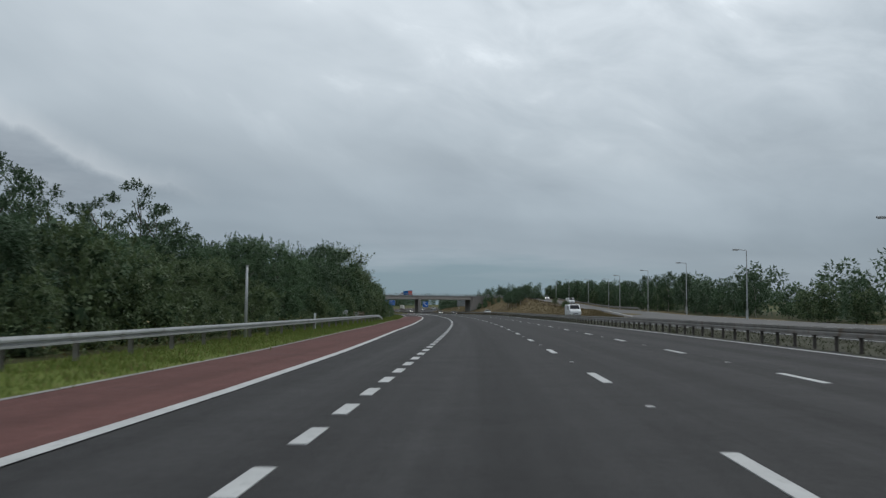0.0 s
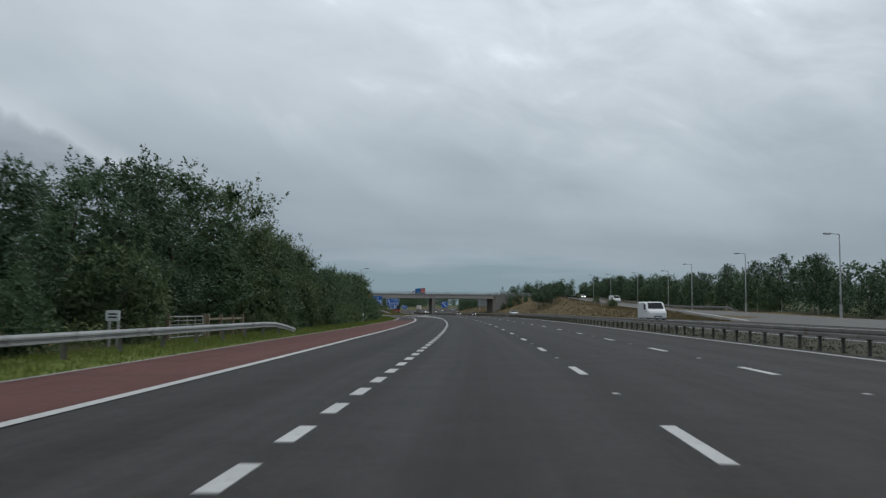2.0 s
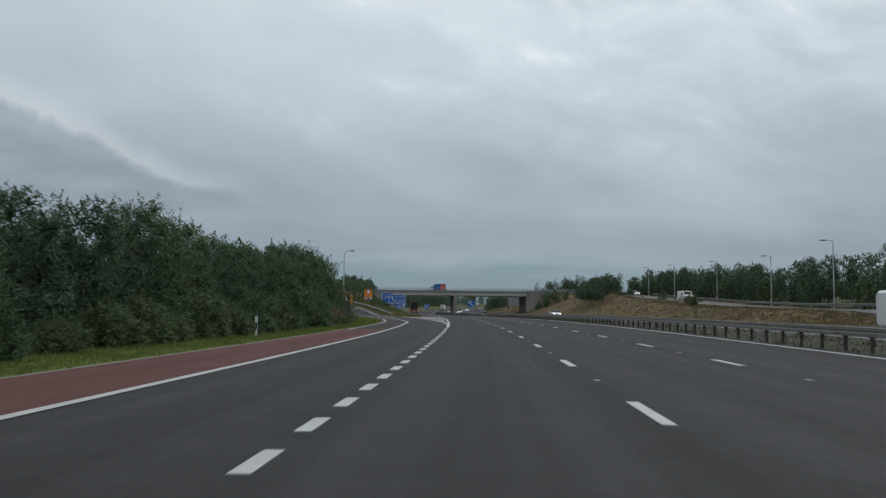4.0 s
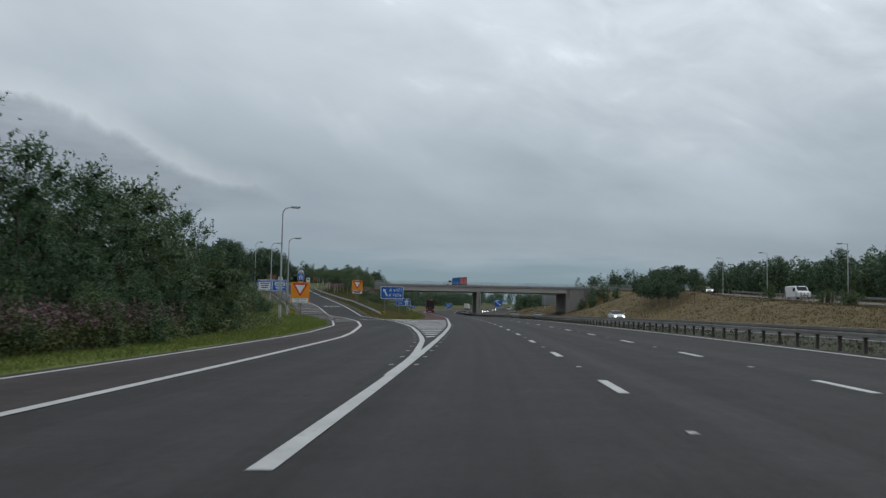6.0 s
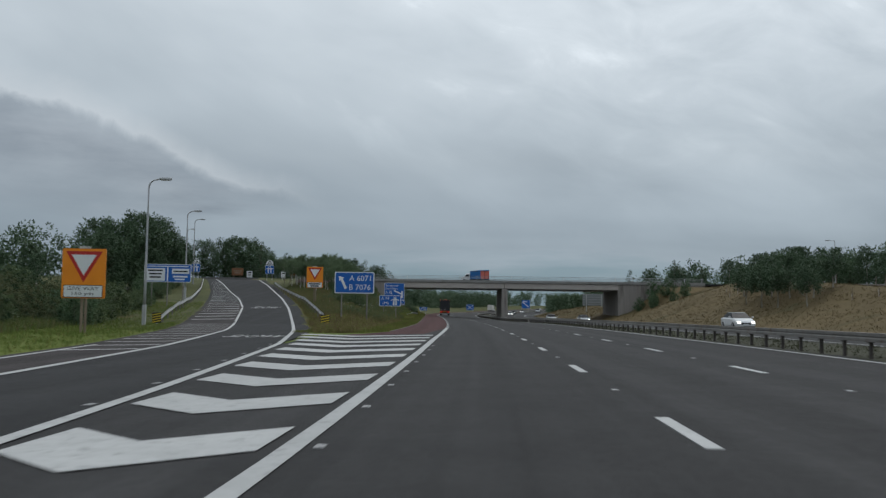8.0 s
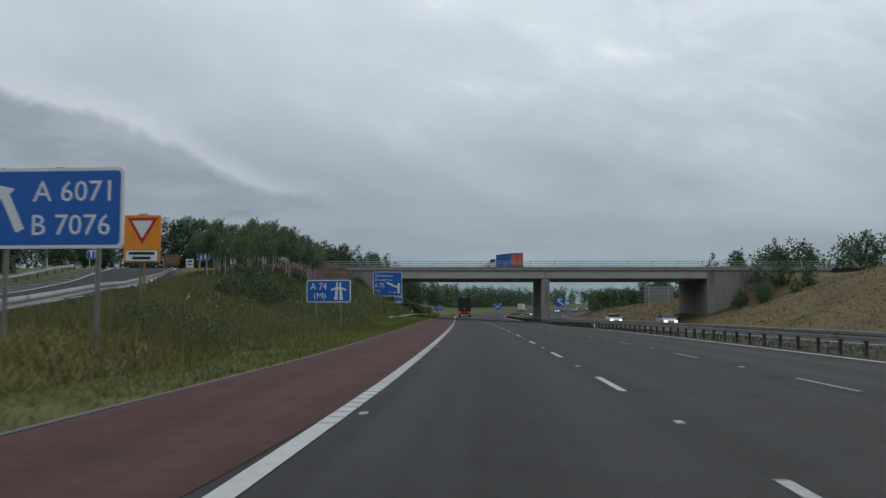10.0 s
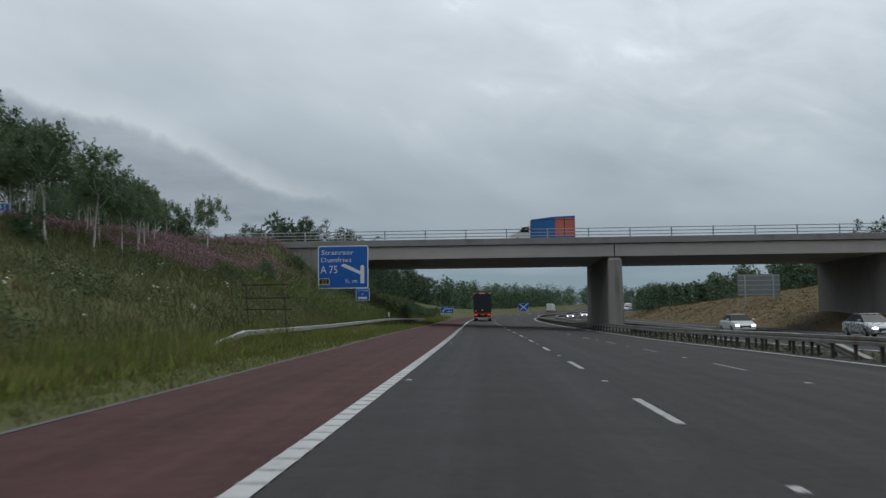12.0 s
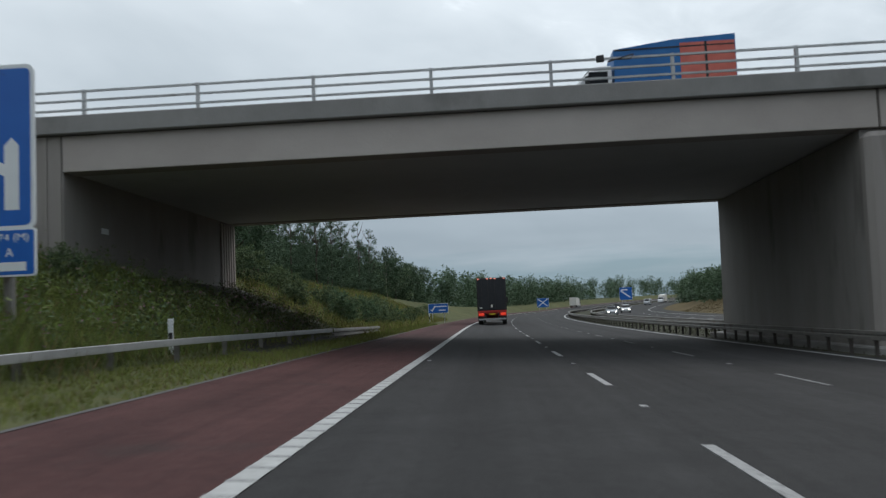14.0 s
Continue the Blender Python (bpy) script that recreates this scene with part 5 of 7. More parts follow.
def car(paint, label, kind="car", lit=True, name="car"):
    """A car or van; its front looks along -y, towards whoever comes up the road."""
    r = thing(name, Matrix.Identity(4), label, name, "oncoming traffic")
    if kind == "van":
        part("body", loft(bmesh.new(), [(-2.55, hull(0.84, 0.35, 0.78, 0.85)), (-2.4, hull(0.93, 0.28, 0.86, 1.05)), (-1.75, hull(0.96, 0.25, 0.86, 1.25)), (-1.05, hull(0.97, 0.25, 0.80, 1.92)), (-0.7, hull(0.98, 0.25, 0.84, 2.02)), (2.3, hull(0.98, 0.25, 0.86, 2.02)), (2.5, hull(0.95, 0.35, 0.82, 1.92))]), paint, r, smooth=False)
        part("windscreen", loft(bmesh.new(), [(-1.72, [(-0.80, 1.25), (0.80, 1.25), (0.80, 1.29), (-0.80, 1.29)]), (-1.10, [(-0.74, 1.86), (0.74, 1.86), (0.74, 1.93), (-0.74, 1.93)])]), GLASS, r)
        for sx in (-1, 1):
            part("side_window", boxes((sx * 0.955, sx * 0.985, -1.2, -0.4, 1.2, 1.75), bevel=0.004), GLASS, r)
        wr, ys, hy, hz, gy = 0.34, (-1.65, 1.55), -2.42, 0.78, -2.56
    else:
        part("body", loft(bmesh.new(), [(-2.15, hull(0.74, 0.32, 0.66, 0.62)), (-2.02, hull(0.84, 0.25, 0.76, 0.74)), (-1.1, hull(0.89, 0.22, 0.80, 0.95)), (0.0, hull(0.90, 0.22, 0.84, 0.98)), (1.4, hull(0.89, 0.22, 0.82, 1.0)), (1.98, hull(0.84, 0.28, 0.78, 0.96)), (2.1, hull(0.76, 0.4, 0.70, 0.85))]), paint, r)
        part("cabin", loft(bmesh.new(), [(-1.05, [(-0.80, 0.90), (0.80, 0.90), (0.78, 0.96), (-0.78, 0.96)]), (-0.25, [(-0.82, 0.90), (0.82, 0.90), (0.62, 1.40), (-0.62, 1.40)]), (0.9, [(-0.82, 0.90), (0.82, 0.90), (0.62, 1.44), (-0.62, 1.44)]), (1.85, [(-0.78, 0.90), (0.78, 0.90), (0.66, 1.05), (-0.66, 1.05)])]), GLASS, r, "dark glazed cabin")
        part("roof", boxes((-0.60, 0.60, -0.22, 0.95, 1.40, 1.47), bevel=0.03), paint, r)
        wr, ys, hy, hz, gy = 0.31, (-1.32, 1.28), -2.06, 0.60, -2.13
    for sx in (-1, 1):
        for y in ys:
            wheel(r, sx * 0.82, y, wr, 0.2)
        part("headlight", boxes((sx * 0.46, sx * 0.74, hy - 0.10, hy + 0.06, hz - 0.06, hz + 0.07), bevel=0.02), HEAD if lit else PALE_PLASTIC, r)
        part("door_mirror", boxes((sx * 0.92, sx * 1.10, -0.95, -0.80, 1.0, 1.13), bevel=0.03), paint, r)
        part("tail_light", boxes((sx * 0.5, sx * 0.72, 2.02 if kind == "car" else 2.44, 2.12 if kind == "car" else 2.53, 0.72, 0.9), bevel=0.01), TRUCK_RED, r)
    part("grille", boxes((-0.4, 0.4, gy - 0.03, gy + 0.04, 0.40, 0.56), bevel=0.01), PLASTIC, r)
    part("number_plate", boxes((-0.26, 0.26, gy - 0.05, gy - 0.03, 0.36, 0.46)), SIGN_WHITE, r)
    return r


def on_lane(s, u, turn=0.0):
    x, y = plan(s, u)
    return pose(float(x), float(y), float(base(s, u)) + 0.01, 0, 0, math.degrees(float(heading(s))) + turn)


white_car = car(CAR_WHITE, "white saloon car with lit headlights on the far carriageway")
silver_car = car(CAR_SILVER, "silver car with lit headlights on the far carriageway")
dark_car = car(CAR_DARK, "dark car with lit headlights on the far carriageway")
white_van = car(CAR_WHITE, "white panel van on the far carriageway", "van", False, "van")
dark_van = car(CAR_SILVER, "grey panel van on the far carriageway", "van", True, "van")
white_car.matrix_basis = on_lane(287, 23.6)
silver_car.matrix_basis = on_lane(366, 23.6)
dark_car.matrix_basis = on_lane(600, 16.8)
white_van.matrix_basis = on_lane(146.8, 20.2)
dark_van.matrix_basis = on_lane(655, 20.4)
copy_thing(white_car, on_lane(381, 20.0))
copy_thing(silver_car, on_lane(505, 16.8))
copy_thing(white_car, on_lane(534, 20.4))
copy_thing(silver_car, on_lane(630, 16.6))
copy_thing(white_van, stand(292, float(ramp(292)), 0.2))
copy_thing(white_car, stand(355, float(ramp(355)), 0.2))


def box_lorry(body, label, side=None, length=4.7):
    """A small box lorry; its front looks along -y."""
    r = thing("lorry", Matrix.Identity(4), label, "lorry")
    part("cab", loft(bmesh.new(), [(-2.05, hull(0.80, 0.40, 0.70, 0.95)), (-1.85, hull(0.92, 0.30, 0.84, 1.15)), (-1.25, hull(0.95, 0.28, 0.86, 1.35)), (-0.65, hull(0.96, 0.28, 0.78, 2.0)), (-0.35, hull(0.97, 0.28, 0.82, 2.12)), (0.15, hull(0.97, 0.28, 0.84, 2.12))]), CAR_WHITE, r)
    part("windscreen", loft(bmesh.new(), [(-1.22, [(-0.80, 1.35), (0.80, 1.35), (0.80, 1.39), (-0.80, 1.39)]), (-0.70, [(-0.72, 1.95), (0.72, 1.95), (0.72, 2.02), (-0.72, 2.02)])]), GLASS, r)
    for sx in (-1, 1):
        part("side_window", boxes((sx * 0.95, sx * 0.98, -0.75, 0.0, 1.3, 1.85), bevel=0.004), GLASS, r)
        part("door_mirror", boxes((sx * 1.0, sx * 1.2, -0.9, -0.75, 1.3, 1.65), bevel=0.03), PLASTIC, r)
        part("headlight", boxes((sx * 0.5, sx * 0.8, -2.02, -1.9, 0.75, 0.95), bevel=0.02), PALE_PLASTIC, r)
        for y in (-1.2, length - 1.1):
            wheel(r, sx * 0.85, y, 0.36, 0.22)
    b = part("box_body", loft(bmesh.new(), [(0.25, [(-1.05, 0.62), (1.05, 0.62), (1.05, 2.72), (-1.05, 2.72)]), (length * 0.55, [(-1.05, 0.62), (1.05, 0.62), (1.05, 3.02), (-1.05, 3.02)]), (length + 0.25, [(-1.05, 0.62), (1.05, 0.62), (1.05, 3.12), (-1.05, 3.12)])]), body, r)
    part("chassis", boxes((-0.45, 0.45, -1.0, length + 0.2, 0.42, 0.60)), PLASTIC, r)
    part("rear_step", boxes((-0.95, 0.95, length + 0.25, length + 0.4, 0.40, 0.55), bevel=0.02), PLASTIC, r)
    if side:
        for sx in (-1, 1):
            part("side_panel", boxes((sx * 1.05, sx * 1.066, length * 0.60, length + 0.22, 0.75, 2.85)), side, b, "orange-red panel")
            part("panel_seam", boxes((sx * 1.066, sx * 1.074, length * 0.80, length * 0.82, 0.75, 2.85)), PLASTIC, b)
            part("top_rail", boxes((sx * 1.05, sx * 1.07, 0.27, length + 0.23, 2.66, 2.72)), PLASTIC, b)
    else:
        for sx in (-1, 1):
            part("rear_door", boxes((sx * 0.03, sx * 1.0, length + 0.25, length + 0.28, 0.7, 3.0), bevel=0.005), body, b)
    return r


lorry = box_lorry(BOX_BLUE, "blue box lorry with an orange-red panel crossing the bridge", BOX_RED)
v = bp(-7.0, 3.9, 7.26)
lorry.matrix_basis = pose(v.x, v.y, v.z, 0, 0, -80)
lorry.scale = (0.82, 0.82, 0.765)
far_lorry = box_lorry(BOX_CREAM, "cream box lorry seen from behind far up the road", length=5.5)
far_lorry.matrix_basis = on_lane(640, 0.2, 180)
copy_thing(far_lorry, on_lane(690, 20.2))


def big_truck():
    """The articulated lorry ahead, seen from behind: its rear looks along -y."""
    r = thing("truck", Matrix.Identity(4), "black curtain-sided articulated lorry with red rear underframe", "truck")
    t = part("trailer_body", boxes((-1.22, 1.22, 0.0, 12.6, 1.22, 3.98), bevel=0.03), CURTAIN, r, "black curtain-sided trailer body")
    part("rear_frame", boxes((-1.25, -1.13, -0.03, 0.09, 1.15, 4.0), (1.13, 1.25, -0.03, 0.09, 1.15, 4.0), (-1.13, 1.13, -0.03, 0.09, 3.86, 4.0), bevel=0.01), PLASTIC, t)
    for x0, x1 in ((-1.11, -0.01), (0.01, 1.11)):
        d = part("rear_door", boxes((x0, x1, -0.045, -0.005, 1.3, 3.85), bevel=0.012), CURTAIN, t)
        for k in (0.25, 0.75):
            x = x0 + (x1 - x0) * k
            part("lock_bar", cyl(bmesh.new(), (x, -0.065, 1.3), (x, -0.065, 3.82), 0.014, 8), PLASTIC, d)
        for zz in (1.6, 2.6, 3.5):
            e = x0 + 0.05 if x0 < -0.5 else x1 - 0.05
            part("hinge", boxes((e - 0.05, e + 0.05, -0.06, -0.04, zz - 0.05, zz + 0.05)), PLASTIC, d)
    part("badge", boxes((-0.09, 0.06, -0.058, -0.046, 1.48, 1.72)), BOX_CREAM, t)
    part("label_strip", boxes((-1.05, -0.80, -0.058, -0.046, 1.42, 1.52)), PALE_PLASTIC, t)
    for x in (-0.32, 0.0, 0.32, -1.1, 1.1):
        part("marker_light", boxes((x - 0.07, x + 0.07, -0.06, -0.03, 3.89, 3.96), bevel=0.01), MARKER, t)
    u = part("underframe", boxes((-1.22, 1.22, -0.05, 0.12, 1.05, 1.22), (-0.5, 0.5, 0.1, 12.4, 0.95, 1.2), bevel=0.01), TRUCK_RED, r, "red rear underframe")
    for sx in (-1, 1):
        part("light_board", boxes((sx * 0.62, sx * 1.20, -0.06, 0.02, 0.72, 1.05), bevel=0.01), TRUCK_RED, u)
        part("tail_light", boxes((sx * 0.72, sx * 1.14, -0.10, -0.06, 0.82, 1.00), bevel=0.02), TAIL, u)
        part("mudguard", boxes((sx * 0.60, sx * 1.22, 0.05, 0.10, 0.35, 0.75)), PLASTIC, r)
        for y in (1.6, 2.9, 4.2):
            wheel(r, sx * 1.02, y, 0.48, 0.38)
        wheel(r, sx * 1.02, 13.4, 0.5, 0.36)
        wheel(r, sx * 1.02, 16.6, 0.5, 0.32)
        part("side_guard", boxes((sx * 1.16, sx * 1.20, 5.2, 10.5, 0.55, 0.62), (sx * 1.16, sx * 1.20, 5.2, 10.5, 0.85, 0.92)), GALV, r)
        part("cab_mirror", boxes((sx * 1.30, sx * 1.50, 16.8, 16.9, 2.0, 2.6), bevel=0.03), PLASTIC, r)
    part("number_plate", boxes((-0.26, 0.26, -0.09, -0.06, 0.86, 0.97)), SIGN_YELLOW, u)
    part("bumper_bar", boxes((-1.18, 1.18, -0.04, 0.08, 0.42, 0.56), bevel=0.02), GALV, r, "pale metal under-run bar")
    part("bumper_bracket", boxes((-0.6, -0.5, 0.0, 0.1, 0.5, 1.0), (0.5, 0.6, 0.0, 0.1, 0.5, 1.0)), PLASTIC, r)
    part("tractor_cab", loft(bmesh.new(), [(13.2, hull(1.22, 0.9, 1.1, 3.5)), (14.6, hull(1.22, 0.5, 1.15, 3.75)), (16.9, hull(1.24, 0.4, 1.1, 3.6)), (17.2, hull(1.18, 0.45, 1.0, 2.6))]), TRUCK_RED, r)
    return r


truck = big_truck()
truck.matrix_basis = on_lane(435.5, 0.25)


# ---- plants ----
rng = np.random.default_rng(7)


def fast_mesh(name, verts, faces, mats, index=None, smooth=False):
    """A mesh from arrays; faces all of one size."""
    me = bpy.data.meshes.new(name)
    n, k = faces.shape
    me.vertices.add(len(verts))
    me.vertices.foreach_set("co", np.asarray(verts, np.float32).ravel())
    me.loops.add(n * k)
    me.loops.foreach_set("vertex_index", faces.astype(np.int32).ravel())
    me.polygons.add(n)
    me.polygons.foreach_set("loop_start", np.arange(0, n * k, k, dtype=np.int32))
    for m in mats:
        me.materials.append(m)
    if index is not None:
        me.polygons.foreach_set("material_index", np.asarray(index, np.int32))
    if smooth:
        me.polygons.foreach_set("use_smooth", np.ones(n, bool))
    me.update(calc_edges=True)
    me.validate()
    return me


def unit(v):
    return v / np.maximum(np.linalg.norm(v, axis=1, keepdims=True), 1e-6)


def leaf_shapes(pos, out, length, width, droop=0.25):
    """Small pointed leaves at pos, roughly along out."""
    n = len(pos)
    d = unit(out + rng.normal(0, 0.7, (n, 3)) + np.array([0, 0, -droop]))
    face = unit(unit(out) * 0.75 + np.array([0, 0, 0.6]) + rng.normal(0, 0.24, (n, 3)))      # blades turned to the sky
    side = unit(np.cross(d, face))
    ln = length * rng.uniform(0.65, 1.25, (n, 1))
    w = width * rng.uniform(0.7, 1.2, (n, 1))
    a = pos + d * ln * 0.25 + side * w * 0.6
    b = pos + d * ln * 0.1 - side * w * 0.5
    c = pos + d * ln * 1.1
    v = np.stack([a, b, c], 1).reshape(-1, 3)
    return v, np.arange(3 * n).reshape(n, 3)


def crown_mesh(clusters, per, length, width, sprigs, leaf_mat, core_mat, core=0.72, flat=0.8, shoot=0.6):
    """A crown from leafy clusters (x, y, z, r), shoots that stand out of it, and a dark heart. flat: height of a cluster to its width."""
    vs, fs, off = [], [], 0
    mid = clusters[:, :3].mean(0)
    for x, y, z, r in clusters:
        n = int(0.86 * per * (r / clusters[:, 3].mean()) ** 1.6)
        d = unit(rng.normal(0, 1, (n, 3)) + np.array([0, 0, 0.35]))
        lump = 1 + 0.22 * np.sin(d[:, :1] * 5 + x * 3) * np.cos(d[:, 1:2] * 6 + z * 2)
        pos = np.array([x, y, z]) + d * np.array([1, 1, flat]) * r * lump * rng.uniform(0.66, 1.10, (n, 1))
        v, f = leaf_shapes(pos, d, length, width)
        vs.append(v)
        fs.append(f + off)
        off += len(v)
    top = clusters[np.argsort(-clusters[:, 2] - 0.35 * np.linalg.norm(clusters[:, :2] - mid[:2], axis=1))]
    for k in range(sprigs):
        x, y, z, r = top[int(rng.integers(0, max(3, int(len(top) * 0.75))))]
        away = (np.array([x, y]) - mid[:2]) * 0.16
        d = unit(np.array([[away[0] + rng.normal(0, 0.28), away[1] + rng.normal(0, 0.28), 1.0]]))[0]
        side_ = rng.normal(0, 0.45, 3) * r * np.array([1, 1, 0.3])
        base_p = np.array([x, y, z]) + d * r * flat * 0.7 + side_
        ln = rng.uniform(0.5, 1.3) * shoot
        m = 18
        q = np.sort(rng.uniform(0, 1, (m, 1)), axis=0)
        pos = base_p + d * ln * q + rng.normal(0, 0.09 * shoot, (m, 3)) * (1.25 - q)
        v, f = leaf_shapes(pos, np.tile(d, (m, 1)) + rng.normal(0, 0.6, (m, 3)), length, width)
        vs.append(v)
        fs.append(f + off)
        off += len(v)
    leaves = np.concatenate(vs), np.concatenate(fs)
    # broad leaves filling the heart of each cluster, most in a shade-dark colour
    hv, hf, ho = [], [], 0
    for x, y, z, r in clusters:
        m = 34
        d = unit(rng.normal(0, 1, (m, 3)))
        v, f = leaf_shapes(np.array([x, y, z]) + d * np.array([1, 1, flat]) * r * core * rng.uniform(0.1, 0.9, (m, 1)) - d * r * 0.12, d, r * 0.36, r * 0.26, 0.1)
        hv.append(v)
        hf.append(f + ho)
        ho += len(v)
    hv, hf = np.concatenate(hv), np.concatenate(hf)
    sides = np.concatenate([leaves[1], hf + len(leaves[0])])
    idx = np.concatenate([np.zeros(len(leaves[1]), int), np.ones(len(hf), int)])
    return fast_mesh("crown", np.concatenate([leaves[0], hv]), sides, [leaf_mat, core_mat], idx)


def trunk_mesh(height, radius, limbs, spread, mat, lean=0.0, first=0.35):
    bm = bmesh.new()
    pts = [(0, 0, -0.4)] + [(lean * k + 0.12 * math.sin(k * 1.9) * radius * 4, 0.1 * math.cos(k * 2.3) * radius * 4, height * k / 6) for k in range(7)]
    tube(bm, pts, [radius * 1.25] + [radius * (1 - 0.14 * k) for k in range(7)], 8)
    for k in range(limbs):
        q = first + (1 - first) * 0.85 * k / max(1, limbs - 1)
        a = k * 2.4 + rng.uniform(0, 0.6)
        i = min(6, int(q * 6) + 1)
        s0 = Vector(pts[i])
        e = s0 + Vector((math.cos(a) * spread * (1.1 - 0.5 * q), math.sin(a) * spread * (1.1 - 0.5 * q), height * 0.2))
        m_ = (s0 + e) / 2 + Vector((0, 0, -0.08 * height * 0.3))
        tube(bm, [s0, m_, e], [radius * 0.45, radius * 0.3, radius * 0.12], 6)
    me = bpy.data.meshes.new("trunk")
    bm.to_mesh(me)
    bm.free()
    me.materials.append(mat)
    me.polygons.foreach_set("use_smooth", [True] * len(me.polygons))
    return me


def cluster_set(n, height, width, low, r0, r1):
    """Cluster centres over a crown from low to height, most of them near its outside, widest in its lower half."""
    out = []
    lobes = [(rng.uniform(0, 2 * math.pi), rng.uniform(0.82, 1.12)) for k in range(5)]
    for k in range(n):
        q = (k + rng.uniform(0, 1)) / n
        w = width * 0.5 * math.sqrt(max(0.05, 1 - (q * 0.97) ** 3.2)) * (0.72 + 0.28 * min(1, q * 4))
        a = k * 2.39996 + rng.normal(0, 0.35)
        w *= max(v - 0.25 * abs(math.sin((a - c) / 2)) for c, v in lobes)
        d = w * (rng.uniform(0.55, 1.0) if k % 4 else rng.uniform(0.0, 0.5))
        r = rng.uniform(r0, r1) * (1.0 - 0.35 * q)
        out.append((d * math.cos(a), d * math.sin(a), low + (height - low - r * 0.7) * q + r * 0.2, r))
    return np.array(out)


TOPS = {}      # how high each kind stands


def plant(name, label, category, group, crown, trunk=None):
    r = thing(name, Matrix.Translation((0, -900, -40)), label, category, group)
    put("crown", crown, r)
    heights = np.zeros(len(crown.vertices) * 3)
    crown.vertices.foreach_get("co", heights)
    TOPS[r.name] = float(np.percentile(heights[2::3], 99.0))
    if trunk is not None:
        put("trunk", trunk, r)
    return r


near_trees = []
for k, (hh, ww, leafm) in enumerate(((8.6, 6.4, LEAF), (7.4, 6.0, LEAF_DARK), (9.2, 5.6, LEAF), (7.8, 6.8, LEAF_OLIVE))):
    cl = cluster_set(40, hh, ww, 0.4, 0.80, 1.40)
    near_trees.append(plant("tree", "bushy dark green broadleaf tree crowding the verge", "tree", "roadside trees", crown_mesh(cl, 350, 0.155, 0.096, 120, leafm, LEAF_SHADE, 0.66, 0.62, 0.75), trunk_mesh(hh * 0.75, 0.14, 7, ww * 0.3, BARK)))
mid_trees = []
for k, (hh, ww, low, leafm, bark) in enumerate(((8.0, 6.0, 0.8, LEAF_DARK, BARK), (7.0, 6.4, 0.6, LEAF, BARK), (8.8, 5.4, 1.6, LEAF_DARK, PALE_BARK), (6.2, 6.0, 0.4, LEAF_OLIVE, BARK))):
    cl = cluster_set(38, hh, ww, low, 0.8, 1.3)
    mid_trees.append(plant("tree", "dark green broadleaf tree in a dense belt", "tree", "belts of trees round the junction", crown_mesh(cl, 90, 0.27, 0.17, 16, leafm, LEAF_SHADE, 0.85, 0.66, 0.45), trunk_mesh(hh * 0.75, 0.13, 6, ww * 0.3, bark)))
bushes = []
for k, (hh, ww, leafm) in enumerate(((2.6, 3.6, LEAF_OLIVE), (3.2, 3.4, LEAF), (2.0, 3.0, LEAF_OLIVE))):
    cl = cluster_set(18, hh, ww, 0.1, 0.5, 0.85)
    bushes.append(plant("bush", "rounded olive green bush in rough grass", "bush", "bushes along the verge", crown_mesh(cl, 190, 0.14, 0.09, 34, leafm, LEAF_SHADE, 0.66, 0.7, 0.45), trunk_mesh(hh * 0.6, 0.05, 6, ww * 0.25, BARK, 0.0, 0.1)))
gorse_bushes = []
for hh, ww in ((2.4, 4.4), (3.0, 5.0)):
    cl = cluster_set(30, hh, ww, 0.1, 0.45, 0.8)
    gorse_bushes.append(plant("bush", "broad olive brown gorse mound beside the slip road", "bush", "gorse beside the slip road", crown_mesh(cl, 170, 0.12, 0.07, 24, GORSE, LEAF_SHADE, 0.7, 0.8, 0.4), trunk_mesh(hh * 0.6, 0.05, 7, ww * 0.28, BARK, 0.0, 0.1)))
pines = []
for k, (hh, ww) in enumerate(((9.5, 4.6), (8.2, 4.2), (10.5, 5.0))):
    rows = []
    for q in np.linspace(0.08, 1.0, 11):
        w = ww * 0.5 * (1.05 - q) ** 0.75
        for j in range(max(1, int(7 * (1.1 - q)))):
            a = j * 2 * math.pi / max(1, int(7 * (1.1 - q))) + q * 9
            d = w * rng.uniform(0.6, 1.0)
            rows.append((d * math.cos(a), d * math.sin(a), 0.5 + (hh - 0.9) * q + rng.uniform(-0.2, 0.2), rng.uniform(0.45, 0.8) * (1.15 - 0.5 * q)))
    pines.append(plant("pine_tree", "dark pine tree beyond the bridge embankment", "tree", "pine trees beyond the bridge", crown_mesh(np.array(rows), 120, 0.26, 0.09, 6, NEEDLES, LEAF_SHADE, 0.85, 0.6, 0.3), trunk_mesh(hh * 0.95, 0.14, 8, ww * 0.3, BARK)))
cl = cluster_set(30, 6.4, 5.6, 2.6, 0.7, 1.1)
stem_tree = plant("tree", "young rounded tree with pale stems on the dry mound", "tree", "young trees on the mound", crown_mesh(cl, 75, 0.30, 0.19, 30, LEAF_DARK, LEAF_DARK, 0.85), trunk_mesh(5.0, 0.13, 7, 1.6, PALE_BARK, 0.05, 0.45))
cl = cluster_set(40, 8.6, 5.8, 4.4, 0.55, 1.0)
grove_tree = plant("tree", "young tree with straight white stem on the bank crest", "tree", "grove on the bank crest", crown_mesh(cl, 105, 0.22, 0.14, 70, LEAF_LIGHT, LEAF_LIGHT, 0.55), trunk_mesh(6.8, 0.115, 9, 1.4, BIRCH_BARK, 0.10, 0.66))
dense_trees = []
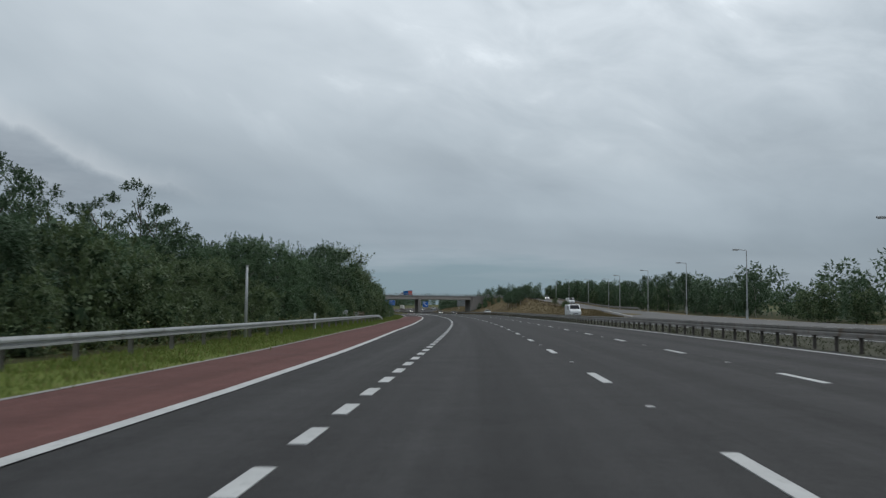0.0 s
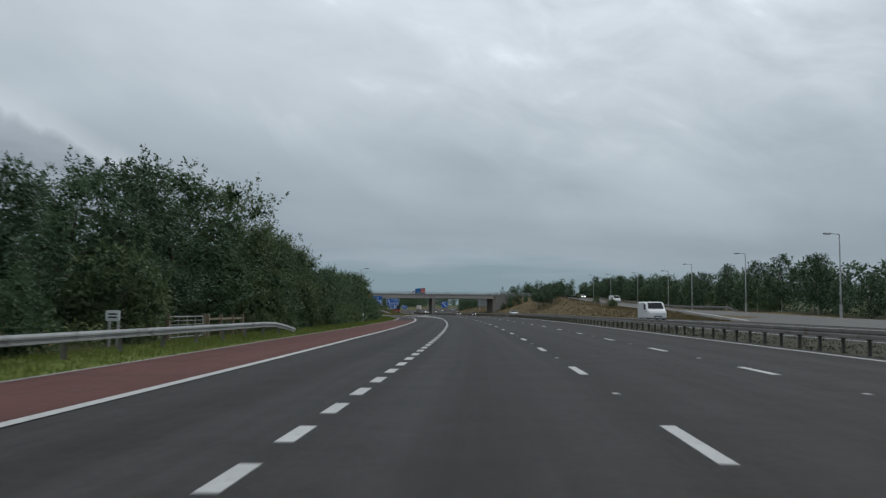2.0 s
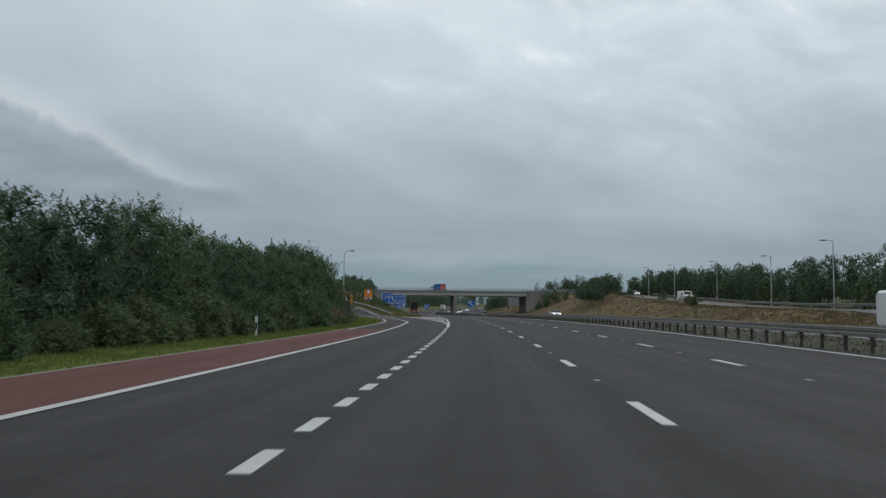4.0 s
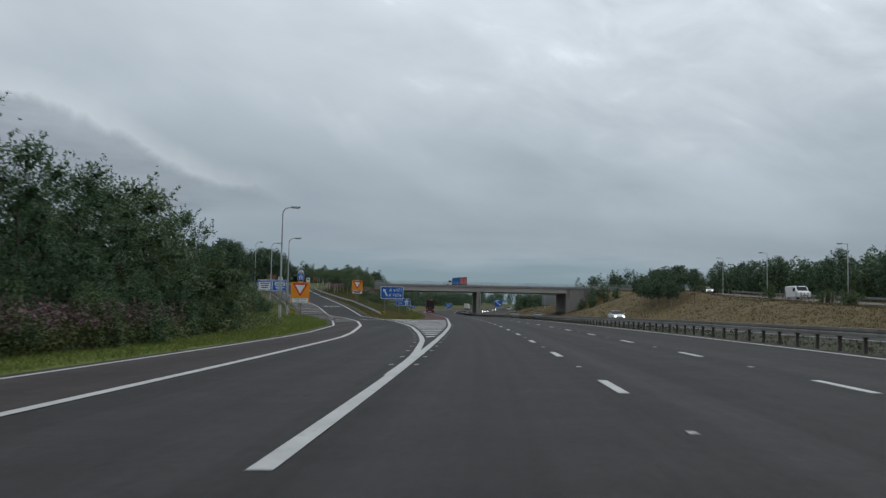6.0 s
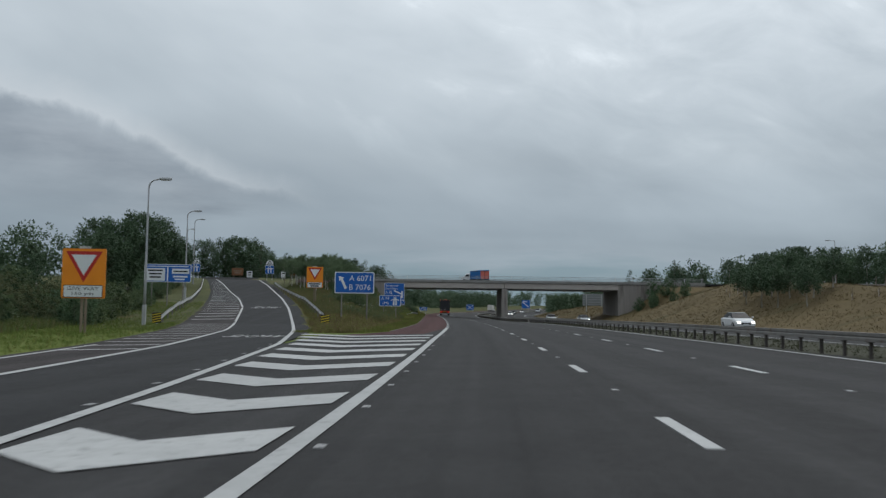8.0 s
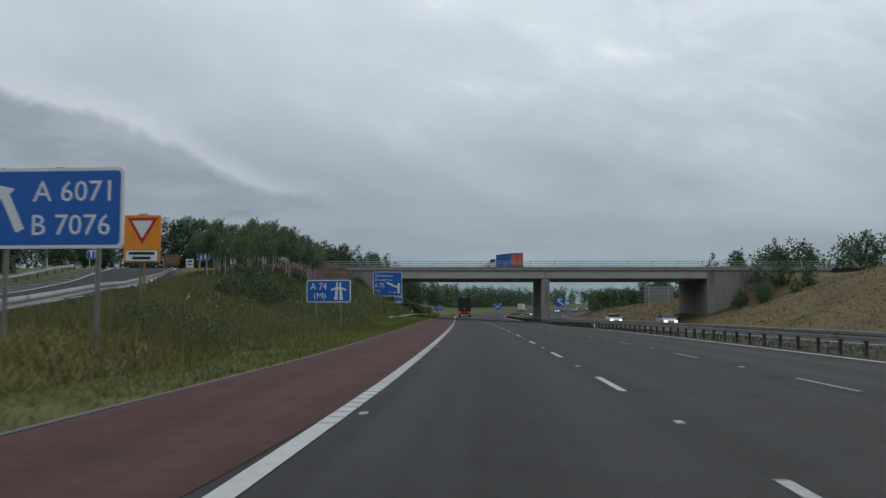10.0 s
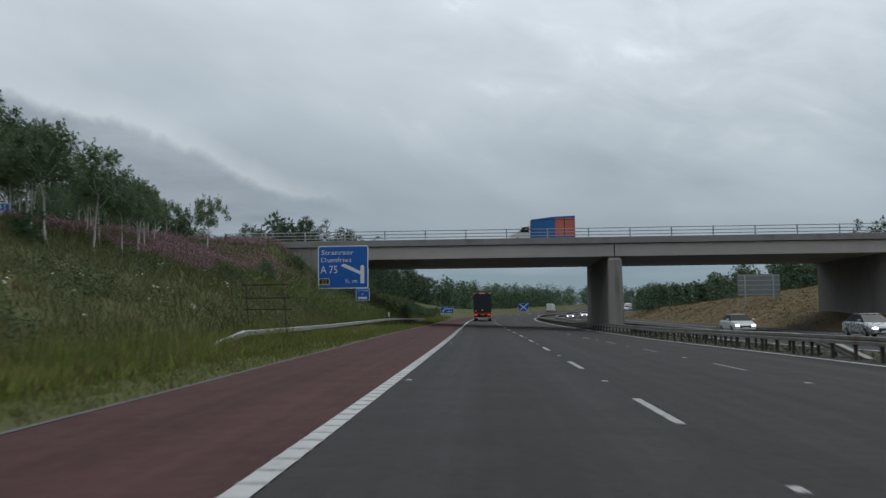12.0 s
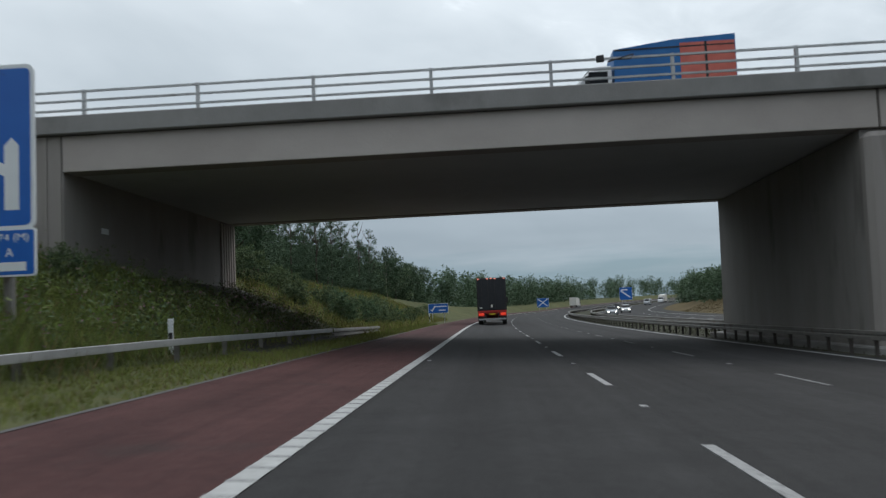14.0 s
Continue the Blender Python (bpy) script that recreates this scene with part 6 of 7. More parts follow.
for hh, ww in ((8.4, 8.0), (8.8, 7.2)):
    cl = cluster_set(56, hh, ww, 0.8, 0.9, 1.4)
    dense_trees.append(plant("tree", "old dark green tree with a dense rounded crown", "tree", "old trees at the top of the slip road", crown_mesh(cl, 125, 0.25, 0.16, 6, LEAF_DARK, LEAF_SHADE, 0.9, 0.75, 0.3), trunk_mesh(hh * 0.75, 0.17, 8, ww * 0.28, BARK)))
# an airy tree with separate tufts on long limbs
cl = np.array([(0.2, 0, 8.4, 0.55), (1.3, 0.2, 8.9, 0.55), (1.8, -0.2, 8.7, 0.4), (0.9, 0.4, 7.6, 0.6), (-0.8, 0.1, 7.4, 0.7), (1.6, 0.2, 6.6, 0.6), (2.3, 0, 6.2, 0.55), (-1.5, 0, 6.2, 0.8), (0, 0, 6.2, 0.7), (0.6, 0.3, 5.2, 0.9), (-1, 0.3, 4.8, 1.0), (1.8, 0, 4.8, 0.9), (-2, 0, 3.6, 1.1), (0.2, 0, 3.6, 1.2), (2.0, 0, 3.2, 1.1), (-0.8, 0.3, 2.0, 1.2), (1.2, 0, 1.8, 1.2)])
airy = plant("tree", "tall airy tree with tufted crown on bare limbs", "tree", "roadside trees", crown_mesh(cl, 300, 0.15, 0.10, 40, LEAF_DARK, LEAF_DARK, 0.7, 0.5, 0.35), trunk_mesh(7.8, 0.13, 9, 1.7, BARK, 0.12))
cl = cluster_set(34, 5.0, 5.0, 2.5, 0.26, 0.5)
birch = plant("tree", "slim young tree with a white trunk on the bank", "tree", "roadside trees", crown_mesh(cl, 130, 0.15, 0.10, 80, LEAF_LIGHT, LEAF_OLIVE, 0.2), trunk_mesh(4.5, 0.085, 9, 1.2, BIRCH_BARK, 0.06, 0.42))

USED = set()


def grow(kind, s, u, size=1.0, tall=1.0, sink=0.0):
    """Stand a copy of a plant there; the first one is the original."""
    p = at(s, u, -sink)
    m = pose(p.x, p.y, p.z, 0, 0, float(rng.uniform(0, 360)))
    if kind.name in USED:
        kind_copy = copy_thing(kind, m)
    else:
        USED.add(kind.name)
        kind.matrix_basis = m
        kind_copy = kind
    kind_copy.scale = (size, size, size * tall)
    return kind_copy


def pick(kinds):
    return kinds[int(rng.integers(0, len(kinds)))]


# left belt up to the exit: front row, second row, tall old trees far behind, undergrowth
rng = np.random.default_rng(23)
FRONT_S = [10, 22, 28, 34, 40, 44, 49, 56, 62, 68, 76, 79, 81, 83.5, 110, 113, 120, 128, 133, 140, 150, 162, 171, 176, 182, 190, 197, 203, 208, 214]
FRONT_H = [3.6, 3.6, 3.9, 3.9, 3.3, 4.2, 5.2, 5.5, 5.5, 5.2, 5.8, 5.5, 3.9, 3.7, 6.8, 6.6, 6.0, 5.6, 5.0, 5.4, 5.5, 5.4, 5.6, 6.5, 6.8, 6.1, 6.5, 6.8, 4.8, 3.2]
s = 14.0
while s < 211:
    tall = float(np.interp(s, FRONT_S, FRONT_H))
    setback = float(np.interp(s, [10, 90, 125, 168, 190, 205, 222], [-13.6, -13.8, -13.6, -14.4, -15.0, -16.2, -19.5]))
    gap = 1.4 if 79 < s < 99 else 0.0      # clear of the gate and fence
    kind = pick(near_trees)
    size = tall / TOPS[kind.name] * rng.uniform(0.96, 1.05)
    wide = float(np.clip(0.62 / size, 1.0, 1.3)) * rng.uniform(0.95, 1.15)
    grow(kind, s, setback - gap + rng.uniform(-0.7, 0.5), size * wide, 1 / wide, 0.15)
    s += 0.62 * tall * rng.uniform(0.9, 1.25) + 0.6
    if 82 < s < 109:
        s = 109.0
# a broad domed clump behind the gate
for k, (s, u, tall, wide) in enumerate(((86.5, -15.4, 6.3, 1.15), (91.5, -15.6, 7.7, 1.2), (97.5, -15.2, 8.3, 1.35), (103.8, -14.9, 8.4, 1.12), (109.0, -13.8, 5.8, 1.2))):
    size = tall / TOPS[near_trees[k % 4].name]
    grow(near_trees[k % 4], s, u, size * wide, 1 / wide, 0.15)
for s in np.arange(12, 214, 6.0):
    tall = float(np.interp(s, FRONT_S, FRONT_H)) * float(np.interp(s, [12, 40, 60, 220], [1.15, 1.15, 1.0, 0.98]))
    tall = min(tall, float(np.interp(s, [76, 84, 102, 112], [9, 4.6, 4.6, 9])))
    kind = pick(mid_trees)
    grow(kind, s + rng.uniform(-2, 2), float(np.interp(s, [10, 185, 222], [-18.2, -19.0, -25])) + rng.uniform(-1.2, 1.2), tall / TOPS[kind.name] * rng.uniform(0.92, 1.06))
for s, u, top in ((103.5, -37.5, 16.0), (97, -35, 12.6), (90.5, -29, 10.4), (86, -37, 12.6), (80, -38, 13.0), (74, -38, 13.6), (68, -37, 13.8), (62, -36, 13.4), (94, -41, 12.2), (78, -44, 13.4)):
    grow(airy, s, u, top / 9.35)
for s in np.arange(56, 110, 5.0):
    kind = pick(mid_trees)
    grow(kind, s, -35 + rng.uniform(-2, 2), rng.uniform(7.2, 8.6) / TOPS[kind.name])
for s in np.arange(18, 210, 3.6):
    if 79 < s < 98:
        continue
    grow(pick(bushes), s + rng.uniform(-1.2, 1.2), float(np.interp(s, [10, 90, 125, 187, 214], [-11.6, -11.5, -11.3, -11.7, -15.0])) + rng.uniform(-0.4, 0.2), rng.uniform(0.5, 0.95), 1.0, 0.15)
for s, u, k in ((84.6, -12.6, 1.18), (26, -12.8, 1.25), (30, -12.4, 1.05), (47, -12.4, 1.0), (66, -12.2, 0.95), (114.5, -12.4, 1.3), (119, -12.0, 1.35), (125, -12.4, 0.9), (172, -13.2, 1.1), (204, -14.0, 1.25), (207, -14.6, 1.1)):
    grow(bushes[0], s, u, k, 1.15, 0.15)
# scrub left of the slip road
rng = np.random.default_rng(31)
for s in np.arange(214, 296, 4.6):
    u0 = float(slip_o(s))
    grow(pick(gorse_bushes + bushes[:1]), s + rng.uniform(-1, 1), u0 - 8.6 + rng.uniform(-0.8, 0.8), rng.uniform(0.65, 0.95), 1.0, 0.2)
    grow(pick(gorse_bushes), s + rng.uniform(-1, 1), u0 - 12 + rng.uniform(-1.2, 1), rng.uniform(0.9, 1.25), 1.0, 0.2)
    grow(pick(mid_trees), s + rng.uniform(-2, 2), u0 - 17 + rng.uniform(-1.5, 1.5), rng.uniform(0.46, 0.62))
for s, u, k in ((362, -65, 0.85), (357, -70, 0.78), (348, -73, 0.72), (340, -70, 0.7), (330, -74, 0.72), (320, -71, 0.7), (309, -66, 0.68)):
    grow(pick(mid_trees[:2] + mid_trees[3:]), s, u, k * rng.uniform(0.82, 0.92), 1.0)
for k, (s, u, top) in enumerate(((313.5, -42, 9.6), (318.5, -42.5, 11.6), (323.5, -41.8, 13.0), (329, -42, 13.6), (333, -41.4, 13.2), (336.5, -41.4, 11.8), (326, -47, 12.6), (380, -56, 13.2), (388, -55.5, 14.2), (396, -56, 14.6), (409, -54.5, 16.2), (414, -51, 17.0), (420, -49.5, 17.9), (427, -48.5, 18.2), (436, -48, 17.2), (446, -48, 16.4))):
    kind = dense_trees[k % 2]
    grow(kind, s, u, (top - float(lay(s, u))) / TOPS[kind.name])
for s in np.arange(262, 334, 5.5):
    u0 = float(slip_o(s))
    grow(pick(bushes), s + rng.uniform(-1, 1), u0 - 5.6 + rng.uniform(-0.6, 0.4), rng.uniform(0.8, 1.1), 1.0, 0.2)
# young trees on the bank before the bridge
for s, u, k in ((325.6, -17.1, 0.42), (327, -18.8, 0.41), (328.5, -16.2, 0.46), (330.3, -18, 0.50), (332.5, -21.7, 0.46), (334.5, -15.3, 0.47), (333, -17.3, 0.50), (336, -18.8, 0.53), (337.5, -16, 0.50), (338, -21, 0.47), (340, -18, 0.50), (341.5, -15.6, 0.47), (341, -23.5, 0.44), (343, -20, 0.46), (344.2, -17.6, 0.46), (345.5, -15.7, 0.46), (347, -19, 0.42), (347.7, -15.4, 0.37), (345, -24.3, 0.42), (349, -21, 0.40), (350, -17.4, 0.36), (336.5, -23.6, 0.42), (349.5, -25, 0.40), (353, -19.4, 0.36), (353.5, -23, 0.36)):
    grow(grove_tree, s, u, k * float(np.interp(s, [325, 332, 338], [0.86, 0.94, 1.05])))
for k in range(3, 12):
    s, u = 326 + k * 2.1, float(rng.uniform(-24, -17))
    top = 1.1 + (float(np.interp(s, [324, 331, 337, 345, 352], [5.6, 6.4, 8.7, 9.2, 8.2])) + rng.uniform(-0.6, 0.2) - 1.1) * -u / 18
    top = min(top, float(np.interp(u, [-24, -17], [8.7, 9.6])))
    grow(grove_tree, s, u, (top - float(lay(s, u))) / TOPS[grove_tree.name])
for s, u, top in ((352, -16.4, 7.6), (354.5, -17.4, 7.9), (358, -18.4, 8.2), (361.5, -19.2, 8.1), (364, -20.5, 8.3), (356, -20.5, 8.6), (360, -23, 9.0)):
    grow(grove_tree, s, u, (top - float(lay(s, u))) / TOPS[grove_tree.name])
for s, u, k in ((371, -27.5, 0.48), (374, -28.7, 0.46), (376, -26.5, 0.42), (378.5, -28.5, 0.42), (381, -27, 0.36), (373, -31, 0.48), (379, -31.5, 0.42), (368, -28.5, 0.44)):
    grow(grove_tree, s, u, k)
grow(birch, 372.0, -19.3, (9.5 - float(lay(372, -19.3))) / TOPS[birch.name])
grow(birch, 376, -23.6, 0.6)
for s, u, k in ((381, -12.6, 0.62), (384, -11.4, 0.5), (380, -14.6, 0.6), (412, -8.4, 0.62), (418, -8.0, 0.55), (425, -7.6, 0.5), (432, -7.4, 0.45), (440, -7.2, 0.42), (449, -8.2, 0.5), (458, -8.4, 0.5), (468, -8.6, 0.55), (307, -13.2, 0.5), (307, -11.3, 0.5), (311, -11.8, 0.6), (313.5, -12.6, 0.6), (315, -14.4, 0.6), (322, -15.4, 0.55), (326, -13.6, 0.42), (356, -13.2, 0.42), (366, -13.6, 0.45), (312, -14, 0.45), (318, -12, 0.42), (330, -17, 0.45), (340, -15.5, 0.4), (410, -10.8, 0.75), (413, -8.6, 0.62), (418, -10.4, 0.75), (423, -8.0, 0.58), (416, -13.2, 0.8), (428, -9.5, 0.66), (434, -8.6, 0.54), (440, -10.4, 0.66), (409, -13.5, 0.8)):
    grow(pick(bushes), s, u, k, 1.0, 0.12)
# beyond the bridge, left
rng = np.random.default_rng(37)
for s in np.arange(419, 530, 4.6):
    for u in (-15.5, -20.5):
        grow(pick(pines if s < 478 else mid_trees + pines[:1]), s + rng.uniform(-1.2, 1.2), u - 2.2 + rng.uniform(-1.5, 1.5), rng.uniform(0.70, 0.88) * float(np.interp(s, [420, 450, 500, 530], [1.0, 1.12, 1.2, 1.05])))
for s, u, k in ((414, -27, 0.75), (419, -31, 0.85), (424, -35, 0.9), (418, -37, 0.85), (428, -41, 0.9), (420, -44, 0.85), (413, -33, 0.7)):
    grow(pick(mid_trees), s, u, k)
for s, u, top in ((417, -23.6, 12.4), (420, -21.8, 13.0), (418, -16.4, 11.5)):
    grow(dense_trees[0], s, u, (top - float(lay(s, u))) / TOPS[dense_trees[0].name] * 0.8, 1.25)
for s, u in ((421, -35), (427, -39), (433, -33), (415, -43)):
    grow(pick(pines), s, u, rng.uniform(0.85, 1.0))
# right: woods behind the slip road
for s in np.arange(50, 410, 6.6):
    grow(pick(mid_trees), s + rng.uniform(-2.2, 2.2), float(ramp(s)) + 9.0 + rng.uniform(-1.2, 1.2), rng.uniform(0.72, 0.94) * (0.76 if s < 150 else 1.0))
for s, u, k in ((303, 36.4, 0.62), (307, 38.8, 0.70), (310, 36.0, 0.72), (313, 38.6, 0.78), (316, 36.4, 0.78), (320, 39.2, 0.78), (324, 37.4, 0.72), (317, 41.4, 0.76), (308, 41.4, 0.68), (326, 42, 0.74), (332, 40, 0.70), (335, 43.5, 0.74), (330, 46, 0.74)):
    grow(stem_tree, s, u, k)
for s, u, k in ((410, 42, 0.86), (411, 46.5, 0.78), (405, 51, 0.76), (384, 56, 0.66), (408, 58, 0.76), (374, 60, 0.6)):
    grow(pick(mid_trees[2:3] + pines), s, u, k * 0.95)
for s, u, k in ((250, 40, 0.75), (264, 44, 0.8), (286, 46, 0.75), (352, 58, 0.95), (358, 53, 0.85)):
    grow(pick(bushes), s, u, k)


# dark shrubs on the embankment by the wing wall
for s, u, k in ((381, 37.2, 0.8), (379, 39.5, 0.95), (376, 38.6, 0.7), (380, 42.5, 1.0), (377, 45, 0.9), (383, 40.5, 0.8), (372, 41.5, 0.55)):
    grow(bushes[1], s, u, k, 1.0, 0.12)


# rows of trees behind the first, too close together to tell apart
def belt(rows, label):
    """rows: station and offset of the start and end, how many, height, width of the belt."""
    vs, fs, off = [], [], 0
    for s0, u0, s1, u1, n, hgt, wide in rows:
        for k in range(n):
            q = (k + rng.uniform(0, 1)) / n
            p = at(s0 + (s1 - s0) * q, u0 + (u1 - u0) * q + rng.uniform(-wide, wide))
            h_ = hgt * rng.uniform(0.72, 1.15)
            for j in range(9):
                r = h_ * 0.25 * (1.1 - 0.55 * j / 8)
                m = 58
                d = unit(rng.normal(0, 1, (m, 3)))
                c = np.array([p.x + rng.normal(0, h_ * 0.15), p.y + rng.normal(0, h_ * 0.15), p.z + h_ * (0.12 + 0.74 * j / 8)])
                v, f = leaf_shapes(c + d * r * rng.uniform(0.5, 1.1, (m, 1)), d, 0.56, 0.36)
                vs.append(v)
                fs.append(f + off)
                off += len(v)
    me = fast_mesh("tree_belt", np.concatenate(vs), np.concatenate(fs), [LEAF_DARK])
    return tagged(put("tree_belt", me), label, "woodland", kind="stuff")


belt([(0, -24, 222, -27, 56, 6.6, 2.5), (214, -36, 330, -64, 36, 7.2, 3), (335, -80, 410, -60, 30, 9.6, 4)], "dense belt of dark trees behind the verge")
belt([(415, -26, 530, -26, 40, 7.5, 3), (530, -14.5, 720, -14.5, 26, 7.6, 1.5), (610, -14.5, 700, -14.5, 10, 9.6, 1.5), (530, -20, 720, -22, 44, 8.5, 4), (720, -18, 980, -30, 60, 9.5, 6)], "dense dark woodland beyond the bridge")
belt([(a, float(ramp(a)) + 15, b, float(ramp(b)) + 15, 14, 7.6, 3.5) for a, b in ((50, 137), (137, 211), (211, 286), (286, 324), (324, 363), (363, 400))], "dense belt of dark trees behind the pale slip road")
belt([(402, 54, 470, 54, 14, 7.6, 3), (402, 63, 470, 63, 14, 7.8, 3), (402, 73, 470, 73, 14, 8.2, 3), (424, 52, 465, 45, 8, 5.6, 1.6), (465, 45, 515, 36, 9, 5.6, 1.6), (515, 36, 640, 35, 22, 5.6, 1.6), (424, 60, 515, 45, 22, 6.5, 4), (515, 43, 650, 43, 34, 6.5, 4), (650, 36, 980, 40, 70, 9, 6)], "dense dark woodland beside the oncoming lanes")


# far wooded skyline all round
def skyline():
    vs, fs, off = [], [], 0
    for s0, u0, s1, u1, n, hgt in ((980, -60, 1300, 240, 120, 10), (600, -60, 1000, -150, 90, 9), (300, -110, 600, -90, 80, 8), (-60, -70, 300, -110, 60, 7), (0, 110, 420, 130, 80, 7), (420, 90, 950, 110, 90, 8)):
        for k in range(n):
            q = rng.uniform(0, 1)
            s, u = s0 + (s1 - s0) * q + rng.normal(0, 9), u0 + (u1 - u0) * q + rng.normal(0, 9)
            p = at(s, u)
            h_ = hgt * rng.uniform(0.7, 1.15)
            for j in range(6):
                z = h_ * (0.15 + 0.75 * j / 6)
                r = h_ * 0.26 * (1.1 - 0.6 * j / 6)
                m = 30
                d = unit(rng.normal(0, 1, (m, 3)))
                c = np.array([p.x + rng.normal(0, r * 0.6), p.y + rng.normal(0, r * 0.6), p.z + z])
                v, f = leaf_shapes(c + d * r * rng.uniform(0.6, 1.1, (m, 1)), d, 0.95, 0.66)
                vs.append(v)
                fs.append(f + off)
                off += len(v)
    me = fast_mesh("woodland", np.concatenate(vs), np.concatenate(fs), [LEAF_DARK])
    return tagged(put("woodland", me), "distant dark woodland on the skyline", "woodland", kind="stuff")


skyline()


# ---- grass, weeds and flowers ----
rng = np.random.default_rng(41)
def tufts(name, label, n, s_range, u_of, height, width, blades, mats, spread=0.12, lean=0.5, share=None):
    s = rng.uniform(*s_range, n)
    lo, hi = u_of(s)
    u = lo + (hi - lo) * rng.uniform(0, 1, n)
    x, y = plan(s, u)
    z = lay(s, u)
    root = np.repeat(np.stack([x, y, z - 0.02], 1), blades, 0)
    m = n * blades
    root[:, :2] += rng.normal(0, spread, (m, 2))
    patch = 0.75 + 0.5 * (0.5 + 0.5 * soft_noise(np.repeat(s, blades) * 2.1, np.repeat(u, blades) * 3.3, 2.0))
    h = height * rng.uniform(0.45, 1.15, m) * patch
    a = rng.uniform(0, 2 * math.pi, m)
    w = width * rng.uniform(0.6, 1.3, m)
    side = np.stack([np.cos(a), np.sin(a), np.zeros(m)], 1) * w[:, None]
    tip = root + np.stack([rng.normal(0, lean, m) * h, rng.normal(0, lean, m) * h, h], 1)
    v = np.stack([root - side, root + side, tip], 1).reshape(-1, 3)
    idx = rng.choice(len(mats), m, p=share) if len(mats) > 1 else None
    me = fast_mesh(name, v, np.arange(3 * m).reshape(m, 3), mats, idx)
    return tagged(put(name, me), label, "grass", kind="stuff")


tufts("grass", "short green verge grass beside the red shoulder", 15000, (4, 222), lambda s: (left_edge(s) - 3.4, left_edge(s) - 0.10), 0.15, 0.013, 6, [LAWN, BLADE, STRAW], share=[0.62, 0.28, 0.1], lean=0.35)
tufts("grass", "tall uncut grass before the scrub", 3600, (206, 262), lambda s: (slip_o(s) - 10.0, slip_o(s) - 5.6), 0.55, 0.016, 5, [WEED, LAWN, STRAW], share=[0.5, 0.35, 0.15], lean=0.3)
tufts("grass", "green verge grass beside the slip road", 8000, (216, 300), lambda s: (slip_o(s) - 8.0, slip_o(s) - 0.15), 0.18, 0.014, 5, [LAWN, BLADE, STRAW], share=[0.7, 0.25, 0.05], lean=0.35)
tufts("grass", "yellowing verge grass beside the red shoulder", 26000, (254, 440), lambda s: (np.full_like(s, -9.2), left_edge(s) - 0.12), 0.145, 0.013, 5, [BLADE, STRAW], share=[0.8, 0.2], lean=0.35)
tufts("grass", "tall rough grass on the cutting bank", 34000, (282, 386), lambda s: (np.maximum(-24.0, gore(s) + 1.5), np.full_like(s, -7.0)), 0.44, 0.014, 4, [BANK_BLADE, STRAW, WEED], share=[0.52, 0.22, 0.26], lean=0.34)
tufts("grass", "dry tan grass on the nose of the bank", 17000, (254, 330), lambda s: (gore(s) + 1.2, np.where(s < 300, -6.4, np.minimum(gore(s) + 9.0, -5.5))), 0.32, 0.02, 4, [STRAW, TAN, BLADE], share=[0.45, 0.3, 0.25])
tufts("grass", "tall grass over the sunk end of the crash barrier", 1300, (324, 341), lambda s: (np.full_like(s, -7.6), np.full_like(s, -6.3)), 0.62, 0.014, 5, [BLADE, LAWN, STRAW], share=[0.55, 0.2, 0.25], lean=0.3)
tufts("grass", "seeding grass round the sunk crash barrier", 3600, (322, 362), lambda s: (np.full_like(s, -6.85), np.full_like(s, -6.2)), 0.34, 0.013, 5, [BLADE, STRAW], share=[0.75, 0.25])
tufts("grass", "long green grass before the abutment", 9000, (360, 390), lambda s: (np.full_like(s, -14.8), np.full_like(s, -7.3)), 0.55, 0.015, 6, [LAWN, BLADE, WEED, STRAW], share=[0.4, 0.3, 0.2, 0.1], lean=0.4)
tufts("grass", "rough grass beyond the bridge", 6000, (404, 470), lambda s: (np.full_like(s, -16.0), np.full_like(s, -6.0)), 0.5, 0.022, 4, [BLADE, STRAW], share=[0.6, 0.4])
tufts("grass", "short dull grass in the central reserve", 9000, (0, 470), lambda s: (np.full_like(s, 9.85), np.full_like(s, 14.1)), 0.13, 0.018, 4, [MEDIAN_BLADE])
tufts("grass", "dry tan grass on the mound", 24000, (150, 520), lambda s: (np.full_like(s, 29.2), np.where(s < 400, ramp(s) - 4.0, 48.0)), 0.22, 0.03, 4, [TAN])


def leafy(name, label, category, n, s_range, u_range, height, per, length, width, mats, share, head=None, keep=None):
    """Upright weeds: small leaves set along leaning stems; head: share of the stem that carries the last material."""
    s = rng.uniform(*s_range, n)
    u = rng.uniform(*u_range, n)
    if keep is not None:
        ok = keep(s, u)
        s, u = s[ok], u[ok]
        n = len(s)
    x, y = plan(s, u)
    root = np.stack([x, y, lay(s, u)], 1)
    h = height * rng.uniform(0.6, 1.2, n)
    tip = np.stack([rng.normal(0, 0.15, n) * h, rng.normal(0, 0.15, n) * h, h], 1)
    q = rng.uniform(0.05, 1.0, (n, per))
    pos = (root[:, None] + tip[:, None] * q[..., None]).reshape(-1, 3) + rng.normal(0, 0.06, (n * per, 3))
    d = unit(rng.normal(0, 1, (n * per, 3)) + np.array([0, 0, 0.5]))
    v, f = leaf_shapes(pos, d, length, width)
    if head is None:
        idx = rng.choice(len(mats), n * per, p=share)
    else:
        idx = np.where(q.ravel() > 1 - head, len(mats) - 1, 0)
    me = fast_mesh(name, v, f, mats, idx)
    return tagged(put(name, me), label, category, kind="stuff")


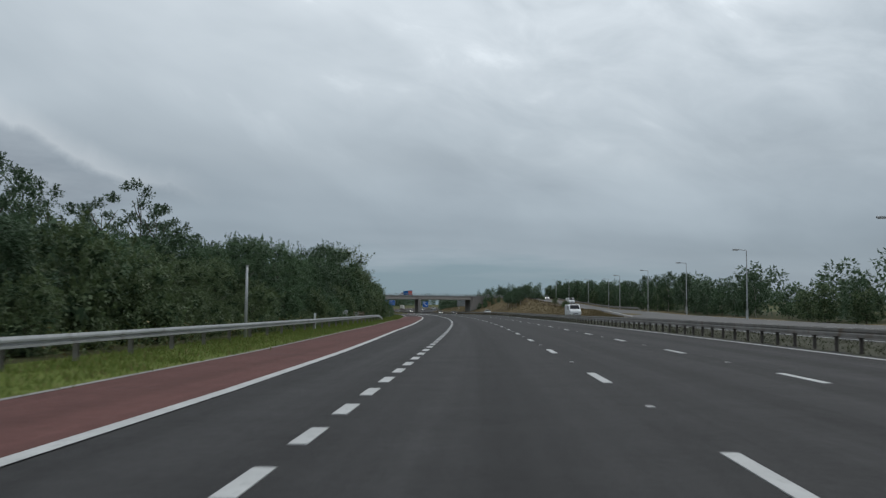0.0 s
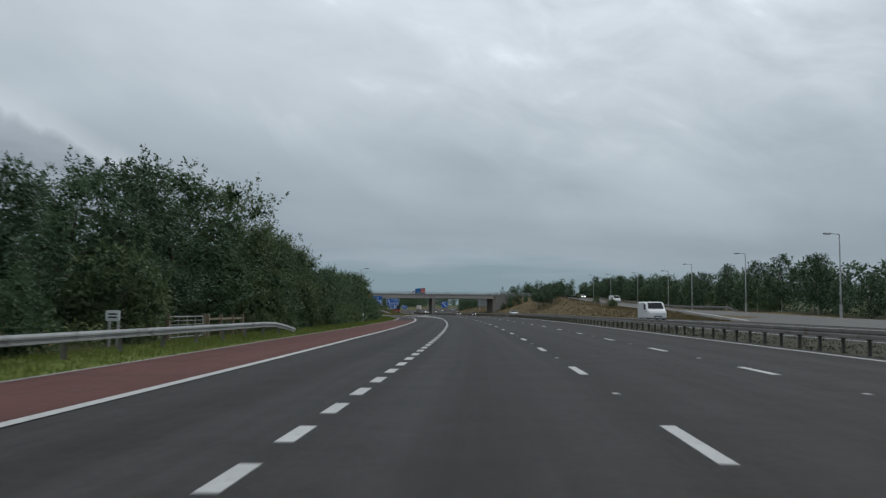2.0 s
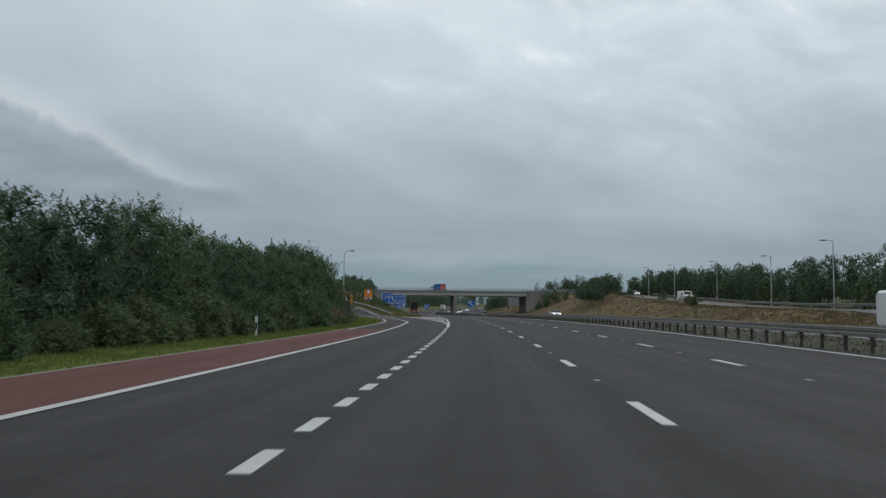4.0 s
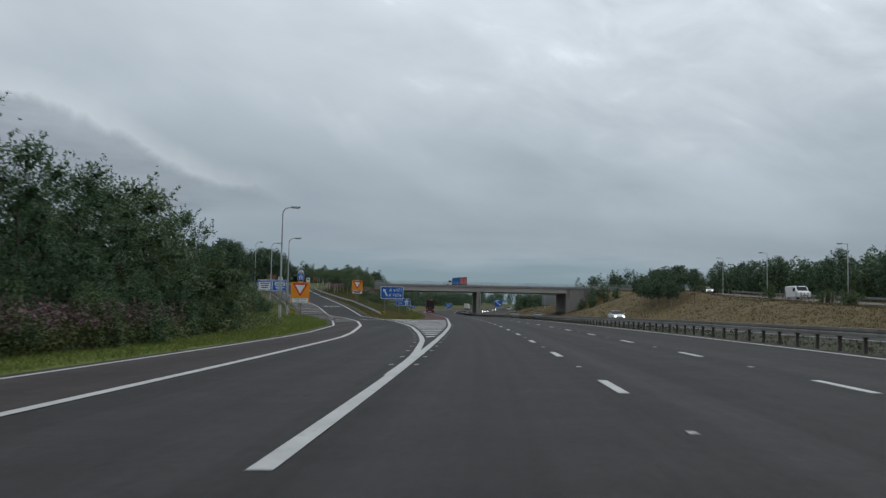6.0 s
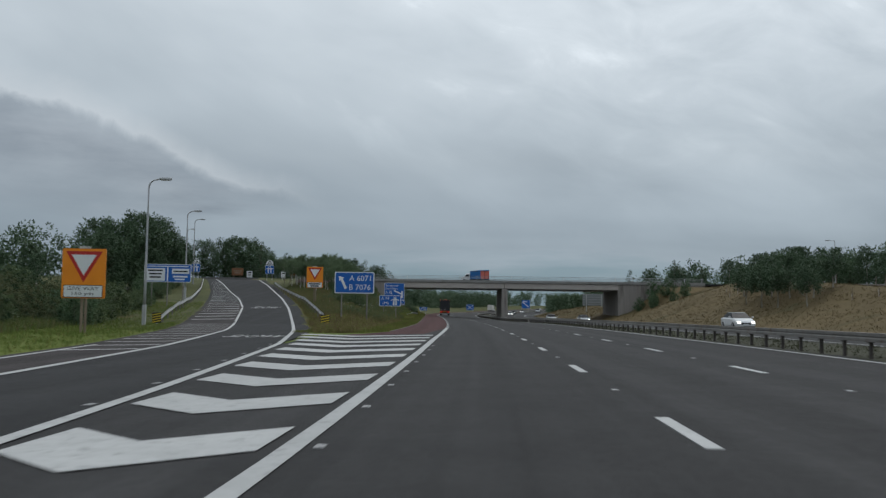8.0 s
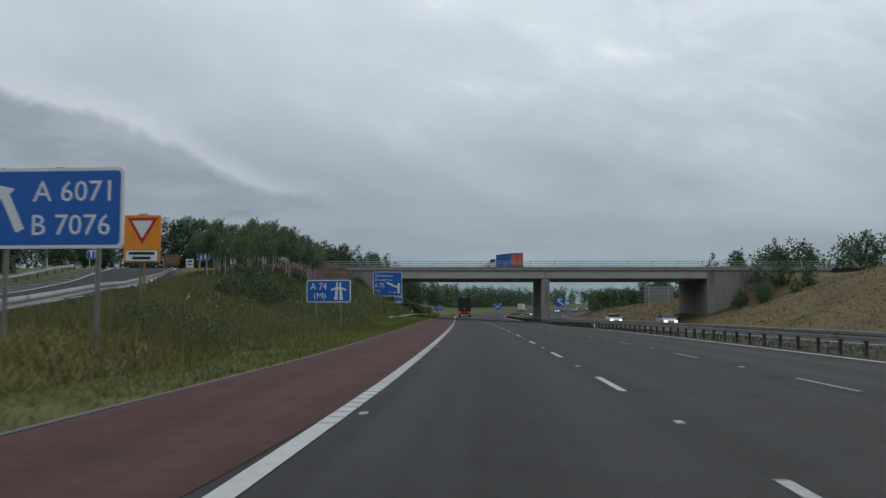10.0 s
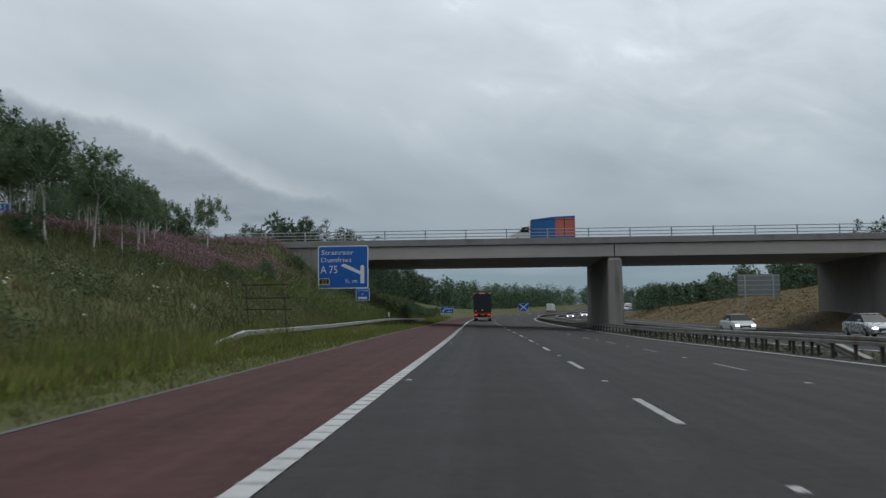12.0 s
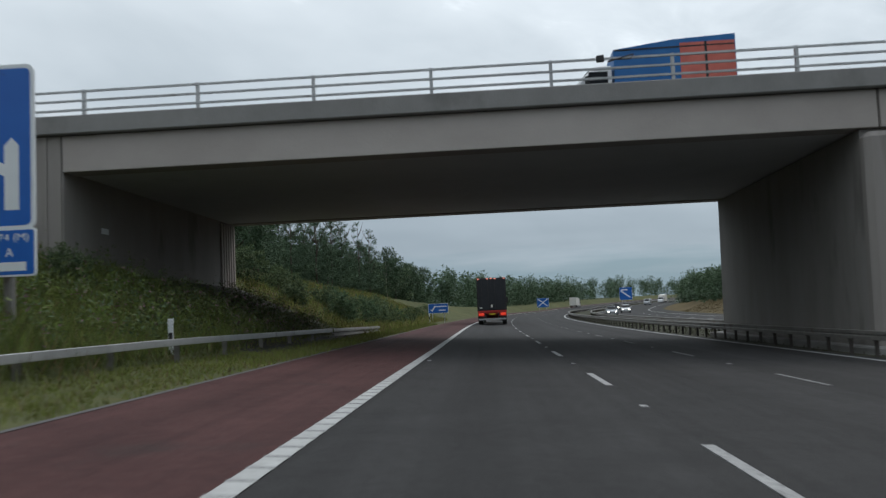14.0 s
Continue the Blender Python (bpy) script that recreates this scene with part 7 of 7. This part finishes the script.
leafy("weeds", "tall green weeds among the bank grass", "weeds", 6500, (284, 386), (-19, -7.6), 0.60, 18, 0.11, 0.045, [WEED, LEAF_OLIVE, LEAF_DARK], [0.45, 0.35, 0.2], None, lambda s, u: (u > gore(s) + 4.5) & (u > np.where(s < 302, -11.2, -15.5)) & (soft_noise(s * 1.7, u * 3.1, 1.5) + 0.5 * soft_noise(s * 5.1, u * 6.3, 1.5) > 0.15))
leafy("fireweed", "pink flowering weeds along the bank crest", "weeds", 11000, (345, 387), (-24.5, -12.4), 0.52, 12, 0.11, 0.045, [WEED, FIREWEED], None, 0.62, lambda s, u: (u < np.interp(s, [345, 352, 360, 372, 387], [-17.5, -15.2, -13.6, -13.4, -12.8]) + 1.0 * np.sin(s * 0.5)) & (soft_noise(s * 1.8, u * 2.4, 1.5) > -0.6))
leafy("fireweed", "pink flowering weeds in front of the trees", "weeds", 1300, (170, 191), (-12.6, -10.8), 1.25, 16, 0.12, 0.05, [WEED, FIREWEED], None, 0.30)
leafy("weeds", "tall weeds on the slope before the abutment", "weeds", 800, (366, 389), (-14.5, -7.7), 0.95, 22, 0.15, 0.045, [LAWN, LEAF_LIGHT, WEED, FIREWEED], [0.4, 0.25, 0.27, 0.08])
leafy("weeds", "dark leafy weeds with pale seed heads at the paved slope", "weeds", 420, (386, 399), (-10.4, -6.9), 0.75, 20, 0.13, 0.045, [WEED, LEAF_OLIVE, FIREWEED], [0.55, 0.33, 0.12])
leafy("shrubs", "low scrub at the foot of the trees", "weeds", 2800, (10, 220), (-14, -9.8), 0.7, 14, 0.14, 0.08, [WEED, LEAF_OLIVE, STRAW], [0.5, 0.4, 0.1], None, lambda s, u: (u < left_edge(s) - 2.8) & ~((s > 79) & (s < 97) & (u > -11.4)))
leafy("white_flowers", "scattered white flower heads on the bank", "flowers", 620, (292, 378), (-14.5, -8.6), 0.70, 9, 0.065, 0.065, [WEED, UMBEL], None, 0.22, lambda s, u: (soft_noise(s * 2.6, u * 2.2, 1.5) > 0.05) & (np.abs(u + 10.8) < 1.6 + 1.2 * np.sin(s * 0.9)))


# pale stakes and guards of young trees
def stake(hh):
    r = thing("tree_stake", Matrix.Translation((0, -900, -40)), "pale weathered tree stake standing in rough grass", "stake", "tree stakes on the banks")
    part("shaft", tube(bmesh.new(), [(0, 0, -0.4), (0.03, 0, hh * 0.6), (0.05, 0.02, hh)], [0.05, 0.045, 0.03], 7), WOOD, r)
    part("guard", cyl(bmesh.new(), (0.02, 0.06, 0.0), (0.03, 0.06, hh * 0.55), 0.06, 8), PALE_PLASTIC, r)
    return r


st = stake(1.25)
first = True
for k in range(46):
    s = float(rng.uniform(250, 350))
    u = float(rng.uniform(38, ramp(s) - 5))
    m = stand(s, u)
    if first:
        st.matrix_basis, first = m, False
    else:
        copy_thing(st, m)
for k in range(16):
    s = float(rng.uniform(336, 374))
    u = float(rng.uniform(-26, -21))
    copy_thing(st, stand(s, u) @ pose(0, 0, 0, float(rng.uniform(-9, 9)), float(rng.uniform(-9, 9)), 0))
